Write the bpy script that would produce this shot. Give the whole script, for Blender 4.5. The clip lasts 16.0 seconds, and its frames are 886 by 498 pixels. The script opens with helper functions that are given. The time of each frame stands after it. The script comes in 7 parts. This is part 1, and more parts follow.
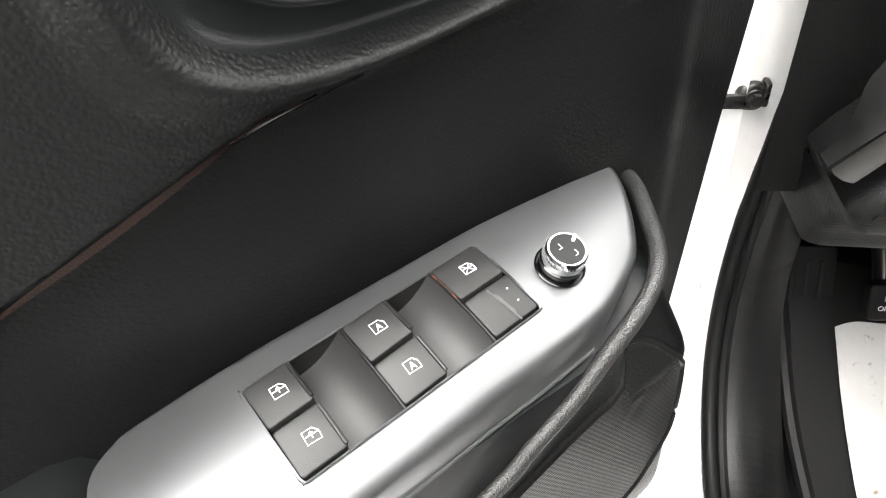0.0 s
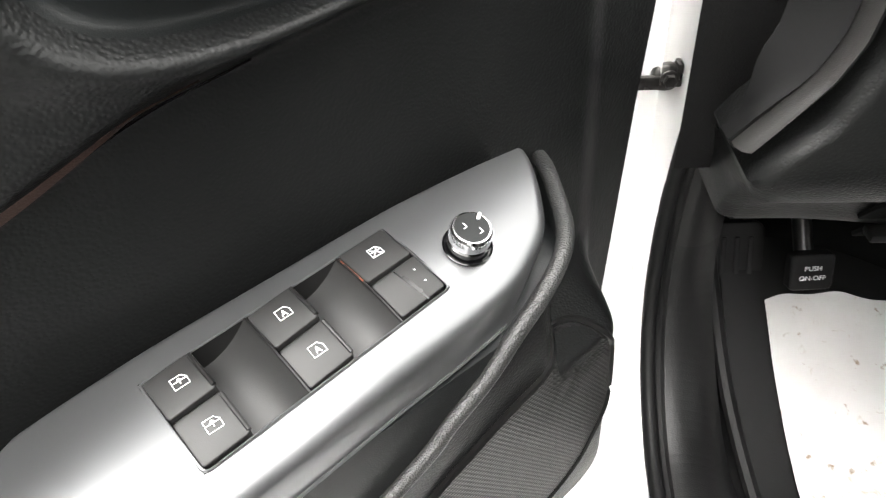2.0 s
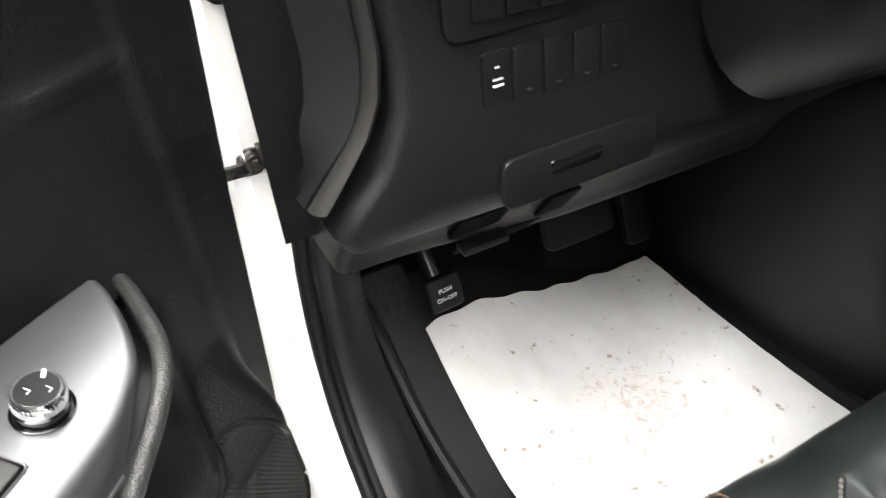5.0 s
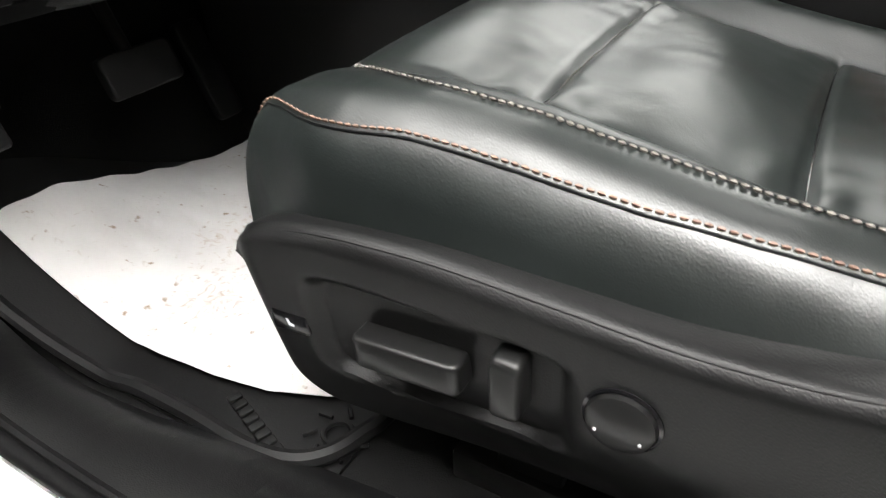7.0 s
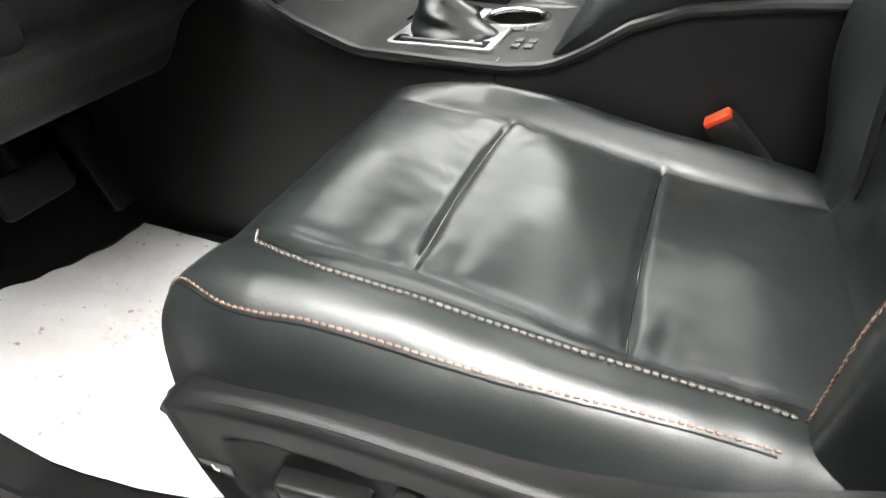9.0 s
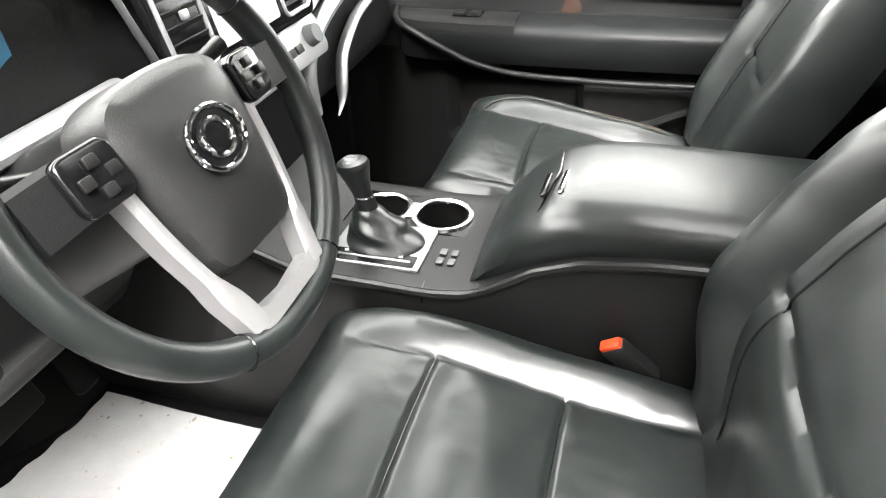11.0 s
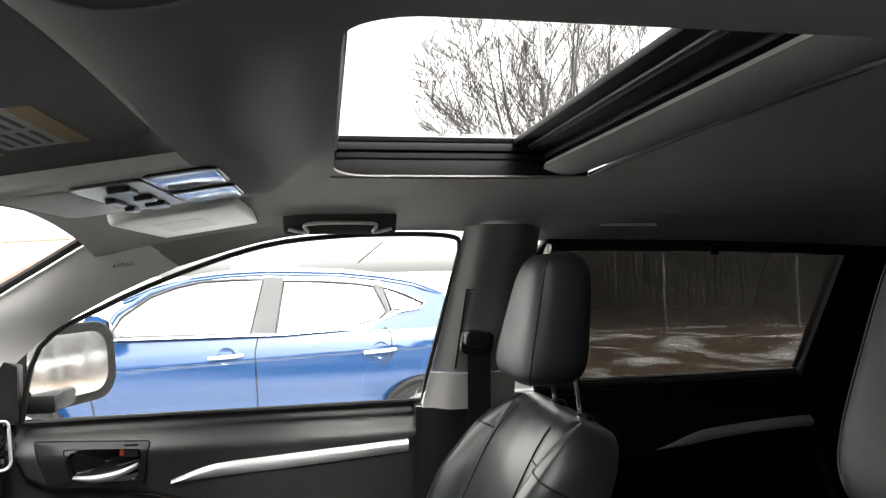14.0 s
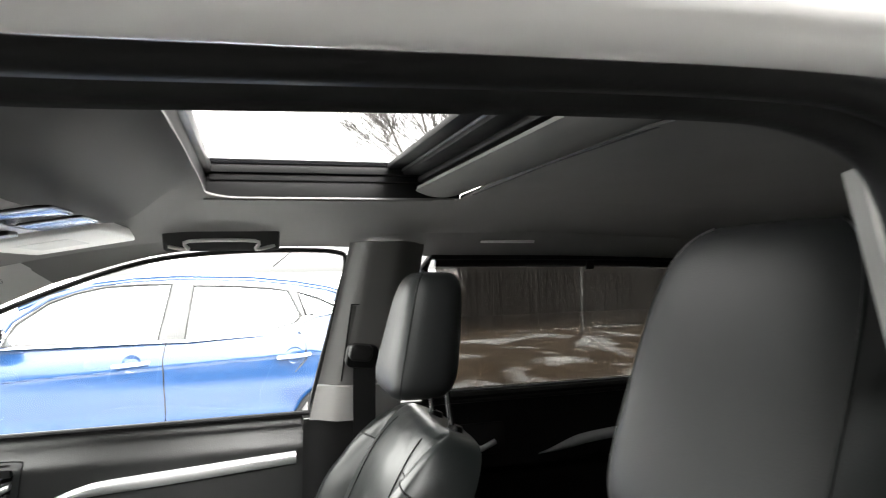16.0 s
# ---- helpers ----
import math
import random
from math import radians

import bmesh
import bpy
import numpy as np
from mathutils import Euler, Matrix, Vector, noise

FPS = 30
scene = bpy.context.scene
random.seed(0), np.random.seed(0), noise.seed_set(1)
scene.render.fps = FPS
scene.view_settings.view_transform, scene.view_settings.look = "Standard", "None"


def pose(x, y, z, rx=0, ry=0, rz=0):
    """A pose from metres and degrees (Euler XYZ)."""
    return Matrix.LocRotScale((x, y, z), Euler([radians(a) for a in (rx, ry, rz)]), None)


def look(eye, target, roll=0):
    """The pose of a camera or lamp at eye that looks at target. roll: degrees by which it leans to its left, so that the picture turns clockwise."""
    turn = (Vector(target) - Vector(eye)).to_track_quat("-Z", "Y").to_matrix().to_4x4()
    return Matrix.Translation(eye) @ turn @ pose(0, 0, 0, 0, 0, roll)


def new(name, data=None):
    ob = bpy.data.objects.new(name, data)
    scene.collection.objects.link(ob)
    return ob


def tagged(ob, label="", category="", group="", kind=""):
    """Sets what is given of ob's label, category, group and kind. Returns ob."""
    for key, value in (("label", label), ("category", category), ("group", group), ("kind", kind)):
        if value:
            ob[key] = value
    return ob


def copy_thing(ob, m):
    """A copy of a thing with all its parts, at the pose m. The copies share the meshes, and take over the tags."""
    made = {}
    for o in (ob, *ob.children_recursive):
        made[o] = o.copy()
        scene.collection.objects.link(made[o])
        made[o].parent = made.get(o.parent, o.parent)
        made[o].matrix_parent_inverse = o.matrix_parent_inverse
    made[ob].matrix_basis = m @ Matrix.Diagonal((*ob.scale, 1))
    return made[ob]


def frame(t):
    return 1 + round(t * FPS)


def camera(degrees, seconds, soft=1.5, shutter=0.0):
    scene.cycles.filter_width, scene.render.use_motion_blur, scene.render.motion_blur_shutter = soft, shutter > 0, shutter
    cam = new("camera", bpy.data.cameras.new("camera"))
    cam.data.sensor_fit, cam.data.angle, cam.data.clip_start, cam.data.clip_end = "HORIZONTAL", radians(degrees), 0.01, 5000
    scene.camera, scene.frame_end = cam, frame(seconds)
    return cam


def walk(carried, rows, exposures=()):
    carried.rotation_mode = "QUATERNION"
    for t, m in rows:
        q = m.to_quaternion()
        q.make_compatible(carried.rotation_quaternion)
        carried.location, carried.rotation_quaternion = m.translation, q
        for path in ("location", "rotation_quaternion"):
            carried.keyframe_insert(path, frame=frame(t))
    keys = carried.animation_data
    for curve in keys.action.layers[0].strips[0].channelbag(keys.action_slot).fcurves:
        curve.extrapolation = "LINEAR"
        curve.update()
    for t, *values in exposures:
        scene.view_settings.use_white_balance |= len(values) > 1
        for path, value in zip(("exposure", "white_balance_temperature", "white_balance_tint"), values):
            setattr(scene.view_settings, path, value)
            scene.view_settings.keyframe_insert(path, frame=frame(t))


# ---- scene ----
cam = camera(67.8, 16.0, soft=1.1, shutter=0.3)
PATH = [
    (0, (-0.98, 0.257, 1.158), (-1.291, 1.75, -0.135), -6.1),
    (0.5, (-0.976, 0.266, 1.15), (-1.294, 1.758, -0.143), -6.0),
    (1, (-0.961, 0.265, 1.14), (-1.29, 1.76, -0.147), -6.1),
    (1.5, (-0.949, 0.255, 1.143), (-1.254, 1.751, -0.148), -6.2),
    (2, (-0.948, 0.252, 1.149), (-1.15, 1.757, -0.152), -6.2),
    (2.5, (-0.956, 0.266, 1.16), (-0.959, 1.762, -0.168), -5.8),
    (3, (-0.951, 0.312, 1.197), (-0.788, 1.764, -0.169), -5.6),
    (3.5, (-0.895, 0.337, 1.232), (-0.658, 1.751, -0.163), -6.1),
    (3.7, (-0.87, 0.344, 1.227), (-0.608, 1.748, -0.173), -6.3),
    (5.8, (-0.897, 0.154, 1.045), (0.137, 1.505, -0.007), -4.9),
    (6, (-0.901, 0.135, 1.012), (0.208, 1.41, -0.059), -4.5),
    (6.3, (-0.912, 0.107, 0.969), (0.325, 1.236, -0.124), -3.2),
    (6.5, (-0.914, 0.09, 0.942), (0.397, 1.124, -0.159), -2.9),
    (7, (-0.929, 0.073, 0.899), (0.496, 0.928, -0.214), -2.4),
    (7.5, (-0.936, 0.064, 0.873), (0.533, 0.822, -0.253), -2.0),
    (8, (-0.937, 0.058, 0.882), (0.565, 0.74, -0.249), -1.8),
    (8.5, (-0.929, 0.052, 0.94), (0.597, 0.671, -0.196), -1.6),
    (9, (-0.929, 0.055, 1.037), (0.616, 0.648, -0.086), -1.7),
    (9.5, (-0.907, 0.045, 1.14), (0.652, 0.639, 0.037), -1.7),
    (9.7, (-0.888, 0.039, 1.185), (0.672, 0.633, 0.083), -1.8),
    (11.8, (-0.831, 0.025, 1.394), (0.84, 0.348, 0.343), -0.7),
    (12, (-0.821, 0.021, 1.409), (0.928, 0.312, 0.483), -0.6),
    (12.5, (-0.808, 0.036, 1.419), (1.154, 0.174, 1.056), -0.3),
    (13, (-0.781, 0.038, 1.442), (1.216, -0.021, 1.518), -1.4),
    (13.5, (-0.727, 0.026, 1.457), (1.257, -0.221, 1.523), -1.2),
    (14, (-0.703, -0.002, 1.471), (1.265, -0.351, 1.532), -1.2),
    (14.5, (-0.714, 0.026, 1.493), (1.244, -0.381, 1.555), -1.0),
    (15, (-0.725, 0.027, 1.493), (1.216, -0.448, 1.553), -1.0),
    (15.5, (-0.732, -0.012, 1.503), (1.201, -0.521, 1.553), -1.0),
    (16, (-0.766, -0.08, 1.502), (1.153, -0.643, 1.558), -1.2),
]
walk(cam, [(t, look(e, g, r)) for t, e, g, r in PATH],
     exposures=[(0, 3.8), (3.7, 3.7), (5.8, 3.8), (6.5, 3.7), (7.5, 3.5), (8.5, 3.8), (9.0, 4.1), (9.7, 4.15), (11.8, 4.6), (12.2, 4.3), (12.6, 3.7), (13.0, 3.2), (13.5, 2.9), (14.0, 2.8), (15.0, 2.9), (15.5, 3.2), (16.0, 3.45)])

# ---- world and light ----
world = bpy.data.worlds.new("overcast_sky")
scene.world = world
world.use_nodes = True
wn, wl = world.node_tree.nodes, world.node_tree.links
sky = wn.new("ShaderNodeTexSky")
sky.sky_type, sky.sun_disc = "NISHITA", False
sky.sun_elevation, sky.sun_rotation = radians(48), radians(250)
sky.air_density, sky.dust_density = 1.0, 3.0
grey = wn.new("ShaderNodeHueSaturation")
grey.inputs["Saturation"].default_value = 0.0
wl.new(sky.outputs[0], grey.inputs["Color"])
# overcast: the zenith is about three times as bright as the horizon
geo, sep, lift, over = wn.new("ShaderNodeTexCoord"), wn.new("ShaderNodeSeparateXYZ"), wn.new("ShaderNodeMapRange"), wn.new("ShaderNodeMix")
lift.inputs["To Min"].default_value, lift.inputs["To Max"].default_value = 0.85, 2.6
over.data_type, over.blend_type = "RGBA", "MULTIPLY"
over.inputs["Factor"].default_value = 1.0
wl.new(geo.outputs["Generated"], sep.inputs[0])
wl.new(sep.outputs["Z"], lift.inputs["Value"])
wl.new(grey.outputs[0], over.inputs["A"])
wl.new(lift.outputs["Result"], over.inputs["B"])
warm = wn.new("ShaderNodeMix")
warm.data_type, warm.blend_type = "RGBA", "MULTIPLY"
warm.inputs["Factor"].default_value = 1.0
warm.inputs["B"].default_value = (1.02, 1.0, 0.965, 1)
wl.new(over.outputs["Result"], warm.inputs["A"])
wl.new(warm.outputs["Result"], wn["Background"].inputs[0])
wn["Background"].inputs[1].default_value = 0.15
sun_data = bpy.data.lights.new("sun", "SUN")
sun_data.energy, sun_data.angle, sun_data.color = 0.6, radians(25), (1.0, 0.97, 0.93)
sun = new("sun", sun_data)
sun.matrix_world = look((-6, -2.2, 7), (0, 0, 0))


# ---- materials ----
def material(name, color, rough=0.5, metal=0.0, grain=0.0, scale=600.0, vary=0.15, vscale=9.0, coat=0.0, cells=True, stain=None, spec=0.5, random=0.0, crease=0.0, deep=0.0006):
    """A surface with fine relief (cells or grain) and broad tonal variation, in metres."""
    m = bpy.data.materials.new(name)
    m.use_nodes = True
    n, l = m.node_tree.nodes, m.node_tree.links
    b = n["Principled BSDF"]
    b.inputs["Metallic"].default_value = metal
    b.inputs["Coat Weight"].default_value = coat
    b.inputs["Specular IOR Level"].default_value = spec
    tc = n.new("ShaderNodeTexCoord")
    big = n.new("ShaderNodeTexNoise")
    big.inputs["Scale"].default_value = vscale
    big.inputs["Detail"].default_value = 6
    l.new(tc.outputs["Object"], big.inputs["Vector"])
    ramp = n.new("ShaderNodeMapRange")
    ramp.inputs["From Min"].default_value, ramp.inputs["From Max"].default_value = 0.3, 0.7
    ramp.inputs["To Min"].default_value, ramp.inputs["To Max"].default_value = 1 - vary, 1 + vary
    l.new(big.outputs["Fac"], ramp.inputs["Value"])
    mul = n.new("ShaderNodeMix")
    mul.data_type, mul.blend_type = "RGBA", "MULTIPLY"
    mul.inputs["Factor"].default_value = 1.0
    mul.inputs["A"].default_value = (*color, 1)
    l.new(ramp.outputs["Result"], mul.inputs["B"])
    out = mul.outputs["Result"]
    if stain:
        sn = n.new("ShaderNodeTexNoise")
        sn.inputs["Scale"].default_value, sn.inputs["Detail"].default_value = stain[1], 8
        l.new(tc.outputs["Object"], sn.inputs["Vector"])
        sr = n.new("ShaderNodeMapRange")
        sr.inputs["From Min"].default_value, sr.inputs["From Max"].default_value = stain[2], stain[2] + 0.08
        l.new(sn.outputs["Fac"], sr.inputs["Value"])
        mx = n.new("ShaderNodeMix")
        mx.data_type = "RGBA"
        l.new(sr.outputs["Result"], mx.inputs["Factor"])
        l.new(out, mx.inputs["A"])
        mx.inputs["B"].default_value = (*stain[0], 1)
        out = mx.outputs["Result"]
    if random:
        oi = n.new("ShaderNodeObjectInfo")
        rr = n.new("ShaderNodeMapRange")
        rr.inputs["To Min"].default_value, rr.inputs["To Max"].default_value = 1 - random, 1 + random
        l.new(oi.outputs["Random"], rr.inputs["Value"])
        mm = n.new("ShaderNodeMix")
        mm.data_type, mm.blend_type = "RGBA", "MULTIPLY"
        mm.inputs["Factor"].default_value = 1.0
        l.new(out, mm.inputs["A"])
        l.new(rr.outputs["Result"], mm.inputs["B"])
        out = mm.outputs["Result"]
    l.new(out, b.inputs["Base Color"])
    rm = n.new("ShaderNodeMapRange")
    rm.inputs["From Min"].default_value, rm.inputs["From Max"].default_value = 0.3, 0.7
    rm.inputs["To Min"].default_value, rm.inputs["To Max"].default_value = max(0.02, rough - 0.05), min(1, rough + 0.05)
    l.new(big.outputs["Fac"], rm.inputs["Value"])
    l.new(rm.outputs["Result"], b.inputs["Roughness"])
    if grain:
        if cells:
            g = n.new("ShaderNodeTexVoronoi")
            g.feature = "SMOOTH_F1"
            g.inputs["Scale"].default_value = scale
            h = g.outputs["Distance"]
        else:
            g = n.new("ShaderNodeTexNoise")
            g.inputs["Scale"].default_value, g.inputs["Detail"].default_value = scale, 3
            h = g.outputs["Fac"]
        l.new(tc.outputs["Object"], g.inputs["Vector"])
        bump = n.new("ShaderNodeBump")
        bump.inputs["Strength"].default_value = grain
        bump.inputs["Distance"].default_value = deep
        l.new(h, bump.inputs["Height"])
        l.new(bump.outputs["Normal"], b.inputs["Normal"])
        if crease:
            # fine folds and scuffs of worn leather
            wa = n.new("ShaderNodeTexNoise")
            wa.inputs["Scale"].default_value, wa.inputs["Detail"].default_value = 22, 5
            wa.inputs["Distortion"].default_value = 1.2
            l.new(tc.outputs["Object"], wa.inputs["Vector"])
            fold = n.new("ShaderNodeBump")
            fold.inputs["Strength"].default_value, fold.inputs["Distance"].default_value = crease, 0.004
            l.new(wa.outputs["Fac"], fold.inputs["Height"])
            l.new(fold.outputs["Normal"], bump.inputs["Normal"])
    return m


def glass_material(name, tint):
    """Thin pane: tinted see-through with a Fresnel gloss."""
    m = bpy.data.materials.new(name)
    m.use_nodes = True
    n, l = m.node_tree.nodes, m.node_tree.links
    n.remove(n["Principled BSDF"])
    clear, gloss = n.new("ShaderNodeBsdfTransparent"), n.new("ShaderNodeBsdfGlossy")
    clear.inputs[0].default_value = (*tint, 1)
    gloss.inputs["Roughness"].default_value = 0.02
    mix, edge, sharp, span = (n.new("ShaderNode" + k) for k in ("MixShader", "LayerWeight", "Math", "MapRange"))
    sharp.operation = "POWER"
    sharp.inputs[1].default_value = 5.0
    span.inputs["To Min"].default_value, span.inputs["To Max"].default_value = 0.035, 0.8
    l.new(edge.outputs["Facing"], sharp.inputs[0])
    l.new(sharp.outputs[0], span.inputs["Value"])
    l.new(span.outputs["Result"], mix.inputs[0])
    l.new(clear.outputs[0], mix.inputs[1])
    l.new(gloss.outputs[0], mix.inputs[2])
    l.new(mix.outputs[0], n["Material Output"].inputs[0])
    return m


LEATHER = material("black_leather", (0.0085, 0.0108, 0.0103), 0.34, grain=0.16, scale=900, vary=0.2, vscale=14, spec=0.62, crease=0.12)
LEATHER_SIDE = material("black_vinyl", (0.0066, 0.0074, 0.0076), 0.45, grain=0.15, scale=1000, vary=0.12, vscale=10, spec=0.22)
SOFT = material("black_soft_plastic", (0.0062, 0.0066, 0.0067), 0.42, grain=0.5, scale=650, vary=0.15, spec=0.27, deep=0.0007)
PLASTIC = material("black_grained_plastic", (0.0070, 0.0070, 0.0072), 0.40, grain=0.3, scale=820, vary=0.2, spec=0.27)
SMOOTH = material("black_smooth_plastic", (0.009, 0.009, 0.009), 0.33, vary=0.1, spec=0.32)
GLOSS = material("piano_black", (0.004, 0.004, 0.0045), 0.15, vary=0.05)
SATIN = material("satin_grey_trim", (0.10, 0.103, 0.105), 0.36, metal=0.55, grain=0.08, scale=2500, cells=False, vary=0.05)
PLATE = material("satin_metallic_grey", (0.160, 0.163, 0.167), 0.37, metal=0.85, vary=0.04)
SILVER = material("silver_trim", (0.55, 0.56, 0.57), 0.32, metal=0.75, vary=0.04)
SPOKE = material("satin_silver_spoke", (0.44, 0.44, 0.445), 0.36, metal=0.7, vary=0.05)
CHROME = material("chrome", (0.75, 0.75, 0.76), 0.1, metal=1.0, vary=0.03)
RUBBER = material("black_rubber", (0.0045, 0.0045, 0.0047), 0.55, grain=0.2, scale=500, vary=0.2, spec=0.25)
PAINT = material("white_car_paint", (0.80, 0.80, 0.79), 0.2, vary=0.03, coat=0.6, stain=((0.5, 0.47, 0.42), 30, 0.72))
HEADLINER = material("grey_headliner_cloth", (0.19, 0.188, 0.183), 0.9, grain=0.5, scale=1500, cells=False, vary=0.05, spec=0.2)
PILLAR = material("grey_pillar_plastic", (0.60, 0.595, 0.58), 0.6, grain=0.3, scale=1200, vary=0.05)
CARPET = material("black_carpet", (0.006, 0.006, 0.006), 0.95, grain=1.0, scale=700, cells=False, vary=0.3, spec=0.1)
PAPER = material("dirty_white_paper", (0.55, 0.545, 0.54), 0.75, grain=0.35, scale=90, cells=False, vary=0.10, vscale=9, stain=((0.24, 0.18, 0.13), 60, 0.66))


def muddy(m, centre, size, color, scale, cut):
    """A trodden patch of fine brown scuffs about a point."""
    n, l = m.node_tree.nodes, m.node_tree.links
    b = n["Principled BSDF"]
    was = b.inputs["Base Color"].links[0].from_socket
    tc, di, fa, no, su, th, mx = (n.new("ShaderNode" + k) for k in ("TexCoord", "VectorMath", "MapRange", "TexNoise", "Math", "MapRange", "Mix"))
    di.operation = "DISTANCE"
    di.inputs[1].default_value = centre
    l.new(tc.outputs["Object"], di.inputs[0])
    fa.inputs["From Max"].default_value, fa.inputs["To Min"].default_value, fa.inputs["To Max"].default_value = size, 0.15, -0.06
    l.new(di.outputs["Value"], fa.inputs["Value"])
    no.inputs["Scale"].default_value, no.inputs["Detail"].default_value, no.inputs["Distortion"].default_value = scale, 9, 2.0
    l.new(tc.outputs["Object"], no.inputs["Vector"])
    l.new(no.outputs["Fac"], su.inputs[0])
    l.new(fa.outputs["Result"], su.inputs[1])
    th.inputs["From Min"].default_value, th.inputs["From Max"].default_value, th.inputs["To Max"].default_value = cut, cut + 0.18, 0.60
    l.new(su.outputs[0], th.inputs["Value"])
    mx.data_type = "RGBA"
    mx.inputs["B"].default_value = (*color, 1)
    l.new(th.outputs["Result"], mx.inputs["Factor"])
    l.new(was, mx.inputs["A"])
    l.new(mx.outputs["Result"], b.inputs["Base Color"])


muddy(PAPER, (-0.39, 0.68, 0.41), 0.15, (0.30, 0.21, 0.13), 45, 0.61)
muddy(PAPER, (-0.53, 0.64, 0.41), 0.10, (0.28, 0.20, 0.13), 55, 0.60)
muddy(PAPER, (-0.45, 0.45, 0.41), 0.12, (0.25, 0.18, 0.12), 50, 0.62)
ORANGE = material("orange_red_plastic", (0.60, 0.05, 0.012), 0.4, vary=0.05)
TAN = material("tan_thread", (0.17, 0.105, 0.075), 0.7, vary=0.2, vscale=200)
GREYTHREAD = material("grey_thread", (0.13, 0.12, 0.105), 0.7, vary=0.2, vscale=200)
WHITEINK = material("white_print", (0.72, 0.72, 0.72), 0.6, vary=0.02)
GLASS = glass_material("clear_glass", (0.93, 0.95, 0.94))
ROOFGLASS = glass_material("roof_glass", (0.46, 0.465, 0.465))
TINT = glass_material("privacy_glass", (0.044, 0.042, 0.040))
REDTAB = material("dark_red_plastic", (0.30, 0.025, 0.015), 0.45, vary=0.05)


DOORSKIN = material("black_grained_door_skin", (0.0062, 0.0066, 0.0067), 0.42, grain=0.5, scale=480, vary=0.15, spec=0.27, deep=0.0008)
SURROUND = material("dark_handle_surround", (0.0068, 0.0078, 0.0080), 0.34, grain=0.1, scale=1500, vary=0.08, spec=0.24)
ROLLSKIN = material("coarse_grained_roll", (0.020, 0.0202, 0.020), 0.36, grain=0.8, scale=1000, vary=0.15, spec=0.5, deep=0.0007)
PASSKIN = material("black_door_skin", (0.0125, 0.013, 0.013), 0.38, grain=0.3, scale=600, vary=0.12, spec=0.5, deep=0.0006)
HUBSKIN = material("grained_hub_plastic", (0.012, 0.0122, 0.012), 0.42, grain=0.4, scale=700, vary=0.12, spec=0.5)
HEADVINYL = material("black_headrest_vinyl", (0.0098, 0.0112, 0.0114), 0.5, grain=0.15, scale=1000, vary=0.12, vscale=10, spec=0.4)
# near-black so that the handle recess carries its shade in the colour
RECESSSHADE = material("recess_shade_black", (0.003, 0.003, 0.0031), 0.8, grain=0.2, scale=600, vary=0.1, spec=0.08)
DASHSKIN = material("black_grained_dash_skin", (0.0065, 0.0068, 0.0068), 0.48, grain=0.5, scale=520, vary=0.15, spec=0.22, deep=0.0008)
BAND = material("satin_dark_band", (0.016, 0.0155, 0.015), 0.42, grain=0.15, scale=1500, vary=0.06, spec=0.5)
SWITCH = material("dark_grey_switch_plastic", (0.016, 0.016, 0.016), 0.40, grain=0.12, scale=2200, vary=0.08, spec=0.4)


# ---- shape helpers ----
def thing(name, at, label, category, group="", kind=""):
    ob = new(name)
    ob.location = at
    ob.empty_display_size = 0.05
    return tagged(ob, label, category, group, kind)


def base_of(ob):
    """Where a parent stands: parts lie in place, so only a thing's own base counts."""
    return Matrix() if ob.parent else Matrix.Translation(ob.location)


def part(name, bm, mat, parent=None, label="", smooth=40):
    """One mesh object, in place, under a thing or part."""
    bmesh.ops.recalc_face_normals(bm, faces=bm.faces)
    me = bpy.data.meshes.new(name)
    bm.to_mesh(me)
    bm.free()
    me.materials.append(mat)
    if smooth:
        me.shade_smooth()
        me.set_sharp_from_angle(angle=radians(smooth))
    ob = new(name, me)
    if parent:
        ob.parent = parent
        ob.matrix_parent_inverse = base_of(parent).inverted()
    return tagged(ob, label)


def structure(name, bm, mat, label, category, smooth=40):
    return tagged(part(name, bm, mat, None, "", smooth), label, category, "", "structure")


def surf(f, nu, nv, thick=None):
    """A grid of f(a, b), a and b from 0 to 1; thick: an offset that gives it a back."""
    bm = bmesh.new()
    rows = [[bm.verts.new(f(i / nu, j / nv)) for j in range(nv + 1)] for i in range(nu + 1)]
    for i in range(nu):
        for j in range(nv):
            bm.faces.new((rows[i][j], rows[i + 1][j], rows[i + 1][j + 1], rows[i][j + 1]))
    if thick:
        bm.normal_update()
        bmesh.ops.solidify(bm, geom=bm.faces[:], thickness=thick)
    return bm


def loft(rings, closed=True, caps=True, bm=None):
    """Skin through rings of equal counts."""
    bm = bm or bmesh.new()
    vs = [[bm.verts.new(p) for p in r] for r in rings]
    n = len(rings[0])
    for a, b in zip(vs, vs[1:]):
        for i in range(n if closed else n - 1):
            j = (i + 1) % n
            bm.faces.new((a[i], a[j], b[j], b[i]))
    if caps and closed:
        bm.faces.new(vs[0])
        bm.faces.new(vs[-1])
    return bm


def box(x0, x1, y0, y1, z0, z1, r=0.0, seg=2, m=None, bm=None):
    fresh = bm is None
    bm = bm or bmesh.new()
    g = bmesh.ops.create_cube(bm, size=1, matrix=Matrix.LocRotScale(((x0 + x1) / 2, (y0 + y1) / 2, (z0 + z1) / 2), None, (x1 - x0, y1 - y0, z1 - z0)))
    if r:
        es = list({e for v in g["verts"] for e in v.link_edges})
        bmesh.ops.bevel(bm, geom=es, offset=r, segments=seg, affect="EDGES", profile=0.5)
    if m is not None and fresh:
        bmesh.ops.transform(bm, matrix=m, verts=bm.verts[:])
    return bm


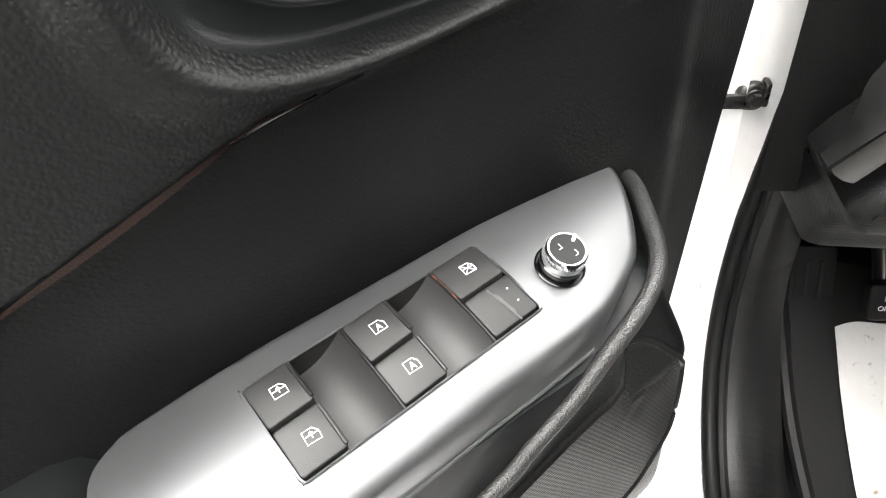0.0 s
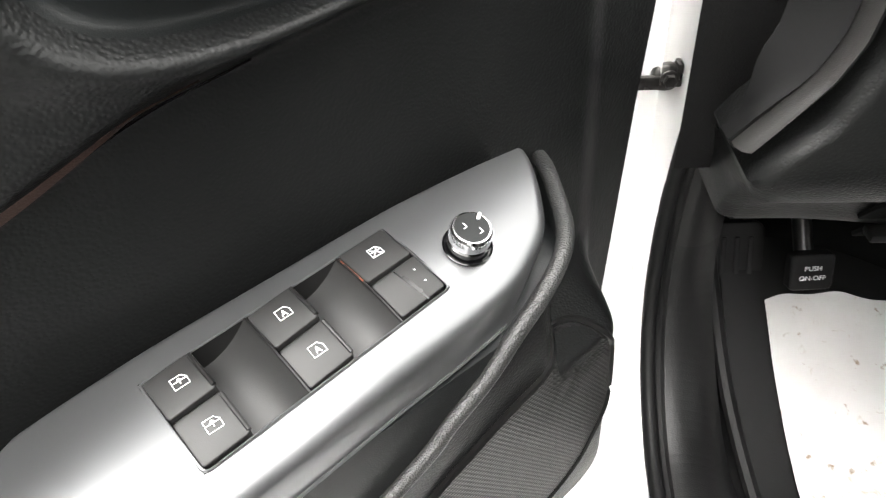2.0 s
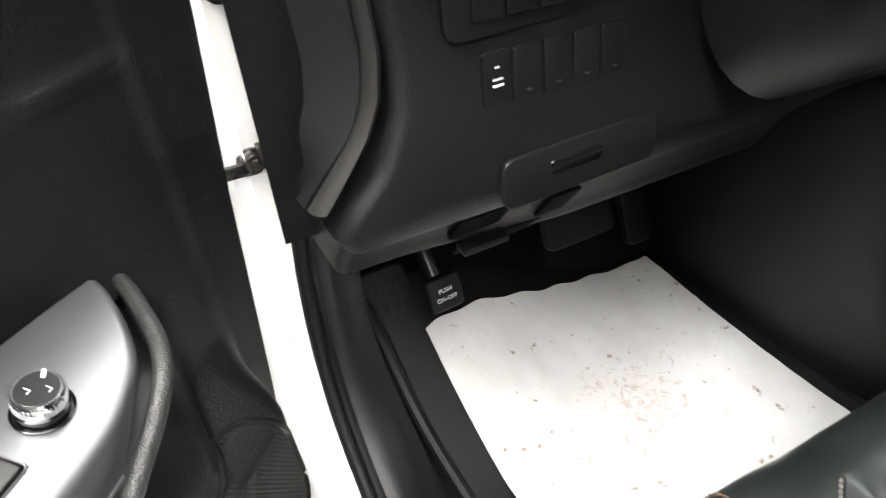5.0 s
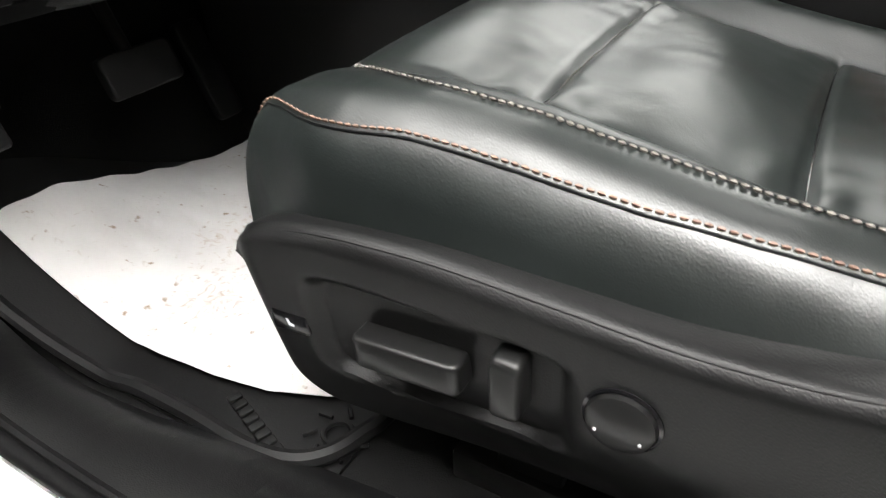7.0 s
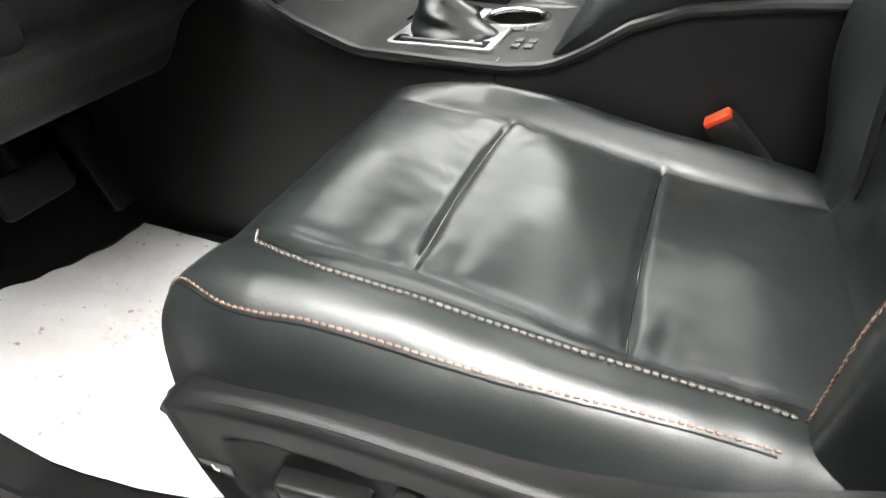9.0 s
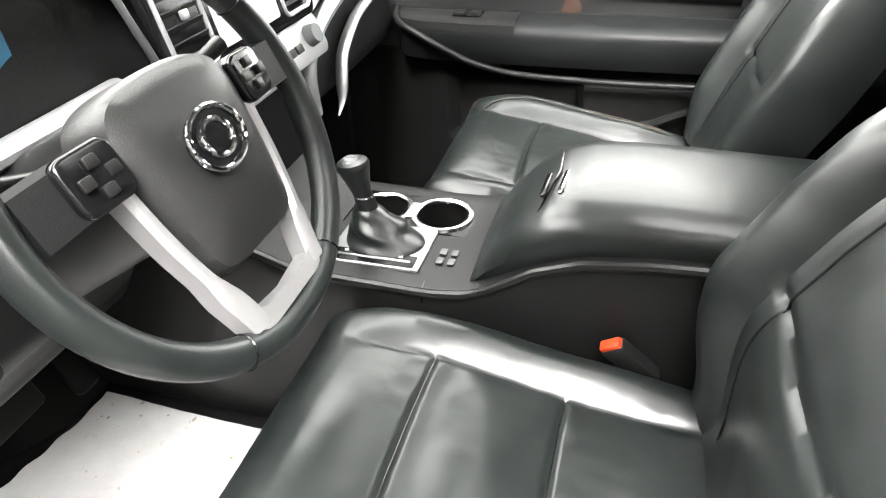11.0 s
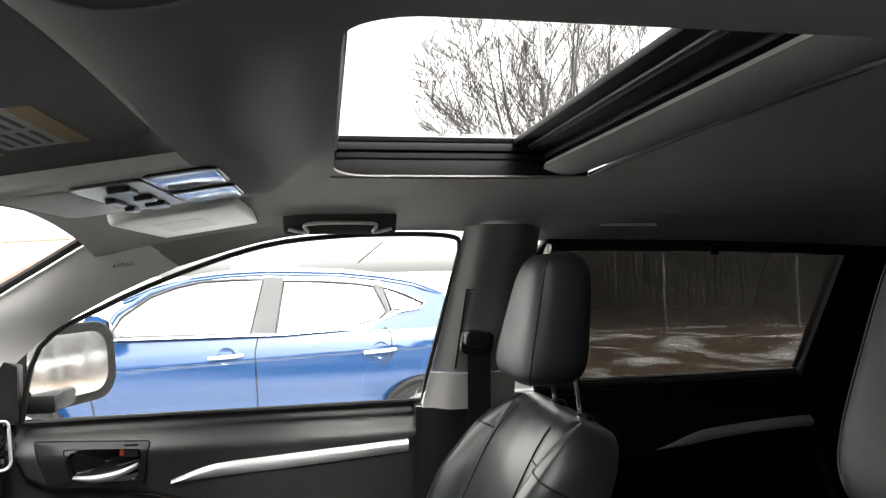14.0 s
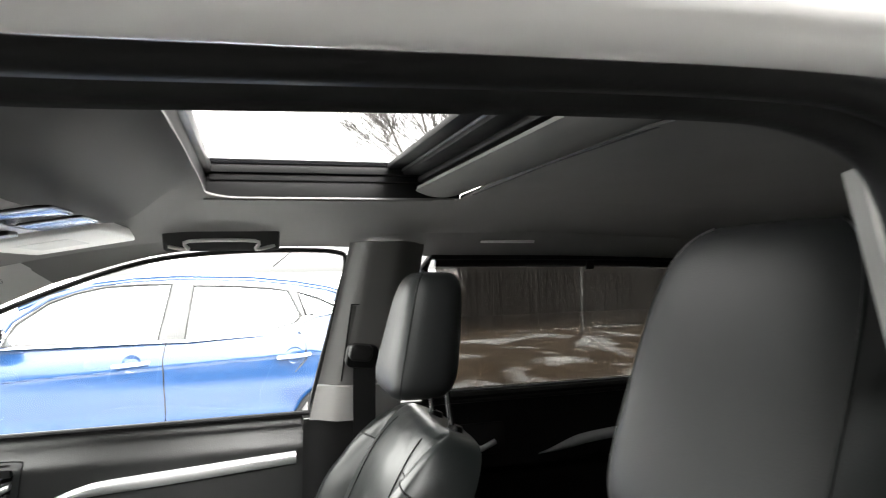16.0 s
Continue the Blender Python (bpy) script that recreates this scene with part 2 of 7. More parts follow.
def cyl(r, h, n=32, r2=None, m=None, bevel=0.0, bm=None):
    """A disc of height h standing on z = 0, with rounded rims."""
    r2 = r if r2 is None else r2
    prof = [(r - bevel, 0), (r, bevel), (r2, h - bevel), (r2 - bevel, h)] if bevel else [(r, 0), (r2, h)]
    rings = [[(q * math.cos(2 * math.pi * i / n), q * math.sin(2 * math.pi * i / n), z) for i in range(n)] for q, z in prof]
    if m is not None:
        rings = [[m @ Vector(p) for p in ring] for ring in rings]
    return loft(rings, bm=bm)


def lathe(prof, n=40, m=None, bm=None, caps=False):
    rings = [[Vector((q * math.cos(2 * math.pi * i / n), q * math.sin(2 * math.pi * i / n), z)) for i in range(n)] for q, z in prof]
    if m is not None:
        rings = [[m @ p for p in ring] for ring in rings]
    return loft(rings, bm=bm, caps=caps)


def smooth_path(pts, per=8, closed=False):
    """Catmull-Rom through the points."""
    pts = [Vector(p) for p in pts]
    n, out = len(pts), []
    for i in range(n if closed else n - 1):
        a, b, c, d = (pts[k % n] if closed else pts[min(max(k, 0), n - 1)] for k in (i - 1, i, i + 1, i + 2))
        for s in range(per):
            t = s / per
            out.append(0.5 * (2 * b + (c - a) * t + (2 * a - 5 * b + 4 * c - d) * t * t + (3 * b - a - 3 * c + d) * t ** 3))
    if not closed:
        out.append(pts[-1])
    return out


def tube(path, r, n=8, closed=False, flat=1.0, up=(0, 0, 1), bm=None):
    """A round or flattened bar along a path; r may be a function of 0 to 1."""
    path = [Vector(p) for p in path]
    k, rings = len(path), []
    for i, p in enumerate(path):
        d = (path[(i + 1) % k] - path[i - 1]) if closed else (path[min(i + 1, k - 1)] - path[max(i - 1, 0)])
        d.normalize()
        s = d.cross(Vector(up))
        if s.length < 1e-4:
            s = d.cross(Vector((1, 0, 0)))
        s.normalize()
        w = s.cross(d)
        q = r(i / max(k - 1, 1)) if callable(r) else r
        rings.append([p + q * (math.cos(2 * math.pi * j / n) * s + flat * math.sin(2 * math.pi * j / n) * w) for j in range(n)])
    if closed:
        rings.append(rings[0])
        bm = loft(rings, caps=False, bm=bm)
        bmesh.ops.remove_doubles(bm, verts=bm.verts[:], dist=1e-6)
        return bm
    return loft(rings, bm=bm)


def slab(outline, frame_m, depth, r=0.0, bm=None):
    """A flat plate with a drawn outline (x, y), thickness along +z, placed by frame_m; r rounds the upper rim."""
    steps = [(0, 0), (0, depth - r)] + ([(r * (1 - math.cos(a)), depth - r + r * math.sin(a)) for a in (0.5, 1.05, 1.57)] if r else [])
    c = sum((Vector(p) for p in outline), Vector((0, 0))) / len(outline)
    rings = []
    for inset, z in steps:
        ring = []
        for p in outline:
            d = Vector(p) - c
            ring.append(frame_m @ Vector((*(c + d * (1 - inset / max(d.length, 1e-6))), z)))
        rings.append(ring)
    return loft(rings, bm=bm)


def rounded(w, h, r, n=5, cx=0.0, cy=0.0):
    """Outline of a rectangle with round corners."""
    out = []
    for qx, qy, a0 in ((1, 1, 0), (-1, 1, 90), (-1, -1, 180), (1, -1, 270)):
        for i in range(n + 1):
            a = radians(a0 + 90 * i / n)
            out.append((cx + qx * (w / 2 - r) + r * math.cos(a), cy + qy * (h / 2 - r) + r * math.sin(a)))
    return out


def ease(a, b, x):
    t = min(1.0, max(0.0, (x - a) / (b - a)))
    return t * t * (3 - 2 * t)


def table(rows, x):
    """Smooth value between rows of (x, value)."""
    if x <= rows[0][0]:
        return rows[0][1]
    for (a, p), (b, q) in zip(rows, rows[1:]):
        if x <= b:
            return p + (q - p) * (x - a) / (b - a)
    return rows[-1][1]


def frame_at(origin, ex, ey):
    """Axes from two directions; z is their cross product."""
    ex, ey = Vector(ex).normalized(), Vector(ey)
    ez = ex.cross(ey).normalized()
    ey = ez.cross(ex)
    m = Matrix((ex, ey, ez)).transposed().to_4x4()
    return Matrix.Translation(origin) @ m


def stitches(path, step, r, lift=0.0, bm=None):
    """Short thread dashes along a path."""
    bm = bm or bmesh.new()
    path = [Vector(p) for p in path]
    acc, on = 0.0, []
    for a, b in zip(path, path[1:]):
        seg = (b - a).length
        while acc < seg:
            on.append((a + (b - a) * (acc / seg), (b - a).normalized()))
            acc += step
        acc -= seg
    for p, d in on:
        s = d.cross(Vector((0, 0, 1)))
        s = s.normalized() if s.length > 1e-3 else Vector((1, 0, 0))
        w = s.cross(d)
        rings = [[p + w * lift + d * k * step * 0.36 + q * r * (s * math.cos(t) + w * math.sin(t)) for t in (0.4, 1.57, 2.74, 3.9, 5.5)] for k, q in ((-1, 0.5), (0, 1), (1, 0.5))]
        loft(rings, bm=bm)
    return bm


# ---- body of the car and the ground ----
structure("ground", surf(lambda a, b: ((a - 0.5) * 900, (b - 0.5) * 900, 0), 40, 40),
          material("trodden_snow", (0.55, 0.55, 0.55), 0.8, grain=0.6, scale=3, cells=False, vary=0.12, vscale=0.5, stain=((0.30, 0.27, 0.24), 0.9, 0.6)),
          "trodden snow and slush over the ground of a car park", "ground")

# floor pan, firewall and rear of the cabin
structure("floor", box(-0.76, 0.78, -2.2, 1.15, 0.36, 0.395), CARPET, "black carpeted cabin floor", "floor")
structure("wall_front", surf(lambda a, b: (-0.76 + 1.54 * a, table([(0, 0.93), (0.3, 1.0), (0.5, 1.06), (1, 1.1)], b), 0.39 + 0.5 * b), 12, 12, 0.02), CARPET,
          "black carpeted firewall at the end of the footwell", "wall")
structure("wall_rear", box(-0.8, 0.8, -2.24, -2.2, 0.36, 1.62), CARPET, "dark trim that closes the rear of the cabin", "wall")


structure("wall_left", box(-0.80, -0.735, 0.86, 1.16, 0.36, 1.2), CARPET, "dark side of the driver's footwell", "wall")
structure("wall_sill", box(0.786, 0.80, 0.45, 0.78, 0.34, 1.12), CARPET, "dark front of the passenger doorway", "wall")
structure("wall_right", box(0.755, 0.80, 0.78, 1.16, 0.36, 1.2), CARPET, "dark side of the passenger footwell", "wall")
structure("wall_cowl", box(-0.78, 0.79, 1.08, 1.14, 0.8, 1.19), SMOOTH, "dark cowl under the windscreen", "wall")


# unseen dark strip, added to cut the light bounced up off the snow
structure("pavement", surf(lambda a, b: (-2.3 + 1.36 * a, -6 + 10 * b, 0.006), 4, 12), material("dark_ground_strip", (0.05, 0.05, 0.05), 0.7, grain=1.0, scale=200, cells=False, vary=0.25, vscale=3), "dark unseen ground strip, added to cut bounced light by the open door", "pavement")
# unseen wall, added only to block low sky light on the driver's side
structure("wall_outside", box(-2.3, -2.1, -7.0, 4.0, -0.1, 3.3), material("dark_light_block", (0.05, 0.048, 0.045), 0.85, vary=0.3, vscale=2), "plain dark unseen wall, added to block light from the driver's side", "wall")


def body_side_post():
    """White painted hinge post and rocker on the open side."""
    bm = bmesh.new()
    post = smooth_path([(-0.760, 0.838, 1.14), (-0.763, 0.84, 0.95), (-0.772, 0.842, 0.80), (-0.786, 0.838, 0.66), (-0.793, 0.80, 0.54), (-0.796, 0.72, 0.455), (-0.798, 0.60, 0.425), (-0.798, 0.3, 0.42), (-0.798, -0.36, 0.42)], 10)
    rings = []
    for p in post:
        low = ease(0.62, 0.46, p.z)
        inn = Vector((p.x + 0.03, p.y + 0.02 * (1 - low), p.z - 0.02 * low))
        mid = Vector((p.x - 0.05, p.y + 0.006, p.z - 0.012 * low))
        out = Vector((p.x - 0.15, p.y + 0.02 * (1 - low), p.z - 0.05 * low))
        far = Vector((p.x - 0.17, p.y + 0.16 * (1 - low) - 0.02 * low, p.z - 0.18 * low))
        rings.append([inn, p, mid, out, far])
    return loft(rings, closed=False, bm=bm)


structure("body_side", body_side_post(), PAINT, "white painted hinge post and sill of the open doorway", "car body")
structure("rocker_cover", loft([[(-0.95, y, 0.30), (-0.88, y, 0.37), (-0.86, y, 0.33), (-0.93, y, 0.22)] for y in (-0.4, 0.0, 0.4, 0.66)]), PLASTIC, "black plastic rocker moulding", "trim")

SEAL_LINE = smooth_path([(-0.755, 0.836, 1.14), (-0.757, 0.838, 0.95), (-0.765, 0.84, 0.82), (-0.778, 0.835, 0.68), (-0.785, 0.80, 0.555), (-0.788, 0.72, 0.468), (-0.79, 0.60, 0.438), (-0.79, 0.3, 0.432), (-0.79, -0.36, 0.432)], 10)
seal = thing("door_seal", (-0.76, 0.6, 0.43), "black rubber weatherstrip round the open doorway", "door seal")
part("bulb", tube(SEAL_LINE, 0.009, 10), RUBBER, seal)
part("lip", tube([p + Vector((0.012, -0.004, 0.004)) for p in SEAL_LINE], 0.006, 8), PLASTIC, seal)

# cowl side trim and scuff plate, in one sweep from the pillar down to the sill
def cowl(a, b):
    p = SEAL_LINE[min(int(a * (len(SEAL_LINE) - 1)), len(SEAL_LINE) - 1)]
    low = ease(0.64, 0.46, p.z)
    w = table([(0.3, 0.128), (0.45, 0.115), (0.55, 0.092), (0.65, 0.080), (0.72, 0.074), (0.84, 0.070)], p.y) - 0.02 * ease(0.80, 0.88, p.z)
    return (p.x + 0.01 + w * b * (0.75 + 0.25 * low), p.y + 0.0 - 0.012 * math.sin(b * math.pi) * (1 - low) + 0.012 * b * (1 - low), p.z + (0.014 * math.sin(b * 2.2) - 0.045 * b * b) * low)


trim = thing("kick_panel", (-0.72, 0.7, 0.45), "black plastic kick panel and scuff plate along the sill", "trim")
part("cowl_trim", surf(lambda a, b: cowl(0.405 + a * 0.2, b), 40, 10, -0.006), PLASTIC, trim)
part("scuff_plate", surf(lambda a, b: cowl(0.61 + a * 0.39, b), 60, 10, -0.006), PLASTIC, trim)
part("pillar_trim", surf(lambda a, b: cowl(a * 0.40, b), 40, 10, -0.006), SMOOTH, trim)
part("joint", tube([Vector(cowl(0.6075, b / 10)) + Vector((0, 0.0, 0.001)) for b in range(11)], 0.0022, 6), SMOOTH, trim)

# roof: headliner with the sunroof opening, outer skin and side rail
SUN = (-0.315, 0.345, -0.44, -0.015)


def roof_z(x, y, top=1.632):
    side = abs(x) / 0.62
    # the header ahead of the sunroof hangs lower, lowest round the console, with a recess for the driver's visor
    pod = 0.0
    if top < 1.65:
        pod = 0.062 * ease(-0.012, 0.075, y) * ease(0.31, 0.13, x) * ease(-0.66, -0.12, x) * ease(0.42, 0.28, y)
        pod *= 1 - 0.8 * ease(0.115, 0.145, y) * ease(-0.075, -0.115, x)
    return top - pod - 0.075 * side ** 3.2 - 0.10 * max(0.0, (y - 0.02) / 0.55) ** 1.6 - 0.05 * max(0.0, (-y - 0.7) / 1.4)


def sheet_with_hole(x0, x1, y0, y1, hole, zf, lip, nx=12, ny=10):
    """A curved sheet round a rectangular hole, its rim turned up by lip."""
    bm = bmesh.new()
    hx0, hx1, hy0, hy1 = hole
    xs = sorted(set([x0 + (hx0 - x0) * i / nx for i in range(nx + 1)] + [hx0 + (hx1 - hx0) * i / nx for i in range(nx + 1)] + [hx1 + (x1 - hx1) * i / nx for i in range(nx + 1)]))
    ys = sorted(set([y0 + (hy0 - y0) * i / (2 * ny) for i in range(2 * ny + 1)] + [hy0 + (hy1 - hy0) * i / ny for i in range(ny + 1)] + [hy1 + (y1 - hy1) * i / ny for i in range(ny + 1)]))
    grid = {(i, j): bm.verts.new((x, y, zf(x, y))) for i, x in enumerate(xs) for j, y in enumerate(ys)}
    for i in range(len(xs) - 1):
        for j in range(len(ys) - 1):
            cx, cy = (xs[i] + xs[i + 1]) / 2, (ys[j] + ys[j + 1]) / 2
            if not (hx0 < cx < hx1 and hy0 < cy < hy1):
                bm.faces.new((grid[i, j], grid[i + 1, j], grid[i + 1, j + 1], grid[i, j + 1]))
    rim = [e for e in bm.edges if len(e.link_faces) == 1 and all(hx0 - 1e-6 <= v.co.x <= hx1 + 1e-6 and hy0 - 1e-6 <= v.co.y <= hy1 + 1e-6 for v in e.verts)]
    g = bmesh.ops.extrude_edge_only(bm, edges=rim)
    bmesh.ops.translate(bm, vec=(0, 0, lip), verts=[v for v in g["geom"] if isinstance(v, bmesh.types.BMVert)])
    for cx, s in ((hx0, 1), (hx1, -1)):
        R = 0.055
        arc = [(cx + s * R * (1 - math.sin(math.pi / 2 * k / 8)), hy1 - R * (1 - math.cos(math.pi / 2 * k / 8))) for k in range(9)]
        low = [bm.verts.new((x, y, zf(x, y))) for x, y in arc]
        high = [bm.verts.new((x, y, zf(x, y) + lip)) for x, y in arc]
        tip = bm.verts.new((cx - s * 0.001, hy1 + 0.001, zf(cx, hy1)))
        for k in range(8):
            bm.faces.new((low[k], low[k + 1], tip) if s > 0 else (low[k + 1], low[k], tip))
            bm.faces.new((low[k + 1], low[k], high[k], high[k + 1]) if s > 0 else (low[k], low[k + 1], high[k + 1], high[k]))
    return bm


structure("ceiling", sheet_with_hole(-0.6, 0.6, -2.2, 0.415, SUN, roof_z, 0.003, 16, 24), HEADLINER, "dark grey cloth headliner round the sunroof", "headliner")
structure("roof", sheet_with_hole(-0.66, 0.66, -2.25, 0.45, (-0.42, 0.42, -0.5, 0.03), lambda x, y: roof_z(x * 0.93, y, 1.70) + 0.0, 0.012), PAINT, "white painted roof panel", "roof")

rail = thing("roof_rail_trim", (-0.6, 0, 1.55), "black door frame seal under the white roof edge", "door frame")
RAIL = smooth_path([(-0.69, 0.62, 1.37), (-0.645, 0.42, 1.48), (-0.612, 0.15, 1.542), (-0.60, -0.05, 1.552), (-0.60, -0.20, 1.556), (-0.601, -0.252, 1.552), (-0.605, -0.280, 1.535), (-0.610, -0.289, 1.50), (-0.616, -0.291, 1.46), (-0.628, -0.292, 1.40), (-0.68, -0.29, 1.2), (-0.745, -0.30, 1.0), (-0.775, -0.31, 0.6), (-0.785, -0.33, 0.44)], 10)


def rail_off(p, up, out):
    """Offset outboard of the doorway seal: over its top or behind its rear edge."""
    k = ease(1.50, 1.545, p.z)
    return p + Vector((-out, -0.5 * out * (1 - k), up * k))


left_rear = thing("left_rear_door", (-0.78, -1.2, 0.4), "closed rear door on the driver's side, dark inside", "car door")
part("inner_panel", surf(lambda a, b: (-0.74 + 0.10 * ease(0.5, 1, b), -0.40 - 1.8 * a, 0.36 + 1.2 * b), 6, 12, 0.01), PLASTIC, left_rear)
part("outer_skin", surf(lambda a, b: (-0.92 + 0.24 * ease(0.55, 1, b), -0.40 - 1.8 * a, 0.30 + 1.28 * b), 6, 16, 0.004), PAINT, left_rear, "white painted outer skin")
# pillar plastic darkened on this side: shade set by the colour
LEFTSHADED = material("shaded_left_pillar", (0.22, 0.218, 0.212), 0.6, grain=0.3, scale=1200, vary=0.05)
bl = thing("left_b_pillar", (-0.72, -0.36, 0.45), "pillar trim beside the driver's seat, its shade put into a mid-grey", "pillar")
part("upper_trim", surf(lambda a, b: (-0.68 + 0.098 * a + 0.017 * min(1.0, 3 * b), -0.300 + 0.010 * a - 0.010 * min(1.0, 3 * b) - 0.11 * max(0.0, b - 0.33), 1.10 + 0.435 * a), 10, 10, 0.01), LEFTSHADED, bl)
part("lower_trim", surf(lambda a, b: (-0.765 + 0.05 * a + 0.02 * math.sin(math.pi * b), -0.30 - 0.14 * b, 0.42 + 0.68 * a), 10, 10, 0.01), PLASTIC, bl)
part("inner_seal", tube(RAIL, 0.012, 12), RUBBER, rail)
part("outer_seal", tube([rail_off(p, -0.002, 0.022) for p in RAIL], 0.009, 10), RUBBER, rail)
RAILO = [rail_off(p, 0.002, 0.050) for p in RAIL]
part("roof_edge", tube(RAILO, 0.014, 12), PAINT, rail, "white painted roof edge")
bm = surf(lambda a, b: RAILO[int(a * (len(RAILO) - 1))] + Vector((-0.012 - 0.03 * b, -0.35 * b if RAILO[int(a * (len(RAILO) - 1))].y < -0.2 else 0, 0.005 + 0.05 * b if RAILO[int(a * (len(RAILO) - 1))].z > 1.3 else 0)), 60, 4)
part("outer_skin", bm, PAINT, rail, "white painted body side")

# sunroof: black frame, glass, sliding shade
sr = thing("sunroof", (0.0, -0.2, 1.65), "open sunroof in a black frame, its shade slid back", "sunroof")
part("right_rail", box(0.338, 0.46, -0.55, 0.05, 1.662, 1.676, 0.002), RUBBER, sr, "black guide rail")
part("right_frame", box(0.346, 0.372, -0.44, -0.012, 1.6235, 1.661, 0.002), RUBBER, sr)
part("front_frame", box(-0.32, 0.372, -0.014, 0.01, 1.632, 1.660, 0.002), RUBBER, sr)
part("rail_groove", box(0.343, 0.352, -0.50, -0.02, 1.650, 1.661, 0.001), RUBBER, sr)
part("rail_flange", box(0.336, 0.341, -0.50, -0.02, 1.676, 1.684, 0.001), GLOSS, sr)
part("left_rail", box(-0.46, -0.328, -0.55, 0.05, 1.662, 1.676, 0.002), SMOOTH, sr, "black guide rail")
part("front_rail", box(-0.46, 0.46, -0.022, 0.06, 1.661, 1.680, 0.003), SMOOTH, sr)
for k, (y, z) in enumerate(((-0.318, 1.678), (-0.345, 1.668), (-0.372, 1.656))):
    part("rear_channel", box(-0.35, 0.37, y - 0.024, y + 0.010, z - 0.005, z + 0.005, 0.003), RUBBER, sr)
part("rear_cover", box(-0.46, 0.46, -0.60, -0.37, 1.664, 1.690, 0.002), RUBBER, sr)
part("glass_panel", surf(lambda a, b: (-0.42 + 0.84 * a, -0.52 + 0.56 * b, 1.705 - 0.01 * (2 * a - 1) ** 2), 8, 6), ROOFGLASS, sr, "lightly tinted glass panel").visible_shadow = False
part("channel_edge", tube([(-0.35, -0.334, 1.671), (0.36, -0.334, 1.671)], 0.0022, 6), SATIN, sr)
part("shade_lip", surf(lambda a, b: (-0.33 + 0.690 * a, -0.352 - 0.096 * b - 0.012 * ease(0.93, 1.0, a) * (1 - b), 1.647 - 0.022 * math.sin(math.pi * (0.14 + 0.72 * b)) ** 0.7), 60, 16, 0.006), HEADLINER, sr, "padded grey cloth edge of the sliding shade")
part("shade", surf(lambda a, b: (-0.33 + 0.7 * a, -0.42 - 0.04 * b, 1.648), 2, 2, 0.005), SMOOTH, sr)
part("shade_gap", tube([(-0.34, -0.447, 1.631), (0.0, -0.447, 1.634), (0.355, -0.447, 1.627)], 0.004, 6), RUBBER, sr)
part("side_trim", tube([(0.349, -0.01, 1.620), (0.351, -0.2, 1.619), (0.349, -0.39, 1.620)], 0.0018, 8), HEADLINER, sr)


# ---- front doors ----
def open_door(u, n, z):
    return Vector((-0.80 - 0.7071 * u + 0.7071 * n, 0.84 - 0.7071 * u - 0.7071 * n, z))


def shut_door(u, n, z):
    lean = max(0.0, z - 1.16) * 0.27
    return Vector((0.80 - n - lean, 0.84 - u, z))


RIDGE = [(0.19, 1.20), (0.215, 1.105), (0.24, 1.06), (0.275, 1.04), (0.33, 1.033), (0.46, 1.02), (0.578, 0.985), (0.75, 0.955), (1.04, 0.95)]
ARM_OUT = [(0.226, 0.036), (0.238, 0.065), (0.255, 0.098), (0.279, 0.113), (0.32, 0.125), (0.42, 0.132), (0.7, 0.132), (1.03, 0.12)]


HANDLE_C, HANDLE_W = (0.357, 1.124), (0.134, 0.080)


def handle_e(u, z):
    """1 on the rim of the handle surround, less inside."""
    return (abs((u - HANDLE_C[0]) / HANDLE_W[0]) ** 4 + abs((z - HANDLE_C[1]) / HANDLE_W[1]) ** 4) ** 0.25


def panel_n(u, z, pocket):
    """How far the door's inner skin stands out."""
    front = ease(0.02, 0.07, u - 0.05 * ease(0.75, 0.55, z))
    zr = table(RIDGE, u)
    up = ease(-0.010, 0.012, z - zr) * ease(0.17, 0.235, u)
    n = 0.004 + 0.012 * ease(0.05, 0.18, u) + 0.022 * up
    n += 0.012 * ease(1.12, 1.17, z) * ease(0.05, 0.2, u)
    low = max(ease(0.745, 0.685, z) * ease(0.10, 0.165, u), ease(0.88, 0.74, z) * ease(0.17, 0.26, u))
    if pocket:
        low = ease(0.88, 0.74, z) * ease(0.22, 0.40, u)
    n += 0.068 * low - 0.03 * ease(0.5, 0.34, z) * low
    crest = math.exp(-((z - (1.003 + 0.02 * (u - 0.13))) / 0.006) ** 2) * ease(0.10, 0.14, u) * ease(0.235, 0.20, u)
    n += 0.005 * crest
    if pocket:
        n -= 0.060 * ease(0.36, 0.385, u) * ease(0.71, 0.685, u) * ease(0.59, 0.61, z) * ease(0.785, 0.765, z)
    else:
        # rolled edge round the handle surround, the surround sunk behind it
        e = handle_e(u, z)
        n += 0.009 * math.exp(-((e - 1.09) / 0.10) ** 2) - 0.008 * ease(1.07, 0.92, e) - 0.004 * ease(0.135, 0.10, u)
    return n * front


BANK = (0.4383, 0.0785)
BANK_C, BANK_S = math.cos(radians(2.9)), math.sin(radians(2.9))
PLATE_IN = [(0.2474, 0.047), (0.27, 0.0425), (0.30, 0.0389), (0.33, 0.0362), (0.3625, 0.0348), (0.4385, 0.0358), (0.5027, 0.0366), (0.5593, 0.0415), (0.5735, 0.0455), (0.5865, 0.0565), (0.594, 0.082)]
PLATE_OUT = [(0.2474, 0.047), (0.2525, 0.058), (0.268, 0.081), (0.2867, 0.1008), (0.31, 0.111), (0.336, 0.1172), (0.375, 0.1196), (0.4126, 0.1202), (0.483, 0.1235), (0.55, 0.125), (0.578, 0.118), (0.590, 0.104), (0.594, 0.082)]
WALL_FOOT = [(0.24, 0.897), (0.27, 0.886), (0.2867, 0.878), (0.31, 0.866), (0.336, 0.8565), (0.6, 0.858)]
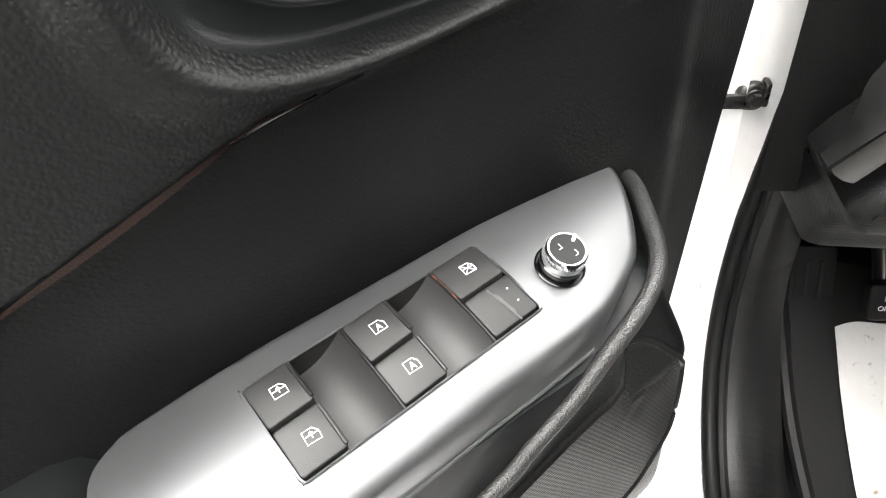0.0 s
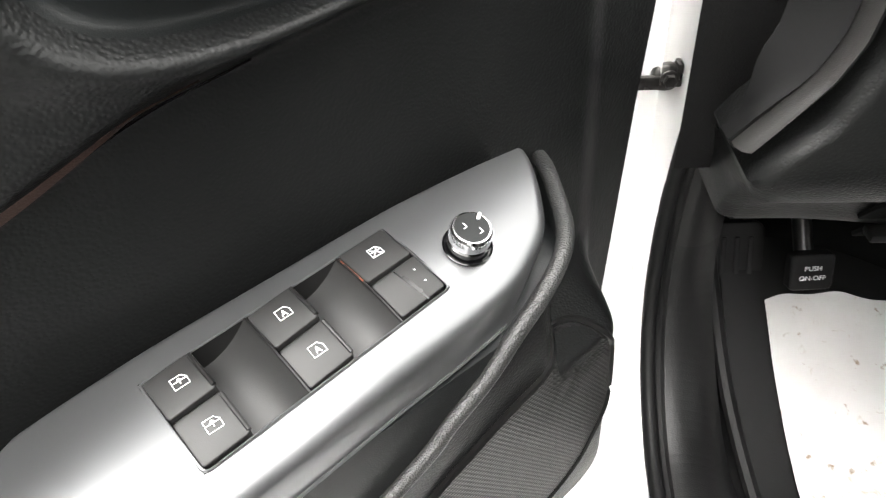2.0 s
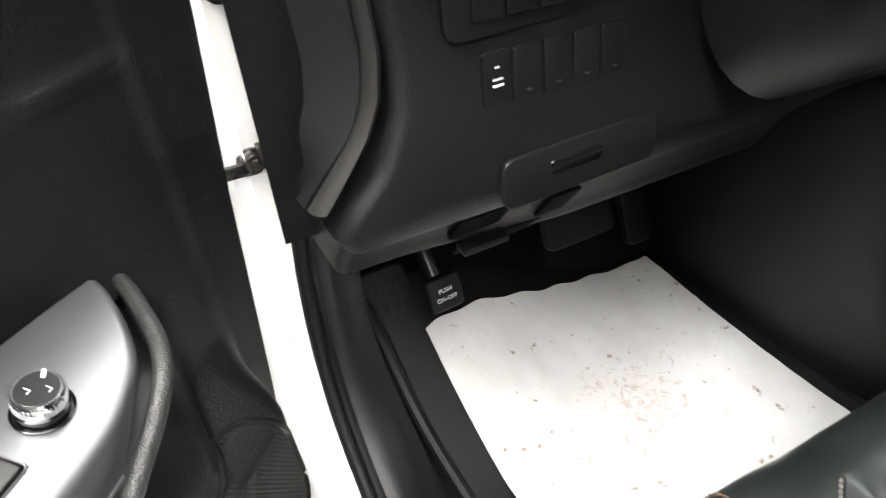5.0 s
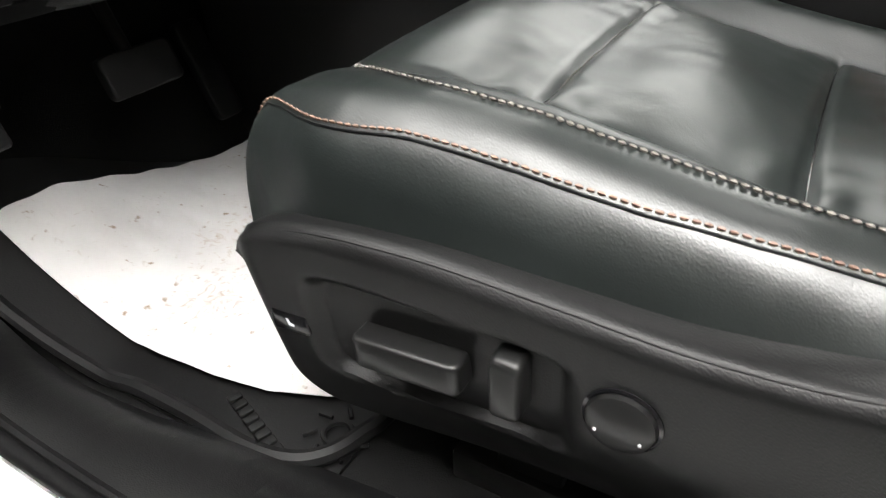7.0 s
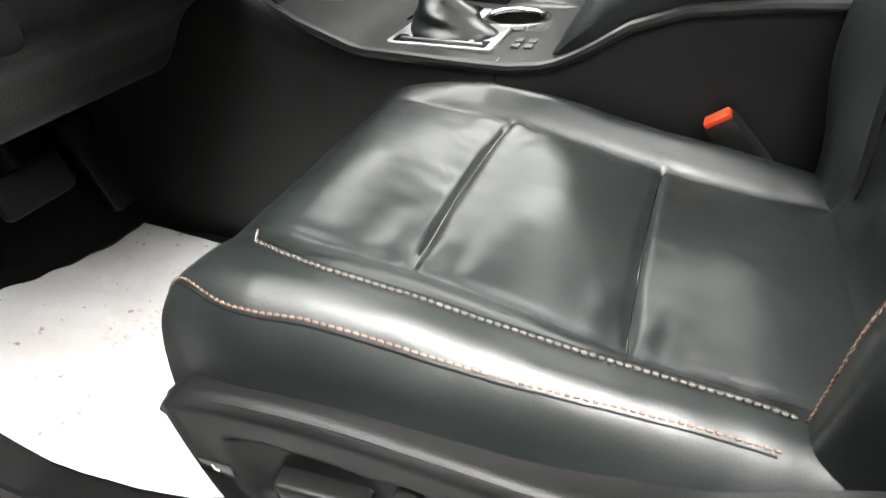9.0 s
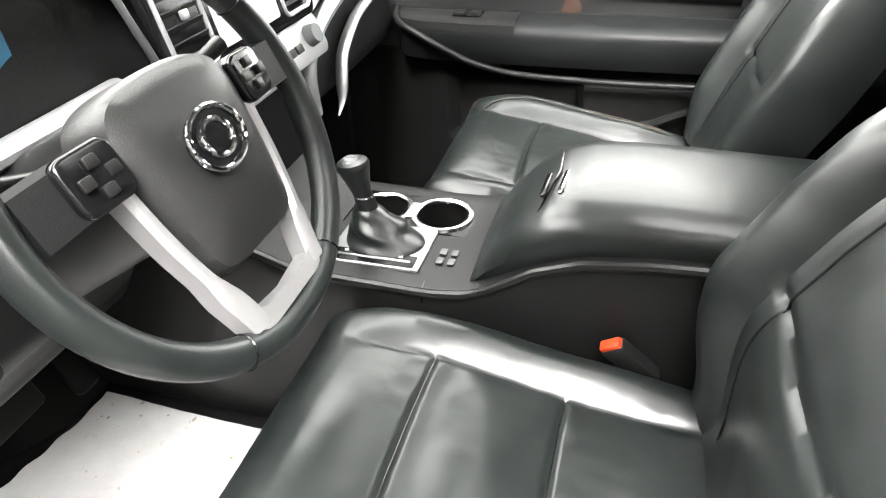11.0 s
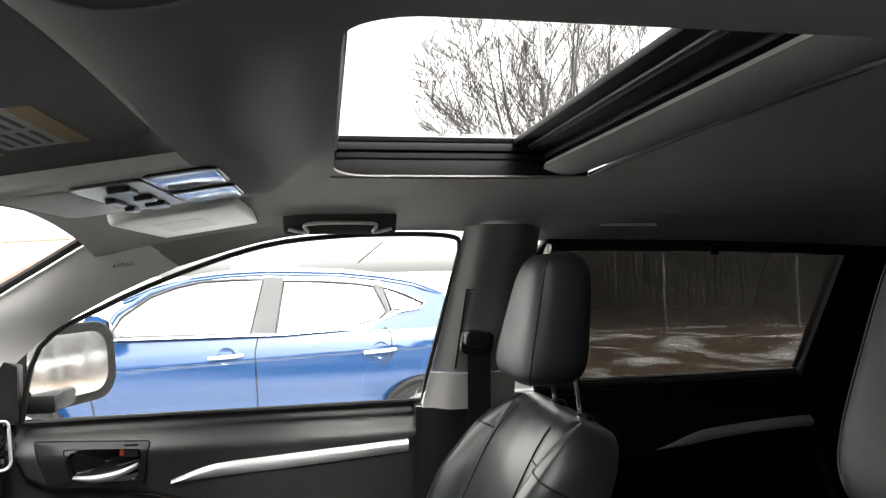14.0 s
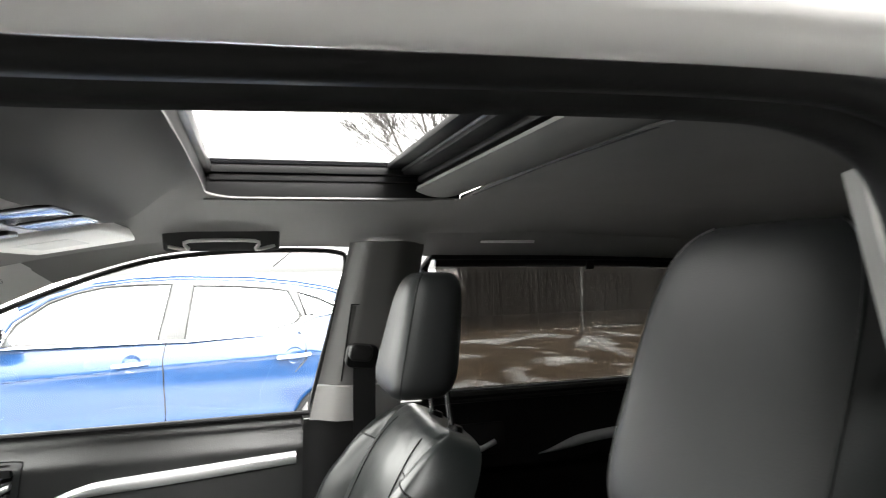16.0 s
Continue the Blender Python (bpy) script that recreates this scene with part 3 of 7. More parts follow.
ROLL = [(0.229, 0.050, 0.894), (0.239, 0.066, 0.896), (0.251, 0.083, 0.895), (0.269, 0.107, 0.892), (0.285, 0.121, 0.888), (0.30, 0.127, 0.881), (0.314, 0.129, 0.872), (0.335, 0.129, 0.857), (0.36, 0.129, 0.838), (0.39, 0.128, 0.822), (0.411, 0.128, 0.810), (0.47, 0.126, 0.79), (0.56, 0.122, 0.78), (0.8, 0.118, 0.775), (1.02, 0.112, 0.775)]


def switch_bank(P, root):
    """The driver's armrest: tilted satin plate with a sunken bank of switches and a mirror knob."""
    def pq(u, n):
        du, dn = u - BANK[0], n - BANK[1]
        return du * BANK_C + dn * BANK_S, dn * BANK_C - du * BANK_S

    def un(p, q):
        return BANK[0] + p * BANK_C - q * BANK_S, BANK[1] + p * BANK_S + q * BANK_C

    def on_plate(p, q, lift=0.0):
        u, n = un(p, q)
        return P(u, n, 0.909 - 3.0 * max(0.0, n - 0.035) ** 2 + 0.0055 * ease(0.47, 0.60, u) * ease(0.04, 0.10, n) + lift)

    def local(p, q):
        o = on_plate(p, q)
        return frame_at(o, on_plate(p + 0.004, q) - on_plate(p - 0.004, q), on_plate(p, q + 0.004) - on_plate(p, q - 0.004))

    def edge(rows):
        pts = smooth_path([(*pq(u, n), 0) for u, n in rows], 6)
        return [(v.x, v.y) for v in pts]

    qi, qo = edge(PLATE_IN), edge(PLATE_OUT)
    w0, w1, v0, v1 = -0.0775, 0.076, -0.0272, 0.0286
    pa, pb = qi[0][0], qi[-1][0]
    ps = [pa + (w0 - pa) * (1 - math.cos(math.pi / 2 * i / 26)) for i in range(26)] + [w0 + (w1 - w0) * i / 30 for i in range(31)] + [w1 + (pb - w1) * math.sin(math.pi / 2 * i / 26) for i in range(1, 27)]
    bm = bmesh.new()
    grid = []
    for p in ps:
        a, b = table(qi, p), table(qo, p)
        e = 0.0008
        t = Vector((2 * e, table(qo, p + e) - table(qo, p - e), 0)).normalized()
        if p > pb - 0.0015:
            t = Vector((0.1, -1, 0)).normalized()
        nx, ny = -t.y, t.x
        c0, c1 = a + (b - a) * 0.16, a + (b - a) * 0.79
        k = ease(w0 - 0.03, w0, p) * ease(w1 + 0.03, w1, p)
        c0, c1 = c0 + (v0 - c0) * k, c1 + (v1 - c1) * k
        row = [on_plate(p, a, -0.008), on_plate(p, a, -0.001)]
        row += [on_plate(p, a + 0.001 * (b > a + 0.003) + (c0 - a) * i / 5) if i == 0 else on_plate(p, a + (c0 - a) * i / 5) for i in range(5)]
        row += [on_plate(p, c0 + (c1 - c0) * i / 10) for i in range(10)]
        row += [on_plate(p, c1 + (b - c1) * i / 6) for i in range(6)]
        r = 0.0045
        for i in range(6):
            h = math.pi / 2 * i / 5
            row.append(on_plate(p + nx * r * math.sin(h), b + ny * r * math.sin(h), -r * (1 - math.cos(h))))
        u = un(p, b)[0]
        foot = on_plate(p + nx * (r - 0.002), b + ny * (r - 0.002))
        foot.z = min(table(WALL_FOOT, u), row[-1].z - 0.002)
        row += [row[-1].lerp(foot, 0.5), foot]
        grid.append([bm.verts.new(v) for v in row])
    for i in range(len(grid) - 1):
        for j in range(len(grid[0]) - 1):
            if 26 <= i < 56 and 7 <= j < 17:
                continue
            bm.faces.new((grid[i][j], grid[i + 1][j], grid[i + 1][j + 1], grid[i][j + 1]))
    bmesh.ops.remove_doubles(bm, verts=bm.verts[:], dist=2e-5)
    sw = part("switch_panel", bm, PLATE, root, "satin grey switch panel", smooth=50)
    # armrest body below the plate, with a grained roll along its edge
    roll = [(v.x, v.y, v.z) for v in smooth_path(ROLL, 6)]
    rings = []
    for i in range(70):
        u = 0.235 + 0.79 * (i / 69) ** 1.6
        no = table([(a, b) for a, b, c in roll], u) - 0.003
        zr = table([(a, c) for a, b, c in roll], u)
        zw = max(table(WALL_FOOT, u) - 0.001, zr + 0.001) + 0.03 * ease(0.57, 0.60, u) - 0.022 * ease(0.30, 0.25, u)
        rings.append([P(u, n, z) for n, z in ((0.005, zw), (no * 0.85, zw + 0.004 * ease(0.57, 0.62, u)), (no, zw - 0.002), (no + 0.001, zr), (no - 0.004, zr - 0.016), (no * 0.75, zr - 0.04), (0.0, zr - 0.06))])
    part("armrest", loft(rings), LEATHER_SIDE, root)
    part("wall_seam", tube([P(0.332 + 0.004 * i, table(PLATE_OUT, 0.332 + 0.004 * i) + 0.0034, 0.8568) for i in range(60)], 0.0011, 6), SATIN, root)
    part("piping", tube(smooth_path([P(*p) for p in ROLL], 8), 0.0056, 12), ROLLSKIN, root, "grained black edge roll")
    # sunken bank
    o = rounded(w1 - w0 - 0.0004, v1 - v0 - 0.0004, 0.003, cx=(w0 + w1) / 2, cy=(v0 + v1) / 2)
    bm = loft([[on_plate(x, y, z) for x, y in o] for z in (0.0004, -0.018)], caps=False)
    bm.faces.new([bm.verts.new(on_plate(x, y, -0.0175)) for x, y in o])
    part("switch_well", bm, SMOOTH, sw)
    part("well_rim", tube([on_plate(x, y) for x, y in o], 0.0009, 6, closed=True), PLATE, sw)
    for pc, w, what in ((0.0622, 0.0258, "rear"), (0.0028, 0.0280, "front"), (-0.0597, 0.0322, "lock")):
        for k, qc in enumerate((-0.0131, 0.0142)):
            lock = what == "lock"
            m = local(pc, qc) @ pose(0, 0, 0, 0, 0 if lock else 5, 0)
            b = part(("window_lock_button" if k == 0 else "door_lock_switch") if lock else "window_switch", slab(rounded(w, 0.0262, 0.0022), m @ pose(0, 0, -0.013), 0.0142, 0.0012), SWITCH, sw)
            if not lock:
                part("lip", tube([m @ Vector((-w / 2 + 0.0006, y, 0.0012)) for y in (-0.0115, 0.0, 0.0115)], 0.0012, 8), SMOOTH, b)
            if lock and k == 1:
                part("slot", slab(rounded(0.0022, 0.0150, 0.0010), m @ pose(-0.002, 0.001, 0.0009, 0, 0, 8), 0.0005), GLOSS, b)
                part("slot", slab(rounded(0.0010, 0.0256, 0.0004), m @ pose(-0.0012, 0.001, 0.0009, 0, 0, 8), 0.0004), GLOSS, b)
                for dy in (-0.0045, 0.0045):
                    part("dot", slab(rounded(0.0011, 0.0011, 0.0005), m @ pose(-0.0095, dy - 0.001, 0.0011), 0.0003), WHITEINK, b)
                continue
            im = m @ pose(-0.0015, -0.001, 0.0016, 0, 0, 176) @ Matrix.Diagonal((0.9, 0.9, 1, 1))
            frame_pts = [(-0.0042, -0.0036), (0.0042, -0.0036), (0.0042, 0.0010), (0.0018, 0.0038), (-0.0042, 0.0038)]
            part("icon", tube([im @ Vector((x, y, 0)) for x, y in frame_pts], 0.00034, 5, closed=True), WHITEINK, b, "white window symbol")
            ib = bmesh.new()
            if what == "front":
                strokes = (((-0.0016, -0.0024), (0, 0.002)), ((0, 0.002), (0.0016, -0.0024)), ((-0.0009, -0.0009), (0.0009, -0.0009)))
            elif lock:
                strokes = (((-0.0034, 0.0004), (0.0036, 0.0004)), ((-0.003, 0.003), (0.003, -0.003)), ((0.002, 0.0024), (-0.003, -0.003)))
            else:
                strokes = (((-0.0036, 0.0006), (0.0040, 0.0006)), ((0.0, -0.0014), (0.0, 0.0022)), ((-0.0012, 0.001), (0.0, 0.0024)), ((0.0012, 0.001), (0.0, 0.0024)))
            for p, q in strokes:
                tube([im @ Vector((*p, 0)), im @ Vector((*q, 0))], 0.00034, 5, bm=ib)
            part("letter" if what == "front" else "icon_bars", ib, WHITEINK, b, "white letter A" if what == "front" else "")
    part("orange_edge", slab(rounded(0.0009, 0.020, 0.0004), local(-0.0431, -0.0131) @ pose(0, 0, -0.004), 0.0042), material("orange_brown_edge", (0.16, 0.035, 0.012), 0.5), sw)
    for a0, a1 in ((0.0488, 0.0172), (-0.0117, -0.0432)):
        part("finger_dip", surf(lambda a, b, a0=a0, a1=a1: local(a0 + (a1 - a0) * a, v0 + (v1 - v0) * b) @ Vector((0, 0, -0.0145 * (1 - a ** 2.4) - 0.0002)), 18, 6), SWITCH, sw)
        part("dip_edge", tube([local(a1 + 0.0004, v0 + (v1 - v0) * b / 6) @ Vector((0, 0, -0.0004)) for b in range(7)], 0.0009, 6), SMOOTH, sw)
    # mirror knob in its round recess
    m = local(*pq(0.3325, 0.0885))
    part("knob_well", lathe([(0.0150, 0.0009), (0.0143, 0.0012), (0.0136, 0.0004), (0.0, 0.0003)], 44, m=m), GLOSS, sw)
    kn = part("mirror_knob", lathe([(0.0, 0.0), (0.0128, 0.0), (0.0128, 0.0052), (0.0118, 0.0060), (0.0118, 0.0070), (0.0124, 0.0075), (0.0124, 0.0150), (0.0112, 0.0167), (0.0, 0.0168)], 48, m=m @ pose(0, 0, 0.0005)), CHROME, sw, "chromed mirror adjuster knob")
    part("knob_skirt", lathe([(0.0131, 0.0003), (0.0131, 0.0066), (0.0120, 0.0072)], 44, m=m), GLOSS, kn)
    bm = bmesh.new()
    for i in range(40):
        a = 2 * math.pi * i / 40
        tube([m @ Vector((0.0124 * math.cos(a), 0.0124 * math.sin(a), z)) for z in (0.0085, 0.0150)], 0.00038, 4, bm=bm)
    part("knurl", bm, CHROME, kn)
    part("knob_face", cyl(0.0102, 0.0004, 40, m=m @ pose(0, 0, 0.0172)), SURROUND, kn)
    part("knob_mark", slab(rounded(0.0020, 0.0055, 0.0008), m @ pose(-0.0085, -0.003, 0.0176, 0, 0, -60), 0.0004), WHITEINK, kn)
    for x, y in ((0.0035, -0.0035), (-0.0015, 0.0045)):
        part("knob_letter", tube([m @ Vector((x - 0.0012, y - 0.0016, 0.0178)), m @ Vector((x - 0.0012, y + 0.0016, 0.0178)), m @ Vector((x + 0.0012, y + 0.0016, 0.0178))], 0.0003, 5), WHITEINK, kn)


def plain_armrest(P, root):
    """The passenger's armrest with two switches."""
    rings = []
    for i in range(61):
        u = 0.228 + 0.80 * (i / 60) ** 1.5
        no, zt = table(ARM_OUT, u), 0.912
        sec = [(0.0, zt - 0.01), (0.02, zt), (0.036, zt), (0.5 * (no + 0.036), zt - 0.006), (no - 0.012, zt - 0.012), (no - 0.003, zt - 0.02), (no, zt - 0.034), (no - 0.003, zt - 0.055), (no - 0.012, zt - 0.08), (no * 0.80, zt - 0.105), (0.0, zt - 0.13)]
        rings.append([P(u, min(n, no) if n < 0.03 else n, z) for n, z in sec])
    part("armrest", loft(rings), LEATHER_SIDE, root)
    pipe = smooth_path([P(0.224, 0.03, 0.914), P(0.230, 0.056, 0.908), P(0.242, 0.088, 0.901), P(0.262, 0.112, 0.892), P(0.295, 0.124, 0.880), P(0.33, 0.1325, 0.866), P(0.38, 0.134, 0.842), P(0.45, 0.130, 0.812), P(0.56, 0.122, 0.79), P(0.8, 0.118, 0.782), P(1.02, 0.112, 0.785)], 8)
    part("piping", tube(pipe, 0.0075, 10), SOFT, root, "grained black edge roll")
    PZ = 0.9135

    def plate(a, b):
        u = 0.240 + 0.30 * a
        no, ni = table(ARM_OUT, u) - 0.006, 0.034
        k = b * 1.25
        n = ni + (no - ni) * min(1, k) + 0.004 * (max(0, k - 1) / 0.25)
        return P(u, n, PZ - 0.010 * min(1, k) ** 3 - 0.0035 * (1 - min(1, k)) ** 2.5 - (0.016 * (k - 1) / 0.25 if k > 1 else 0))

    sw = part("switch_panel", surf(plate, 60, 20, 0.002), SMOOTH, root)
    ex, ey = P(1, 0, 0) - P(0, 0, 0), P(0, -1, 0) - P(0, 0, 0)
    part("switch_well", slab(rounded(0.07, 0.045, 0.004), frame_at(P(0.42, 0.075, PZ), ex, ey), 0.002), GLOSS, sw)
    for du in (-0.018, 0.018):
        part("window_switch", slab(rounded(0.024, 0.028, 0.002), frame_at(P(0.42 + du, 0.075, PZ), ex, ey), 0.007, 0.001), SMOOTH, sw)


def front_door(P, name, label, driver):
    root = thing(name, P(0.5, 0, 0.33), label, "car door")
    z0, z1, u0, u1 = 0.34, 1.187 if driver else 1.176, 0.012, 1.05

    def skin(a, b):
        u, z = u0 + (u1 - u0) * a, z0 + (z1 - z0) * b
        u += table([(0.34, 0.10), (0.6, 0.055), (0.84, 0.03), (1.0, 0.008), (1.19, -0.01)], z) * (1 - a)
        n = panel_n(u, z, not driver)
        if driver:
            n -= 0.055 * ease(0.80, 0.55, handle_e(u, z))
        else:
            # the shoulder under the pane slopes towards the cabin
            n -= 0.050 * ease(1.100, 1.185, z)
            hu, hz = (u - 0.388) / 0.070, (z - 1.084) / 0.030
            n -= 0.026 * ease(1.15, 0.8, abs(hu) ** 4 + abs(hz) ** 4)
        return P(u, n, z)

    if driver:
        bm = surf(lambda a, b: skin(a ** 1.35, b), 220, 200)
        gone = []
        for f in bm.faces:
            c = f.calc_center_median()
            if handle_e(-0.7071 * (c.x + 0.80 + c.y - 0.84), c.z) < 1.34:
                gone.append(f)
        bmesh.ops.delete(bm, geom=gone, context="FACES")
        part("inner_panel", bm, DOORSKIN, root, "black grained soft-touch panel", smooth=60)

        def round_handle(a, e):
            t = 2 * math.pi * a
            c, q = math.cos(t), math.sin(t)
            k = e / (c ** 4 + q ** 4) ** 0.25
            u, z = HANDLE_C[0] + HANDLE_W[0] * k * c, min(HANDLE_C[1] + HANDLE_W[1] * k * q, 1.187)
            return P(u, panel_n(u, z, False) - 0.055 * ease(0.80, 0.55, e) + 0.0008 * ease(1.40, 1.32, e), z)

        part("handle_roll", surf(lambda a, b: round_handle(a, 0.975 + 0.43 * b), 150, 26), DOORSKIN, root, "grained roll round the handle surround", smooth=60)
        part("handle_recess", surf(lambda a, b: round_handle(a, 0.02 + 0.66 * b), 120, 24), RECESSSHADE, root, "handle recess with its deep shade put into the colour", smooth=60)
        part("handle_surround", surf(lambda a, b: round_handle(a, 0.68 + 0.295 * b), 150, 20), SURROUND, root, "smooth dark handle surround", smooth=60)
    else:
        part("inner_panel", surf(lambda a, b: skin(a, 0.56 + 0.44 * b), 170, 80), PASSKIN, root, "black grained soft-touch panel")
        # carpet black here stands for the shade that the dash throws on the lower door
        part("lower_panel", surf(lambda a, b: skin(a, 0.56 * b), 120, 60), CARPET, root, "lower panel with a pocket, the shade under the dash put in as dull black")
    part("outer_skin", surf(lambda a, b: P(0.0 + 1.05 * a, -0.07 - 0.05 * math.sin(math.pi * b), 0.33 + (0.836 if driver else 0.80) * b), 20, 16, 0.003), PAINT, root, "white painted outer skin")
    if not driver:
        part("belt_seal", loft([[P(u, n, z) for n, z in ((-0.004, 1.168), (-0.03, 1.170), (-0.085, 1.150), (-0.085, 1.125), (-0.03, 1.14))] for u in (0.0, 0.35, 0.7, 1.05)]), RUBBER, root, "black window seal")
    part("front_edge", loft([[P(0.012, 0.004, z), P(0.0, -0.07, z)] for z in (0.34, 0.6, 0.9, 1.187)], closed=False), PAINT if driver else PLASTIC, root)
    part("rear_edge", loft([[P(1.03, 0.02, z), P(1.05, -0.07, z)] for z in (0.34, 0.6, 0.9, 1.187)], closed=False), PAINT if driver else PLASTIC, root)
    part("bottom_edge", loft([[P(u, 0.05, 0.345), P(u, -0.07, 0.332)] for u in (0.05, 0.5, 1.03)], closed=False), PAINT, root)
    part("belt_cap", surf(lambda a, b: P(0.012 + 1.018 * a, -0.004 + (0.06 if driver else 0.026) * b * ease(0.0, 0.12, a), z1 + (0.012 if driver else 0.003) * math.sin(b * 1.6)), 40, 6, 0.002), SOFT, root)
    ridge = [(0.40 + 0.006 * i, table(RIDGE, 0.40 + 0.006 * i)) for i in range(60)]
    part("panel_seam", tube(smooth_path([P(u, panel_n(u, z - 0.006, False) + 0.0002, z - 0.006) for u, z in ridge[::4]], 4), 0.0012, 6), GLOSS, root)
    # handle recess, bezel and lever
    if not driver:
        def rounded_quad(q):
            pts = [Vector((*p, 0)) for p in q]
            pts = [a.lerp(b, t) for a, b in zip(pts, pts[1:] + pts[:1]) for t in (0.0, 0.12, 0.88)]
            for _ in range(2):
                pts = [a.lerp(b, t) for a, b in zip(pts, pts[1:] + pts[:1]) for t in (0.25, 0.75)]
            return pts

        def skin_n(p, d):
            return P(p.x, panel_n(p.x, p.y, True) - 0.050 * ease(1.100, 1.185, p.y) + d, p.y)

        outer = rounded_quad([(0.246, 1.138), (0.476, 1.127), (0.466, 1.038), (0.283, 1.043)])
        inner = rounded_quad([(0.309, 1.120), (0.462, 1.113), (0.451, 1.051), (0.326, 1.051)])
        mid = [a.lerp(b, 0.12) for a, b in zip(outer, inner)]
        bez = part("handle_bezel", loft([[skin_n(p, -0.001) for p in outer], [skin_n(p, 0.0045) for p in mid], [skin_n(p, 0.0045) for p in inner], [skin_n(p, -0.018) for p in inner]], caps=False), SURROUND, root, "smooth black handle bezel")
        part("recess", loft([[skin_n(Vector((0.387, 1.084, 0)).lerp(p, k), -0.018 - 0.006 * (1 - k)) for p in inner] for k in (1.0, 0.6, 0.02)], caps=False), GLOSS, bez)
    lev = smooth_path([(0.328, 0.032, 1.061), (0.36, 0.043, 1.0595), (0.40, 0.046, 1.063), (0.43, 0.044, 1.071), (0.452, 0.034, 1.079)], 6)
    if driver:
        lev = smooth_path([(0.300, 0.036, 1.080), (0.335, 0.044, 1.079), (0.38, 0.047, 1.083), (0.42, 0.046, 1.087), (0.462, 0.036, 1.092)], 6)
    part("handle_lever", loft([[P(p.x, p.y + 0.008 * math.cos(t), p.z + (0.0085 + 0.007 * driver - 0.005 * abs(i / 24 - 0.5)) * math.sin(t) * (0.55 + 0.45 * ease(0, 0.25, i / 24))) for t in [2 * math.pi * k / 12 for k in range(12)]] for i, p in enumerate(lev)]), SILVER, root, "silver inner door handle")
    part("lock_tab", loft([[P(u, n, z) for n, z in ((0.015, 1.10), (0.034, 1.10), (0.034, 1.122), (0.015, 1.122))] for u in ((0.438, 0.452) if driver else (0.416, 0.424))]), REDTAB, root, "red lock tab")
    part("lock_switch", loft([[P(u, n, z) for n, z in ((0.015, 1.097), (0.036, 1.097), (0.036, 1.123), (0.015, 1.123))] for u in ((0.408, 0.428) if driver else (0.425, 0.452))]), SMOOTH, root)
    # silver strip
    if not driver:
        def strip(a, b):
            u = 0.519 + 0.495 * a
            hi = table([(0.519, 1.0425), (0.54, 1.050), (0.561, 1.0585), (0.60, 1.070), (0.64, 1.0745), (0.69, 1.0775), (0.863, 1.088), (1.014, 1.097)], u)
            lo = table([(0.519, 1.040), (0.60, 1.047), (0.744, 1.0545), (0.862, 1.0625), (1.014, 1.073)], u)
            return P(u, panel_n(u, 1.06, False) + 0.007 * math.sin(math.pi * b) + 0.002, lo + (hi - lo) * b)
        part("trim_strip", surf(strip, 40, 8, -0.003), SILVER, root, "satin silver trim strip")
    if driver:
        switch_bank(P, root)
    else:
        plain_armrest(P, root)
    acc = smooth_path([(0.43, 1.023, 0), (0.505, 1.004, 0), (0.56, 0.990, 0), (0.61, 0.972, 0), (0.645, 0.962, 0), (0.668, 0.93, 0), (0.655, 0.90, 0)], 8)
    part("accent", loft([[P(p.x - w * 0.026 * ease(0.50, 0.60, p.x), panel_n(p.x, p.y, False) + (0.0012 if driver else 0.006) + 0.002 * math.sin(w * 3.1), p.y + w * (0.0006 + 0.0114 * ease(0.43, 0.55, p.x))) for w in (-0.5, 0, 0.5, 1.0)] for p in acc], closed=False), material("brown_vinyl", (0.035, 0.017, 0.012), 0.5, grain=0.3, scale=900), root, "dark brown stitched accent")
    # speaker pod and its grille
    G = [(0.172, 0.692), (0.163, 0.64), (0.162, 0.59), (0.182, 0.55), (0.215, 0.515), (0.30, 0.49), (0.40, 0.50), (0.43, 0.60), (0.40, 0.665), (0.34, 0.690), (0.279, 0.706), (0.205, 0.713)]
    gp = smooth_path([(u, z, 0) for u, z in G], 5, closed=True)
    if not driver:
        return root
    part("speaker_rim", tube([P(p.x, panel_n(p.x, p.y, False) + 0.002, p.y) for p in gp], 0.0035, 6, closed=True), SMOOTH, root)
    c = Vector((0.295, 0.59, 0))
    part("speaker_grille", loft([[P(q.x, panel_n(q.x, q.y, False) + 0.003, q.y) for q in [c + (p - c) * s for p in gp]] for s in (1.0, 0.75, 0.5, 0.25, 0.02)], caps=False), MESHGRILLE, root, "fine black speaker mesh")
    return root


MESHGRILLE = material("speaker_mesh", (0.022, 0.0215, 0.021), 0.5, vary=0.1)


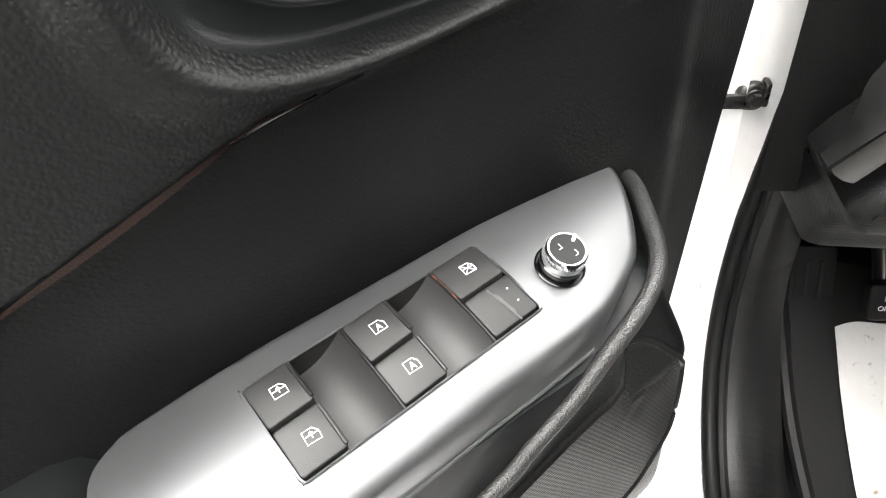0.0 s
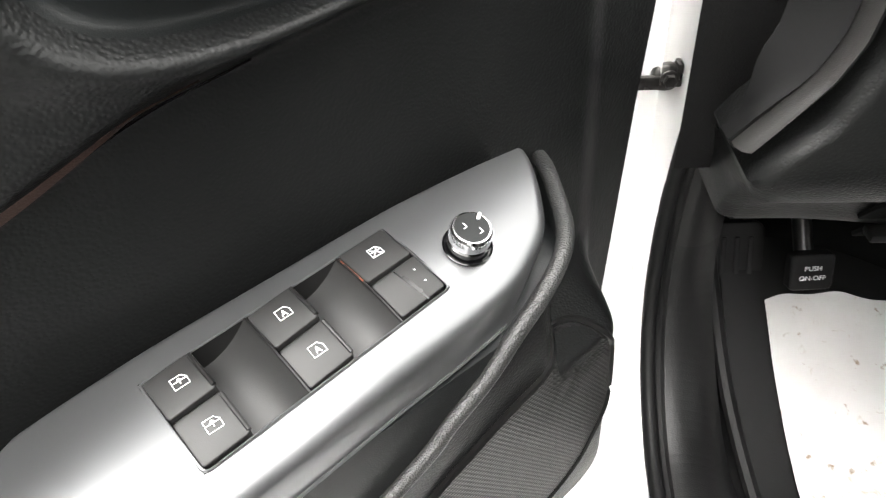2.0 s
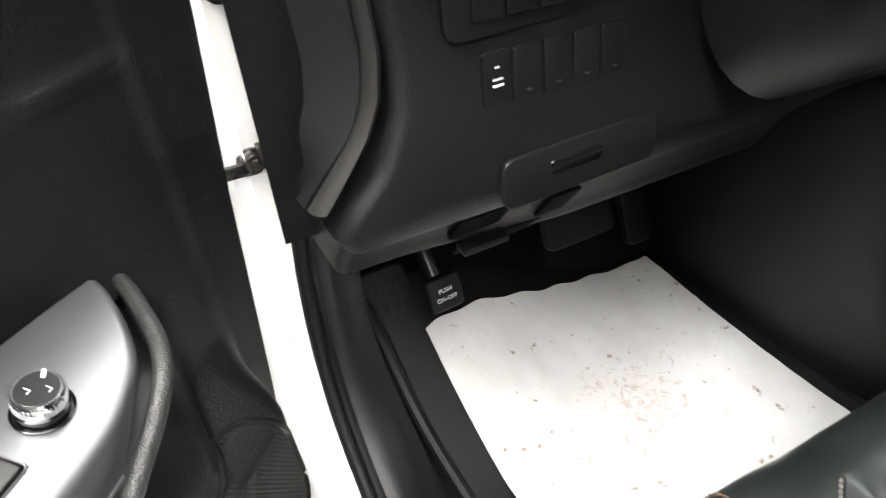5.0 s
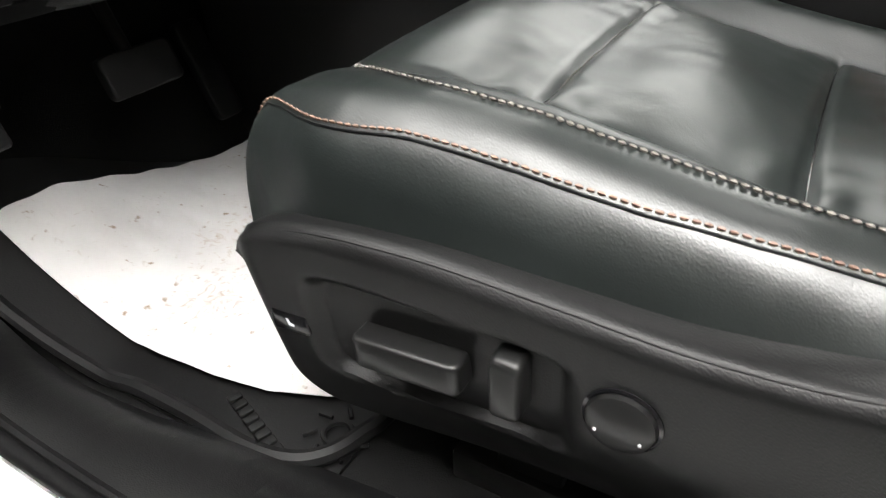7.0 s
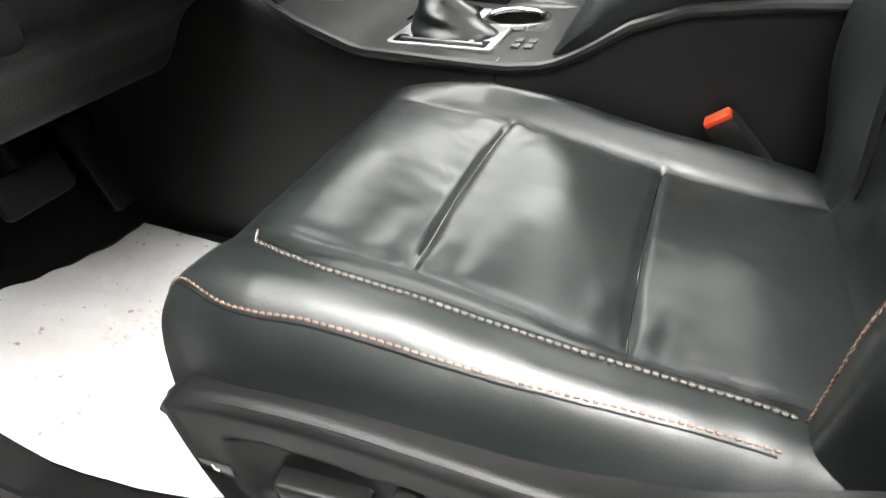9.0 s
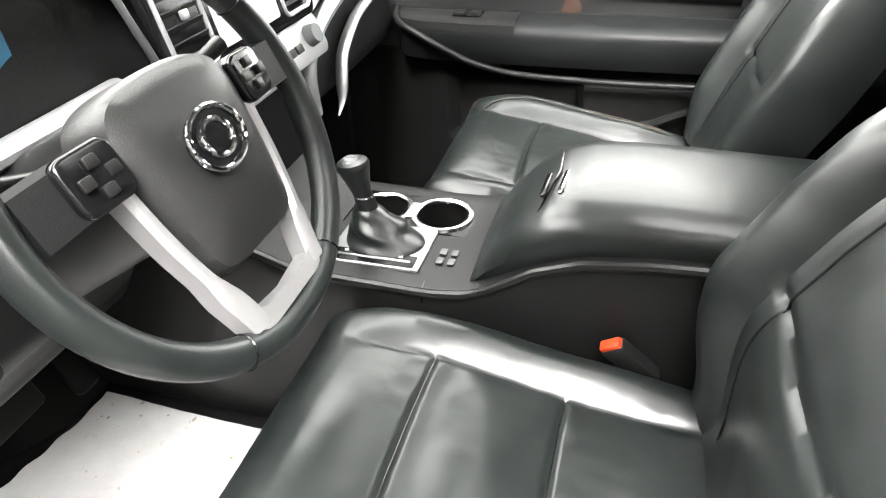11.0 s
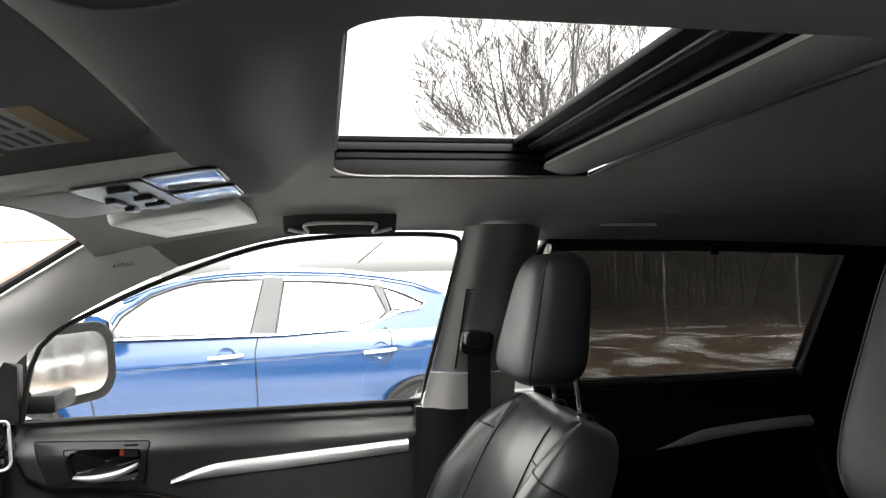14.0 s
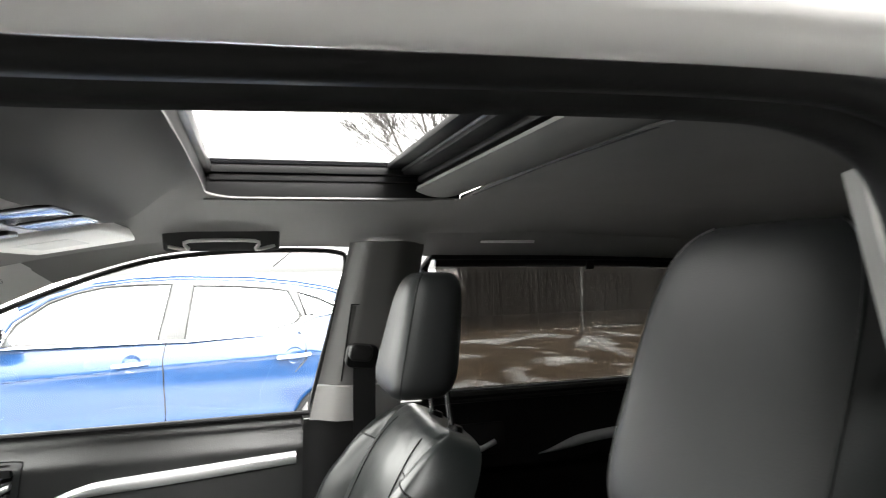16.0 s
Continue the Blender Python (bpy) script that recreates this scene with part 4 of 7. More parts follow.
def woven(m, scale):
    """Fine crossing bands: dark holes and raised threads."""
    n, l = m.node_tree.nodes, m.node_tree.links
    b = n["Principled BSDF"]
    tc, one, two, most, lift, mx = (n.new("ShaderNode" + k) for k in ("TexCoord", "TexWave", "TexWave", "Math", "Bump", "Mix"))
    one.bands_direction, two.bands_direction = "DIAGONAL", "Z"
    for w, k in ((one, 1.0), (two, 0.9)):
        w.inputs["Scale"].default_value = scale * k
        w.inputs["Distortion"].default_value = 0.0
        l.new(tc.outputs["Object"], w.inputs["Vector"])
    most.operation = "MULTIPLY"
    l.new(one.outputs["Fac"], most.inputs[0])
    l.new(two.outputs["Fac"], most.inputs[1])
    lift.inputs["Strength"].default_value, lift.inputs["Distance"].default_value = 0.8, 0.0006
    l.new(most.outputs[0], lift.inputs["Height"])
    l.new(lift.outputs["Normal"], b.inputs["Normal"])
    mx.data_type = "RGBA"
    was = b.inputs["Base Color"].links[0].from_socket
    mx.inputs["A"].default_value = (0.003, 0.003, 0.003, 1)
    l.new(most.outputs[0], mx.inputs["Factor"])
    l.new(was, mx.inputs["B"])
    l.new(mx.outputs["Result"], b.inputs["Base Color"])


woven(MESHGRILLE, 95)
driver_door = front_door(open_door, "driver_door", "open driver's door with black inner panel and grey switch panel", True)
passenger_door = front_door(shut_door, "passenger_door", "closed passenger door, black panel with silver trim strip", False)

# stay between the door and the post
stay = thing("door_check", (-0.80, 0.838, 0.85), "steel door stay bolted to the white post", "door stay")
STEEL = material("dark_steel", (0.07, 0.067, 0.065), 0.3, metal=0.9, grain=0.6, scale=300, vary=0.3, vscale=60)
part("arm", box(-0.85, -0.806, 0.826, 0.832, 0.843, 0.857, 0.002), STEEL, stay)
part("bracket", slab([(p.x, p.y) for p in smooth_path([(-0.012, -0.009, 0), (0.004, -0.012, 0), (0.012, -0.004, 0), (0.010, 0.010, 0), (0.0, 0.013, 0), (-0.012, 0.008, 0)], 4, closed=True)], frame_at((-0.800, 0.838, 0.852), (1, 0, 0), (0, 0.2, 1)), 0.010, 0.003), STEEL, stay)
bolt = part("bolt", cyl(0.0065, 0.007, 6, m=frame_at((-0.798, 0.826, 0.853), (1, 0, 0), (0, 0.2, 1)), bevel=0.0012), STEEL, stay, "hexagonal bolt head")
part("washer", cyl(0.0085, 0.002, 20, m=frame_at((-0.798, 0.828, 0.853), (1, 0, 0), (0, 0.2, 1)), bevel=0.0006), STEEL, bolt)
part("rear_lip", box(-0.792, -0.786, 0.826, 0.842, 0.845, 0.868, 0.002), STEEL, stay)
plug = thing("post_plug", (-0.785, 0.84, 1.0), "black rubber buffer plug on the white post", "plug")
part("cap", lathe([(0.0, 0.012), (0.008, 0.012), (0.011, 0.009), (0.012, 0.0)], 20, m=pose(-0.79, 0.84, 1.01, 90, 0, 0)), RUBBER, plug)


# ---- seats ----
DARKTHREAD = material("charcoal_thread", (0.045, 0.045, 0.045), 0.7, vary=0.2, vscale=200)


def seat(name, label, xc, yo, zo, side, bo=0.0, back_tilt=0.0, hdy=0.0, hdz=0.0, hw=0.128, taper=0.13, bw=1.0, bx=0.0, hl=0.30, hh=0.118, tuck=0.0):
    """A leather front seat; side is the direction of its outer flank (-1 or 1)."""
    root = thing(name, (xc, yo + 0.15, 0.4), label, "car seat", "front seats")

    def top(x, y):
        """Height of the cushion; x from the middle, y from the hip."""
        zi = table([(-0.12, 0.676), (-0.02, 0.684), (0.06, 0.694), (0.14, 0.714), (0.23, 0.733), (0.34, 0.744)], y)
        zb = table([(-0.12, 0.692), (-0.02, 0.711), (0.017, 0.718), (0.074, 0.727), (0.136, 0.739), (0.20, 0.752), (0.27, 0.760), (0.32, 0.758), (0.37, 0.752)], y) - 0.010 * ease(0.22, 0.27, abs(x)) * ease(0.0, 0.2, y)
        if x * side < 0:
            zb -= 0.002 + 0.012 * ease(0.165, 0.25, abs(x))
        b = ease(0.146, 0.20, abs(x))
        z = zi + (max(zb, zi) - zi) * b
        groove = 0.55 * math.exp(-((abs(x) - 0.152) / 0.008) ** 2) * ease(0.37, 0.31, y)
        if abs(x) < 0.155:
            for yc in (0.231, 0.058):
                groove = max(groove, math.exp(-((y - yc - 0.004 * (1 - (x / 0.15) ** 2)) / 0.0050) ** 2))
            z += 0.013 * (1 - (x / 0.15) ** 2) * (0.5 + 0.5 * math.cos((y - 0.145) * 36))
            # pulled folds that run off the ends of the cross seams
            for yc in (0.231, 0.058):
                z += 0.0022 * math.sin((y - yc) * 150 + x * 25) * math.exp(-((y - yc) / 0.035) ** 2) * ease(0.06, 0.13, abs(x)) * ease(0.155, 0.14, abs(x))
        z += 0.0026 * noise.noise(Vector((x * 10 + xc * 9, y * 10, 1.3))) + 0.0007 * noise.noise(Vector((x * 42, y * 30 + xc, 4.1)))
        return z - 0.0065 * groove + zo

    def cushion(a, b):
        x = (a - 0.5) * 2
        s = abs(x)
        k = 0.8
        xx = (0.225 * s / k if s < k else 0.225 + 0.045 * math.sin(min(1, (s - k) / 0.1) * math.pi / 2)) * (1 if x > 0 else -1)
        dx = 0 if s < k else (0.042 * (1 - math.cos(min(1, (s - k) / 0.1) * math.pi / 2)) + (0.09 * (s - k - 0.1) / 0.1 if s > k + 0.1 else 0))
        yl = -0.12 + b * 0.676
        ys, dy = yl, 0.0
        if yl > 0.358:
            q = (yl - 0.358) / 0.07
            ys = 0.358 + 0.055 * math.sin(min(1, q) * math.pi / 2)
            dy = 0.05 * (1 - math.cos(min(1, q) * math.pi / 2)) + (0.085 * (q - 1) / 1.93 if q > 1 else 0)
        xx *= (1 - 0.10 * ease(0.29, 0.41, ys) ** 2) * (1.0 if xx * side > 0 else 0.9)
        # the bolster narrows towards the hip, its flank stays full
        nar = table([(-0.12, 0.86), (-0.02, 0.885), (0.017, 0.905), (0.07, 0.935), (0.127, 0.965), (0.19, 0.985), (0.30, 1.0)], ys)
        xx *= nar + (1 - nar) * ease(0.0, 0.09, dx) if xx * side > 0 else 1.0
        z = top(xx, ys) - math.hypot(dx, dy) if dx < 0.06 and dy < 0.06 else top(xx, ys) - max(dx, dy) - 0.02
        bulge = 0.004 * math.sin(math.pi * min(1, max(0, (dx - 0.04) / 0.09)))
        return (xc + xx + math.copysign(bulge, xx), yo + ys, max(z, 0.60 + zo))

    cu = part("cushion", surf(cushion, 150, 210), LEATHER, root, "creased black leather cushion")
    for yc in (0.231, 0.058):
        part("cross_seam", tube([Vector((xc + q * 0.0148, yo + yc + 0.004 * (1 - (q / 10.15) ** 2), top(q * 0.0148, yc + 0.004 * (1 - (q / 10.15) ** 2)) + 0.0004)) for q in range(-10, 11)], 0.0008, 6), GLOSS, cu)
    # two seams with visible thread along the outer bolster
    sx = side
    def on(x, y, lift=0.0015):
        return Vector((xc + x * sx, yo + y, top(x * sx, y) + lift))
    def inner_x(y):
        return table([(-0.05, 0.193), (-0.02, 0.195), (0.016, 0.199), (0.074, 0.203), (0.136, 0.208), (0.20, 0.212), (0.27, 0.211), (0.32, 0.198), (0.345, 0.186), (0.36, 0.178)], y)
    inner = [on(inner_x(y), y, 0.0017) for y in [-0.05 + 0.40 * i / 70 for i in range(71)]]
    inner += [on(0.176 - 0.005 * t, 0.355 + 0.003 * t, 0.0017) for t in (1, 2, 3)]
    part("inner_stitching", stitches(inner, 0.0060, 0.0015), GREYTHREAD, cu, "pale thread seam")
    part("inner_seam", tube([p + Vector((sx * -0.0035, 0, -0.0010)) for p in inner], 0.0012, 6), LEATHER_SIDE, cu)
    outer = [Vector(cushion(0.5 + sx * 0.5 * 0.838, 0.118 + 0.692 * i / 110)) + Vector((sx * 0.0006, 0, 0.0008)) for i in range(111)]
    part("outer_stitching", stitches(outer, 0.0060, 0.0013), TAN, cu, "tan thread seam")
    part("outer_seam", tube([p + Vector((sx * 0.0026, 0, -0.0026)) for p in outer[::4]], 0.0009, 6), LEATHER_SIDE, cu)

    # backrest: path up the spine with bolsters
    by, bz = yo - 0.045 + bo, 0.70 + zo
    lean = radians(24 + back_tilt)
    H = 0.61

    def back(a, b, front=True):
        x = (a - 0.5) * 2
        s = abs(x)
        h = H * b
        u = max(0.0, (b - 0.72) / 0.28) * math.pi / 2
        over = 1 - math.cos(u)
        w = (table([(0, 0.235), (0.25, 0.265), (0.5, 0.275), (0.72, 0.258), (1.0, 0.250)], b) - 0.108 * over) * bw
        k = 0.78
        if s < k:
            xx, dep = w * 0.88 * s / k, 0.0
        else:
            q = (s - k) / (1 - k)
            xx, dep = w * (0.88 + 0.12 * math.sin(q * math.pi / 2)), (0.10 - 0.06 * over) * (1 - math.cos(q * math.pi / 2))
        r = xx / max(w, 0.245 * bw)
        bol = 0.05 * ease(0.55, 0.8, r) * ease(0.95, 0.6, b) * ease(-0.1, 0.2, b)
        gro = 0.005 * math.exp(-((r - 0.62) / 0.025) ** 2) * ease(0.99, 0.93, b)
        for hb in (0.36,):
            if r < 0.62:
                gro = max(gro, 0.006 * math.exp(-((b - hb - 0.02 * r) / 0.010) ** 2))
        f = bol - dep - gro + 0.018 * math.sin(b * 3.0) * (1 - r ** 2)
        f -= 0.05 * over + tuck * ease(0.32, 0.02, b) * (1.0 if x * side < 0 else 1 - 0.7 * ease(0.50, 0.80, r))
        f += 0.0015 * noise.noise(Vector((x * 4 + xc * 7, b * 9, 2.2)))
        ny, nz = math.cos(lean), math.sin(lean)
        hh = h if b < 0.72 else H * (0.72 + 0.26 * math.sin(u))
        return Vector((xc + bx + math.copysign(xx, x), by - hh * math.sin(lean) + f * ny, bz + hh * math.cos(lean) + f * nz))

    def shell(a, b):
        """Front and rear of the backrest as one skin."""
        if a <= 0.7:
            return back(a / 0.7, b)
        q = (a - 0.7) / 0.3
        l, r = back(1.0, b), back(0.0, b)
        p = l.lerp(r, q)
        d = 0.045 * math.sin(math.pi * q) * math.sqrt(max(0.0, 1 - max(0.0, (b - 0.72) / 0.28) ** 2))
        return p - Vector((0, math.cos(lean), math.sin(lean))) * d

    bm = surf(shell, 120, 70)
    bmesh.ops.remove_doubles(bm, verts=bm.verts[:], dist=0.0005)
    bmesh.ops.holes_fill(bm, edges=bm.edges[:], sides=0)
    ba = part("backrest", bm, LEATHER, root, "black leather backrest")
    for s in (0.2, 0.8):
        edge = [back(s + (0.085 if s < 0.5 else -0.085), b / 60) for b in range(4, 54)]
        part("back_stitching", stitches([p + Vector((0, 0.002, 0.001)) for p in edge], 0.0062, 0.0011), TAN if (s - 0.5) * side > 0 and side < 0 else LEATHER_SIDE, ba, "thread seam")
        part("back_seam", tube([p + Vector((0.003, 0.0, 0)) for p in edge], 0.002, 6), LEATHER_SIDE, ba)
        if (s - 0.5) * side > 0 and side < 0:
            for q in (0.175, 0.140):
                edge = [back(q, b / 60) for b in range(0, 34)]
                part("bolster_stitching", stitches([p + Vector((-0.001, 0.002, 0.001)) for p in edge], 0.0062, 0.0013), TAN, ba, "tan thread seam")
        k = 1 if s > 0.5 else -1
        part("shoulder_seam", tube([back(0.5 + k * (0.215 + 0.285 * i / 24), 0.80 - 0.02 * i / 24) for i in range(25)], 0.0018, 6), LEATHER_SIDE, ba)
    # headrest on two posts
    ty, tz = by - H * math.sin(lean), bz + H * math.cos(lean)
    hy, hz = ty - 0.01 + hdy, tz + 0.118 + hdz
    def head(a, b):
        t = 2 * math.pi * a
        z = b * 2 - 1
        z = math.copysign(abs(z) ** 0.6, z)
        w = hw * (0.99 - taper * (z + 1) / 2 - 0.06 * max(0, z) ** 2)
        d = 0.060 * (1 - 0.22 * (z + 1) / 2)
        e = 0.52
        cx, cy = math.cos(t), math.sin(t)
        r = max(0.0, 1 - abs(z) ** 5) ** 0.25
        x = w * math.copysign(abs(cx) ** e, cx) * r
        y = d * math.copysign(abs(cy) ** e, cy) * r
        if y < 0:
            y *= 1.15
        zz = z * hh
        return Vector((xc + x, hy + y - zz * hl, hz + zz))
    bm = surf(head, 64, 40)
    bmesh.ops.remove_doubles(bm, verts=bm.verts[:], dist=0.0004)
    hr = part("headrest", bm, HEADVINYL, root, "black vinyl headrest with a stitched side seam")
    for sgn in (-1, 1):
        line = [head(0.25 - sgn * 0.152, 0.03 + 0.94 * i / 40) for i in range(41)]
        part("headrest_seam", tube([Vector((xc + (p.x - xc) * 1.0, p.y, p.z)) for p in line], 0.0016, 6), LEATHER_SIDE, hr)
        part("headrest_stitching", stitches([Vector((p.x + sgn * 0.001, p.y - 0.006, p.z)) for p in line], 0.006, 0.0012), DARKTHREAD, hr)
    for px in (-0.062, 0.062):
        part("post", tube([(xc + px, ty - 0.054, tz - 0.06), (xc + px, hy - 0.03, hz - 0.08)], 0.0058, 12), CHROME, hr, "chrome post")
        part("post_collar", cyl(0.016, 0.014, 20, r2=0.012, m=pose(xc + px, ty - 0.054, tz - 0.043, 20, 0, 0), bevel=0.002), SMOOTH, ba)

    # plastic side shield with its lip, switches
    xs = xc + side * 0.278
    sgn = side

    def Q(y, z, o=0.0):
        return Vector((xs + sgn * o, yo + y, z + zo))

    TOPL = smooth_path([(0.394, 0.644, 0), (0.378, 0.668, 0), (0.328, 0.684, 0), (0.243, 0.690, 0), (0.16, 0.686, 0), (0.08, 0.682, 0), (0.0, 0.692, 0), (-0.08, 0.728, 0), (-0.16, 0.75, 0), (-0.24, 0.735, 0)], 8)
    BOT = smooth_path([(0.397, 0.630, 0), (0.394, 0.585, 0), (0.356, 0.532, 0), (0.28, 0.512, 0), (0.16, 0.515, 0), (0.06, 0.52, 0), (-0.05, 0.53, 0), (-0.12, 0.54, 0), (-0.18, 0.56, 0), (-0.24, 0.60, 0)], 8)

    def shield(a, b):
        i = min(int(a * (len(TOPL) - 1)), len(TOPL) - 2)
        k = a * (len(TOPL) - 1) - i
        t, o = TOPL[i].lerp(TOPL[i + 1], k), BOT[i].lerp(BOT[i + 1], k)
        y, z = t.x + (o.x - t.x) * b, t.y + (o.y - t.y) * b
        if b < 0.10:
            # flat ledge under the cushion
            out, z = -0.020 + 0.028 * b / 0.10, t.y - 0.004 * (1 - b / 0.10) ** 2
        else:
            q = (b - 0.10) / 0.90
            r = min(1.0, q / 0.05)
            out, z = 0.008 + 0.005 * math.sin(r * math.pi / 2) - 0.018 * q * q - 0.022 * ease(0.45, 1.0, q) * ease(0.34, 0.18, t.x), t.y + (o.y - t.y) * q - 0.0015 * (1 - r)
            y = t.x + (o.x - t.x) * q
        out -= 0.016 * ease(0.360, 0.405, y) ** 1.5
        iy, iz = (y - 0.237) / 0.092, (z - 0.611) / 0.047
        out -= 0.010 * ease(1.06, 0.92, max(abs(iy) ** 6 + abs(iz) ** 6, 0) ** (1 / 6))
        return Q(y, z, out)

    sh = part("side_shield", surf(shield, 2 * (len(TOPL) - 1), 90, 0.003), PLASTIC, root, "black plastic seat side shield")
    part("shield_lip", tube([Q(p.x, p.y - 0.0015, 0.0085 - 0.016 * ease(0.360, 0.405, p.x) ** 1.5) for p in TOPL], 0.003, 8), PLASTIC, sh)
    if side < 0:
        fy = frame_at(Q(0.250, 0.614, 0.002), (0, -1, 0.07), (0, 0, 1))
        part("slide_switch", slab(rounded(0.078, 0.024, 0.004), fy, 0.020, 0.006), SMOOTH, sh, "black seat slide switch")
        fy = frame_at(Q(0.182, 0.624, 0.002), (0.0, -1, 0.0), (0, -0.22, 1))
        part("recline_switch", slab(rounded(0.020, 0.046, 0.005), fy, 0.020, 0.006), SMOOTH, sh, "black recline switch")
        fy = frame_at(Q(0.1165, 0.631, 0.013), (0, -1, 0), (0, 0, 1))
        lb = part("lumbar_switch", lathe([(0, 0.009), (0.015, 0.009), (0.0185, 0.007), (0.0195, 0.0)], 40, m=fy), SMOOTH, sh, "round black lumbar switch")
        part("lumbar_rim", lathe([(0.0195, 0.004), (0.0215, 0.003), (0.022, 0.0)], 40, m=fy), GLOSS, sh)
        for dx in (-0.012, 0.012):
            part("mark", slab(rounded(0.0018, 0.0022, 0.0006), fy @ pose(dx, -0.006, 0.0088), 0.0005), WHITEINK, lb)
        fy = frame_at(Q(0.349, 0.605, 0.0098), (-0.03, -1, 0.12), (0, 0.05, 1))
        tg = part("airbag_tag", slab(rounded(0.034, 0.017, 0.003), fy, 0.0022, 0.0008), GLOSS, sh, "small black tag with a white symbol")
        bm = slab([(-0.004, 0.004), (-0.001, 0.004), (0.0, -0.001), (0.005, -0.002), (0.005, -0.004), (-0.002, -0.004)], fy @ pose(0, 0, 0.0022) @ Matrix.Diagonal((0.7, 0.7, 1, 1)), 0.0004)
        part("symbol", bm, WHITEINK, tg)
    part("pan", box(xc - 0.235, xc + 0.235, yo - 0.15, yo + 0.36, 0.53 + zo, 0.635 + zo, 0.01), PLASTIC, root)
    for x in (-0.19, 0.19):
        part("rail", box(xc + x - 0.022, xc + x + 0.022, yo - 0.25, yo + 0.27, 0.395, 0.43, 0.004), SMOOTH, root, "black steel seat rail")
        for y in (-0.1, 0.2):
            part("leg", box(xc + x - 0.014, xc + x + 0.014, yo + y - 0.03, yo + y + 0.03, 0.42, 0.56 + zo, 0.004), SMOOTH, root)
    return root


driver_seat = seat("driver_seat", "black leather driver's seat with tan stitching, power switches on its flank", -0.39, 0.0, 0.0, -1, -0.008, 5, -0.060, 0.062, 0.114, 0.05, tuck=0.065)
passenger_seat = seat("passenger_seat", "black leather passenger seat with a chrome-posted headrest", 0.40, -0.02, 0.0, 1, -0.05, 0, bw=0.90, bx=0.018, hw=0.123, hl=0.2, taper=0.38, hdz=0.010, hh=0.110)

# seat belt buckle beside the console
bk = thing("seat_belt_buckle", (-0.13, -0.01, 0.66), "black seat belt buckle with an orange-red release", "buckle")
mb = pose(-0.158, 0.002, 0.722, -40, -18, 0)
part("housing", box(-0.010, 0.010, -0.018, 0.018, -0.080, 0.010, 0.004, m=mb), SMOOTH, bk)
part("release", box(-0.008, 0.008, -0.016, 0.016, 0.007, 0.016, 0.003, m=mb), ORANGE, bk, "orange-red release button")
part("strap", box(-0.006, 0.006, -0.012, 0.012, -0.2, -0.075, 0.002, m=mb), RUBBER, bk)

# ---- centre console ----
con = thing("centre_console", (0.0, 0.2, 0.4), "black centre console with silver shifter plate and leather armrest", "console")
CW = 0.145


def con_top(y):
    return table([(-0.3, 0.86), (-0.1, 0.86), (-0.03, 0.857), (0.06, 0.846), (0.12, 0.824), (0.17, 0.79), (0.21, 0.770), (0.26, 0.763), (0.30, 0.763), (0.47, 0.768), (0.56, 0.80), (0.66, 0.85), (1.0, 0.90)], y)


CY = sorted([-0.32 + 0.98 * i / 49 for i in range(50) if not 0.24 < -0.32 + 0.98 * i / 49 < 0.47] + [0.25, 0.3, 0.355, 0.41, 0.46, 0.75, 0.85, 0.98])
rings = []
for y in CY:
    z, w = con_top(y), CW + 0.02 * ease(0.5, 0.66, y)
    rings.append([(-w + 0.025, y, 0.395), (-w + 0.012, y, 0.5), (-w + 0.004, y, z - 0.05), (-w, y, z - 0.012), (-w + 0.006, y, z - 0.001), (-w + 0.02, y, z + 0.001), (0.0, y, z), (0.108, y, z), (w - 0.02, y, z + 0.001), (w - 0.006, y, z - 0.001), (w, y, z - 0.012), (w - 0.004, y, z - 0.05), (w - 0.012, y, 0.5), (w - 0.025, y, 0.395)])
bm = loft(rings)
bmesh.ops.delete(bm, geom=[f for f in bm.faces if 0 < f.calc_center_median().x < 0.108 and 0.25 < f.calc_center_median().y < 0.46 and f.calc_center_median().z > 0.7], context="FACES")
part("body", bm, PLASTIC, con)
CUPS = ((0.054, 0.3025, 0.043), (0.054, 0.4075, 0.043))
bm = bmesh.new()
for cx, cy, r in CUPS:
    n = 32
    sq = []
    for i in range(n):
        t = 2 * math.pi * i / n + math.pi / 4
        c, q = math.cos(t), math.sin(t)
        k = 1 / max(abs(c), abs(q))
        sq.append((cx + 0.054 * c * k, cy + 0.0525 * q * k, 0.7645))
    loft([sq, [(cx + r * math.cos(2 * math.pi * i / n + math.pi / 4), cy + r * math.sin(2 * math.pi * i / n + math.pi / 4), 0.765) for i in range(n)]], caps=False, bm=bm)
part("cup_deck", bm, PLASTIC, con)
part("side_joint", tube([(-CW - 0.0005, 0.279, z) for z in (0.74, 0.755, 0.7625)] + [(-CW + 0.02, 0.279, 0.7645)], 0.0012, 6), GLOSS, con)
edge = [(-CW - 0.001, -0.32 + 0.98 * i / 49, con_top(-0.32 + 0.98 * i / 49) - 0.004) for i in range(50)]
part("edge_roll", tube(edge, 0.007, 8), SMOOTH, con)
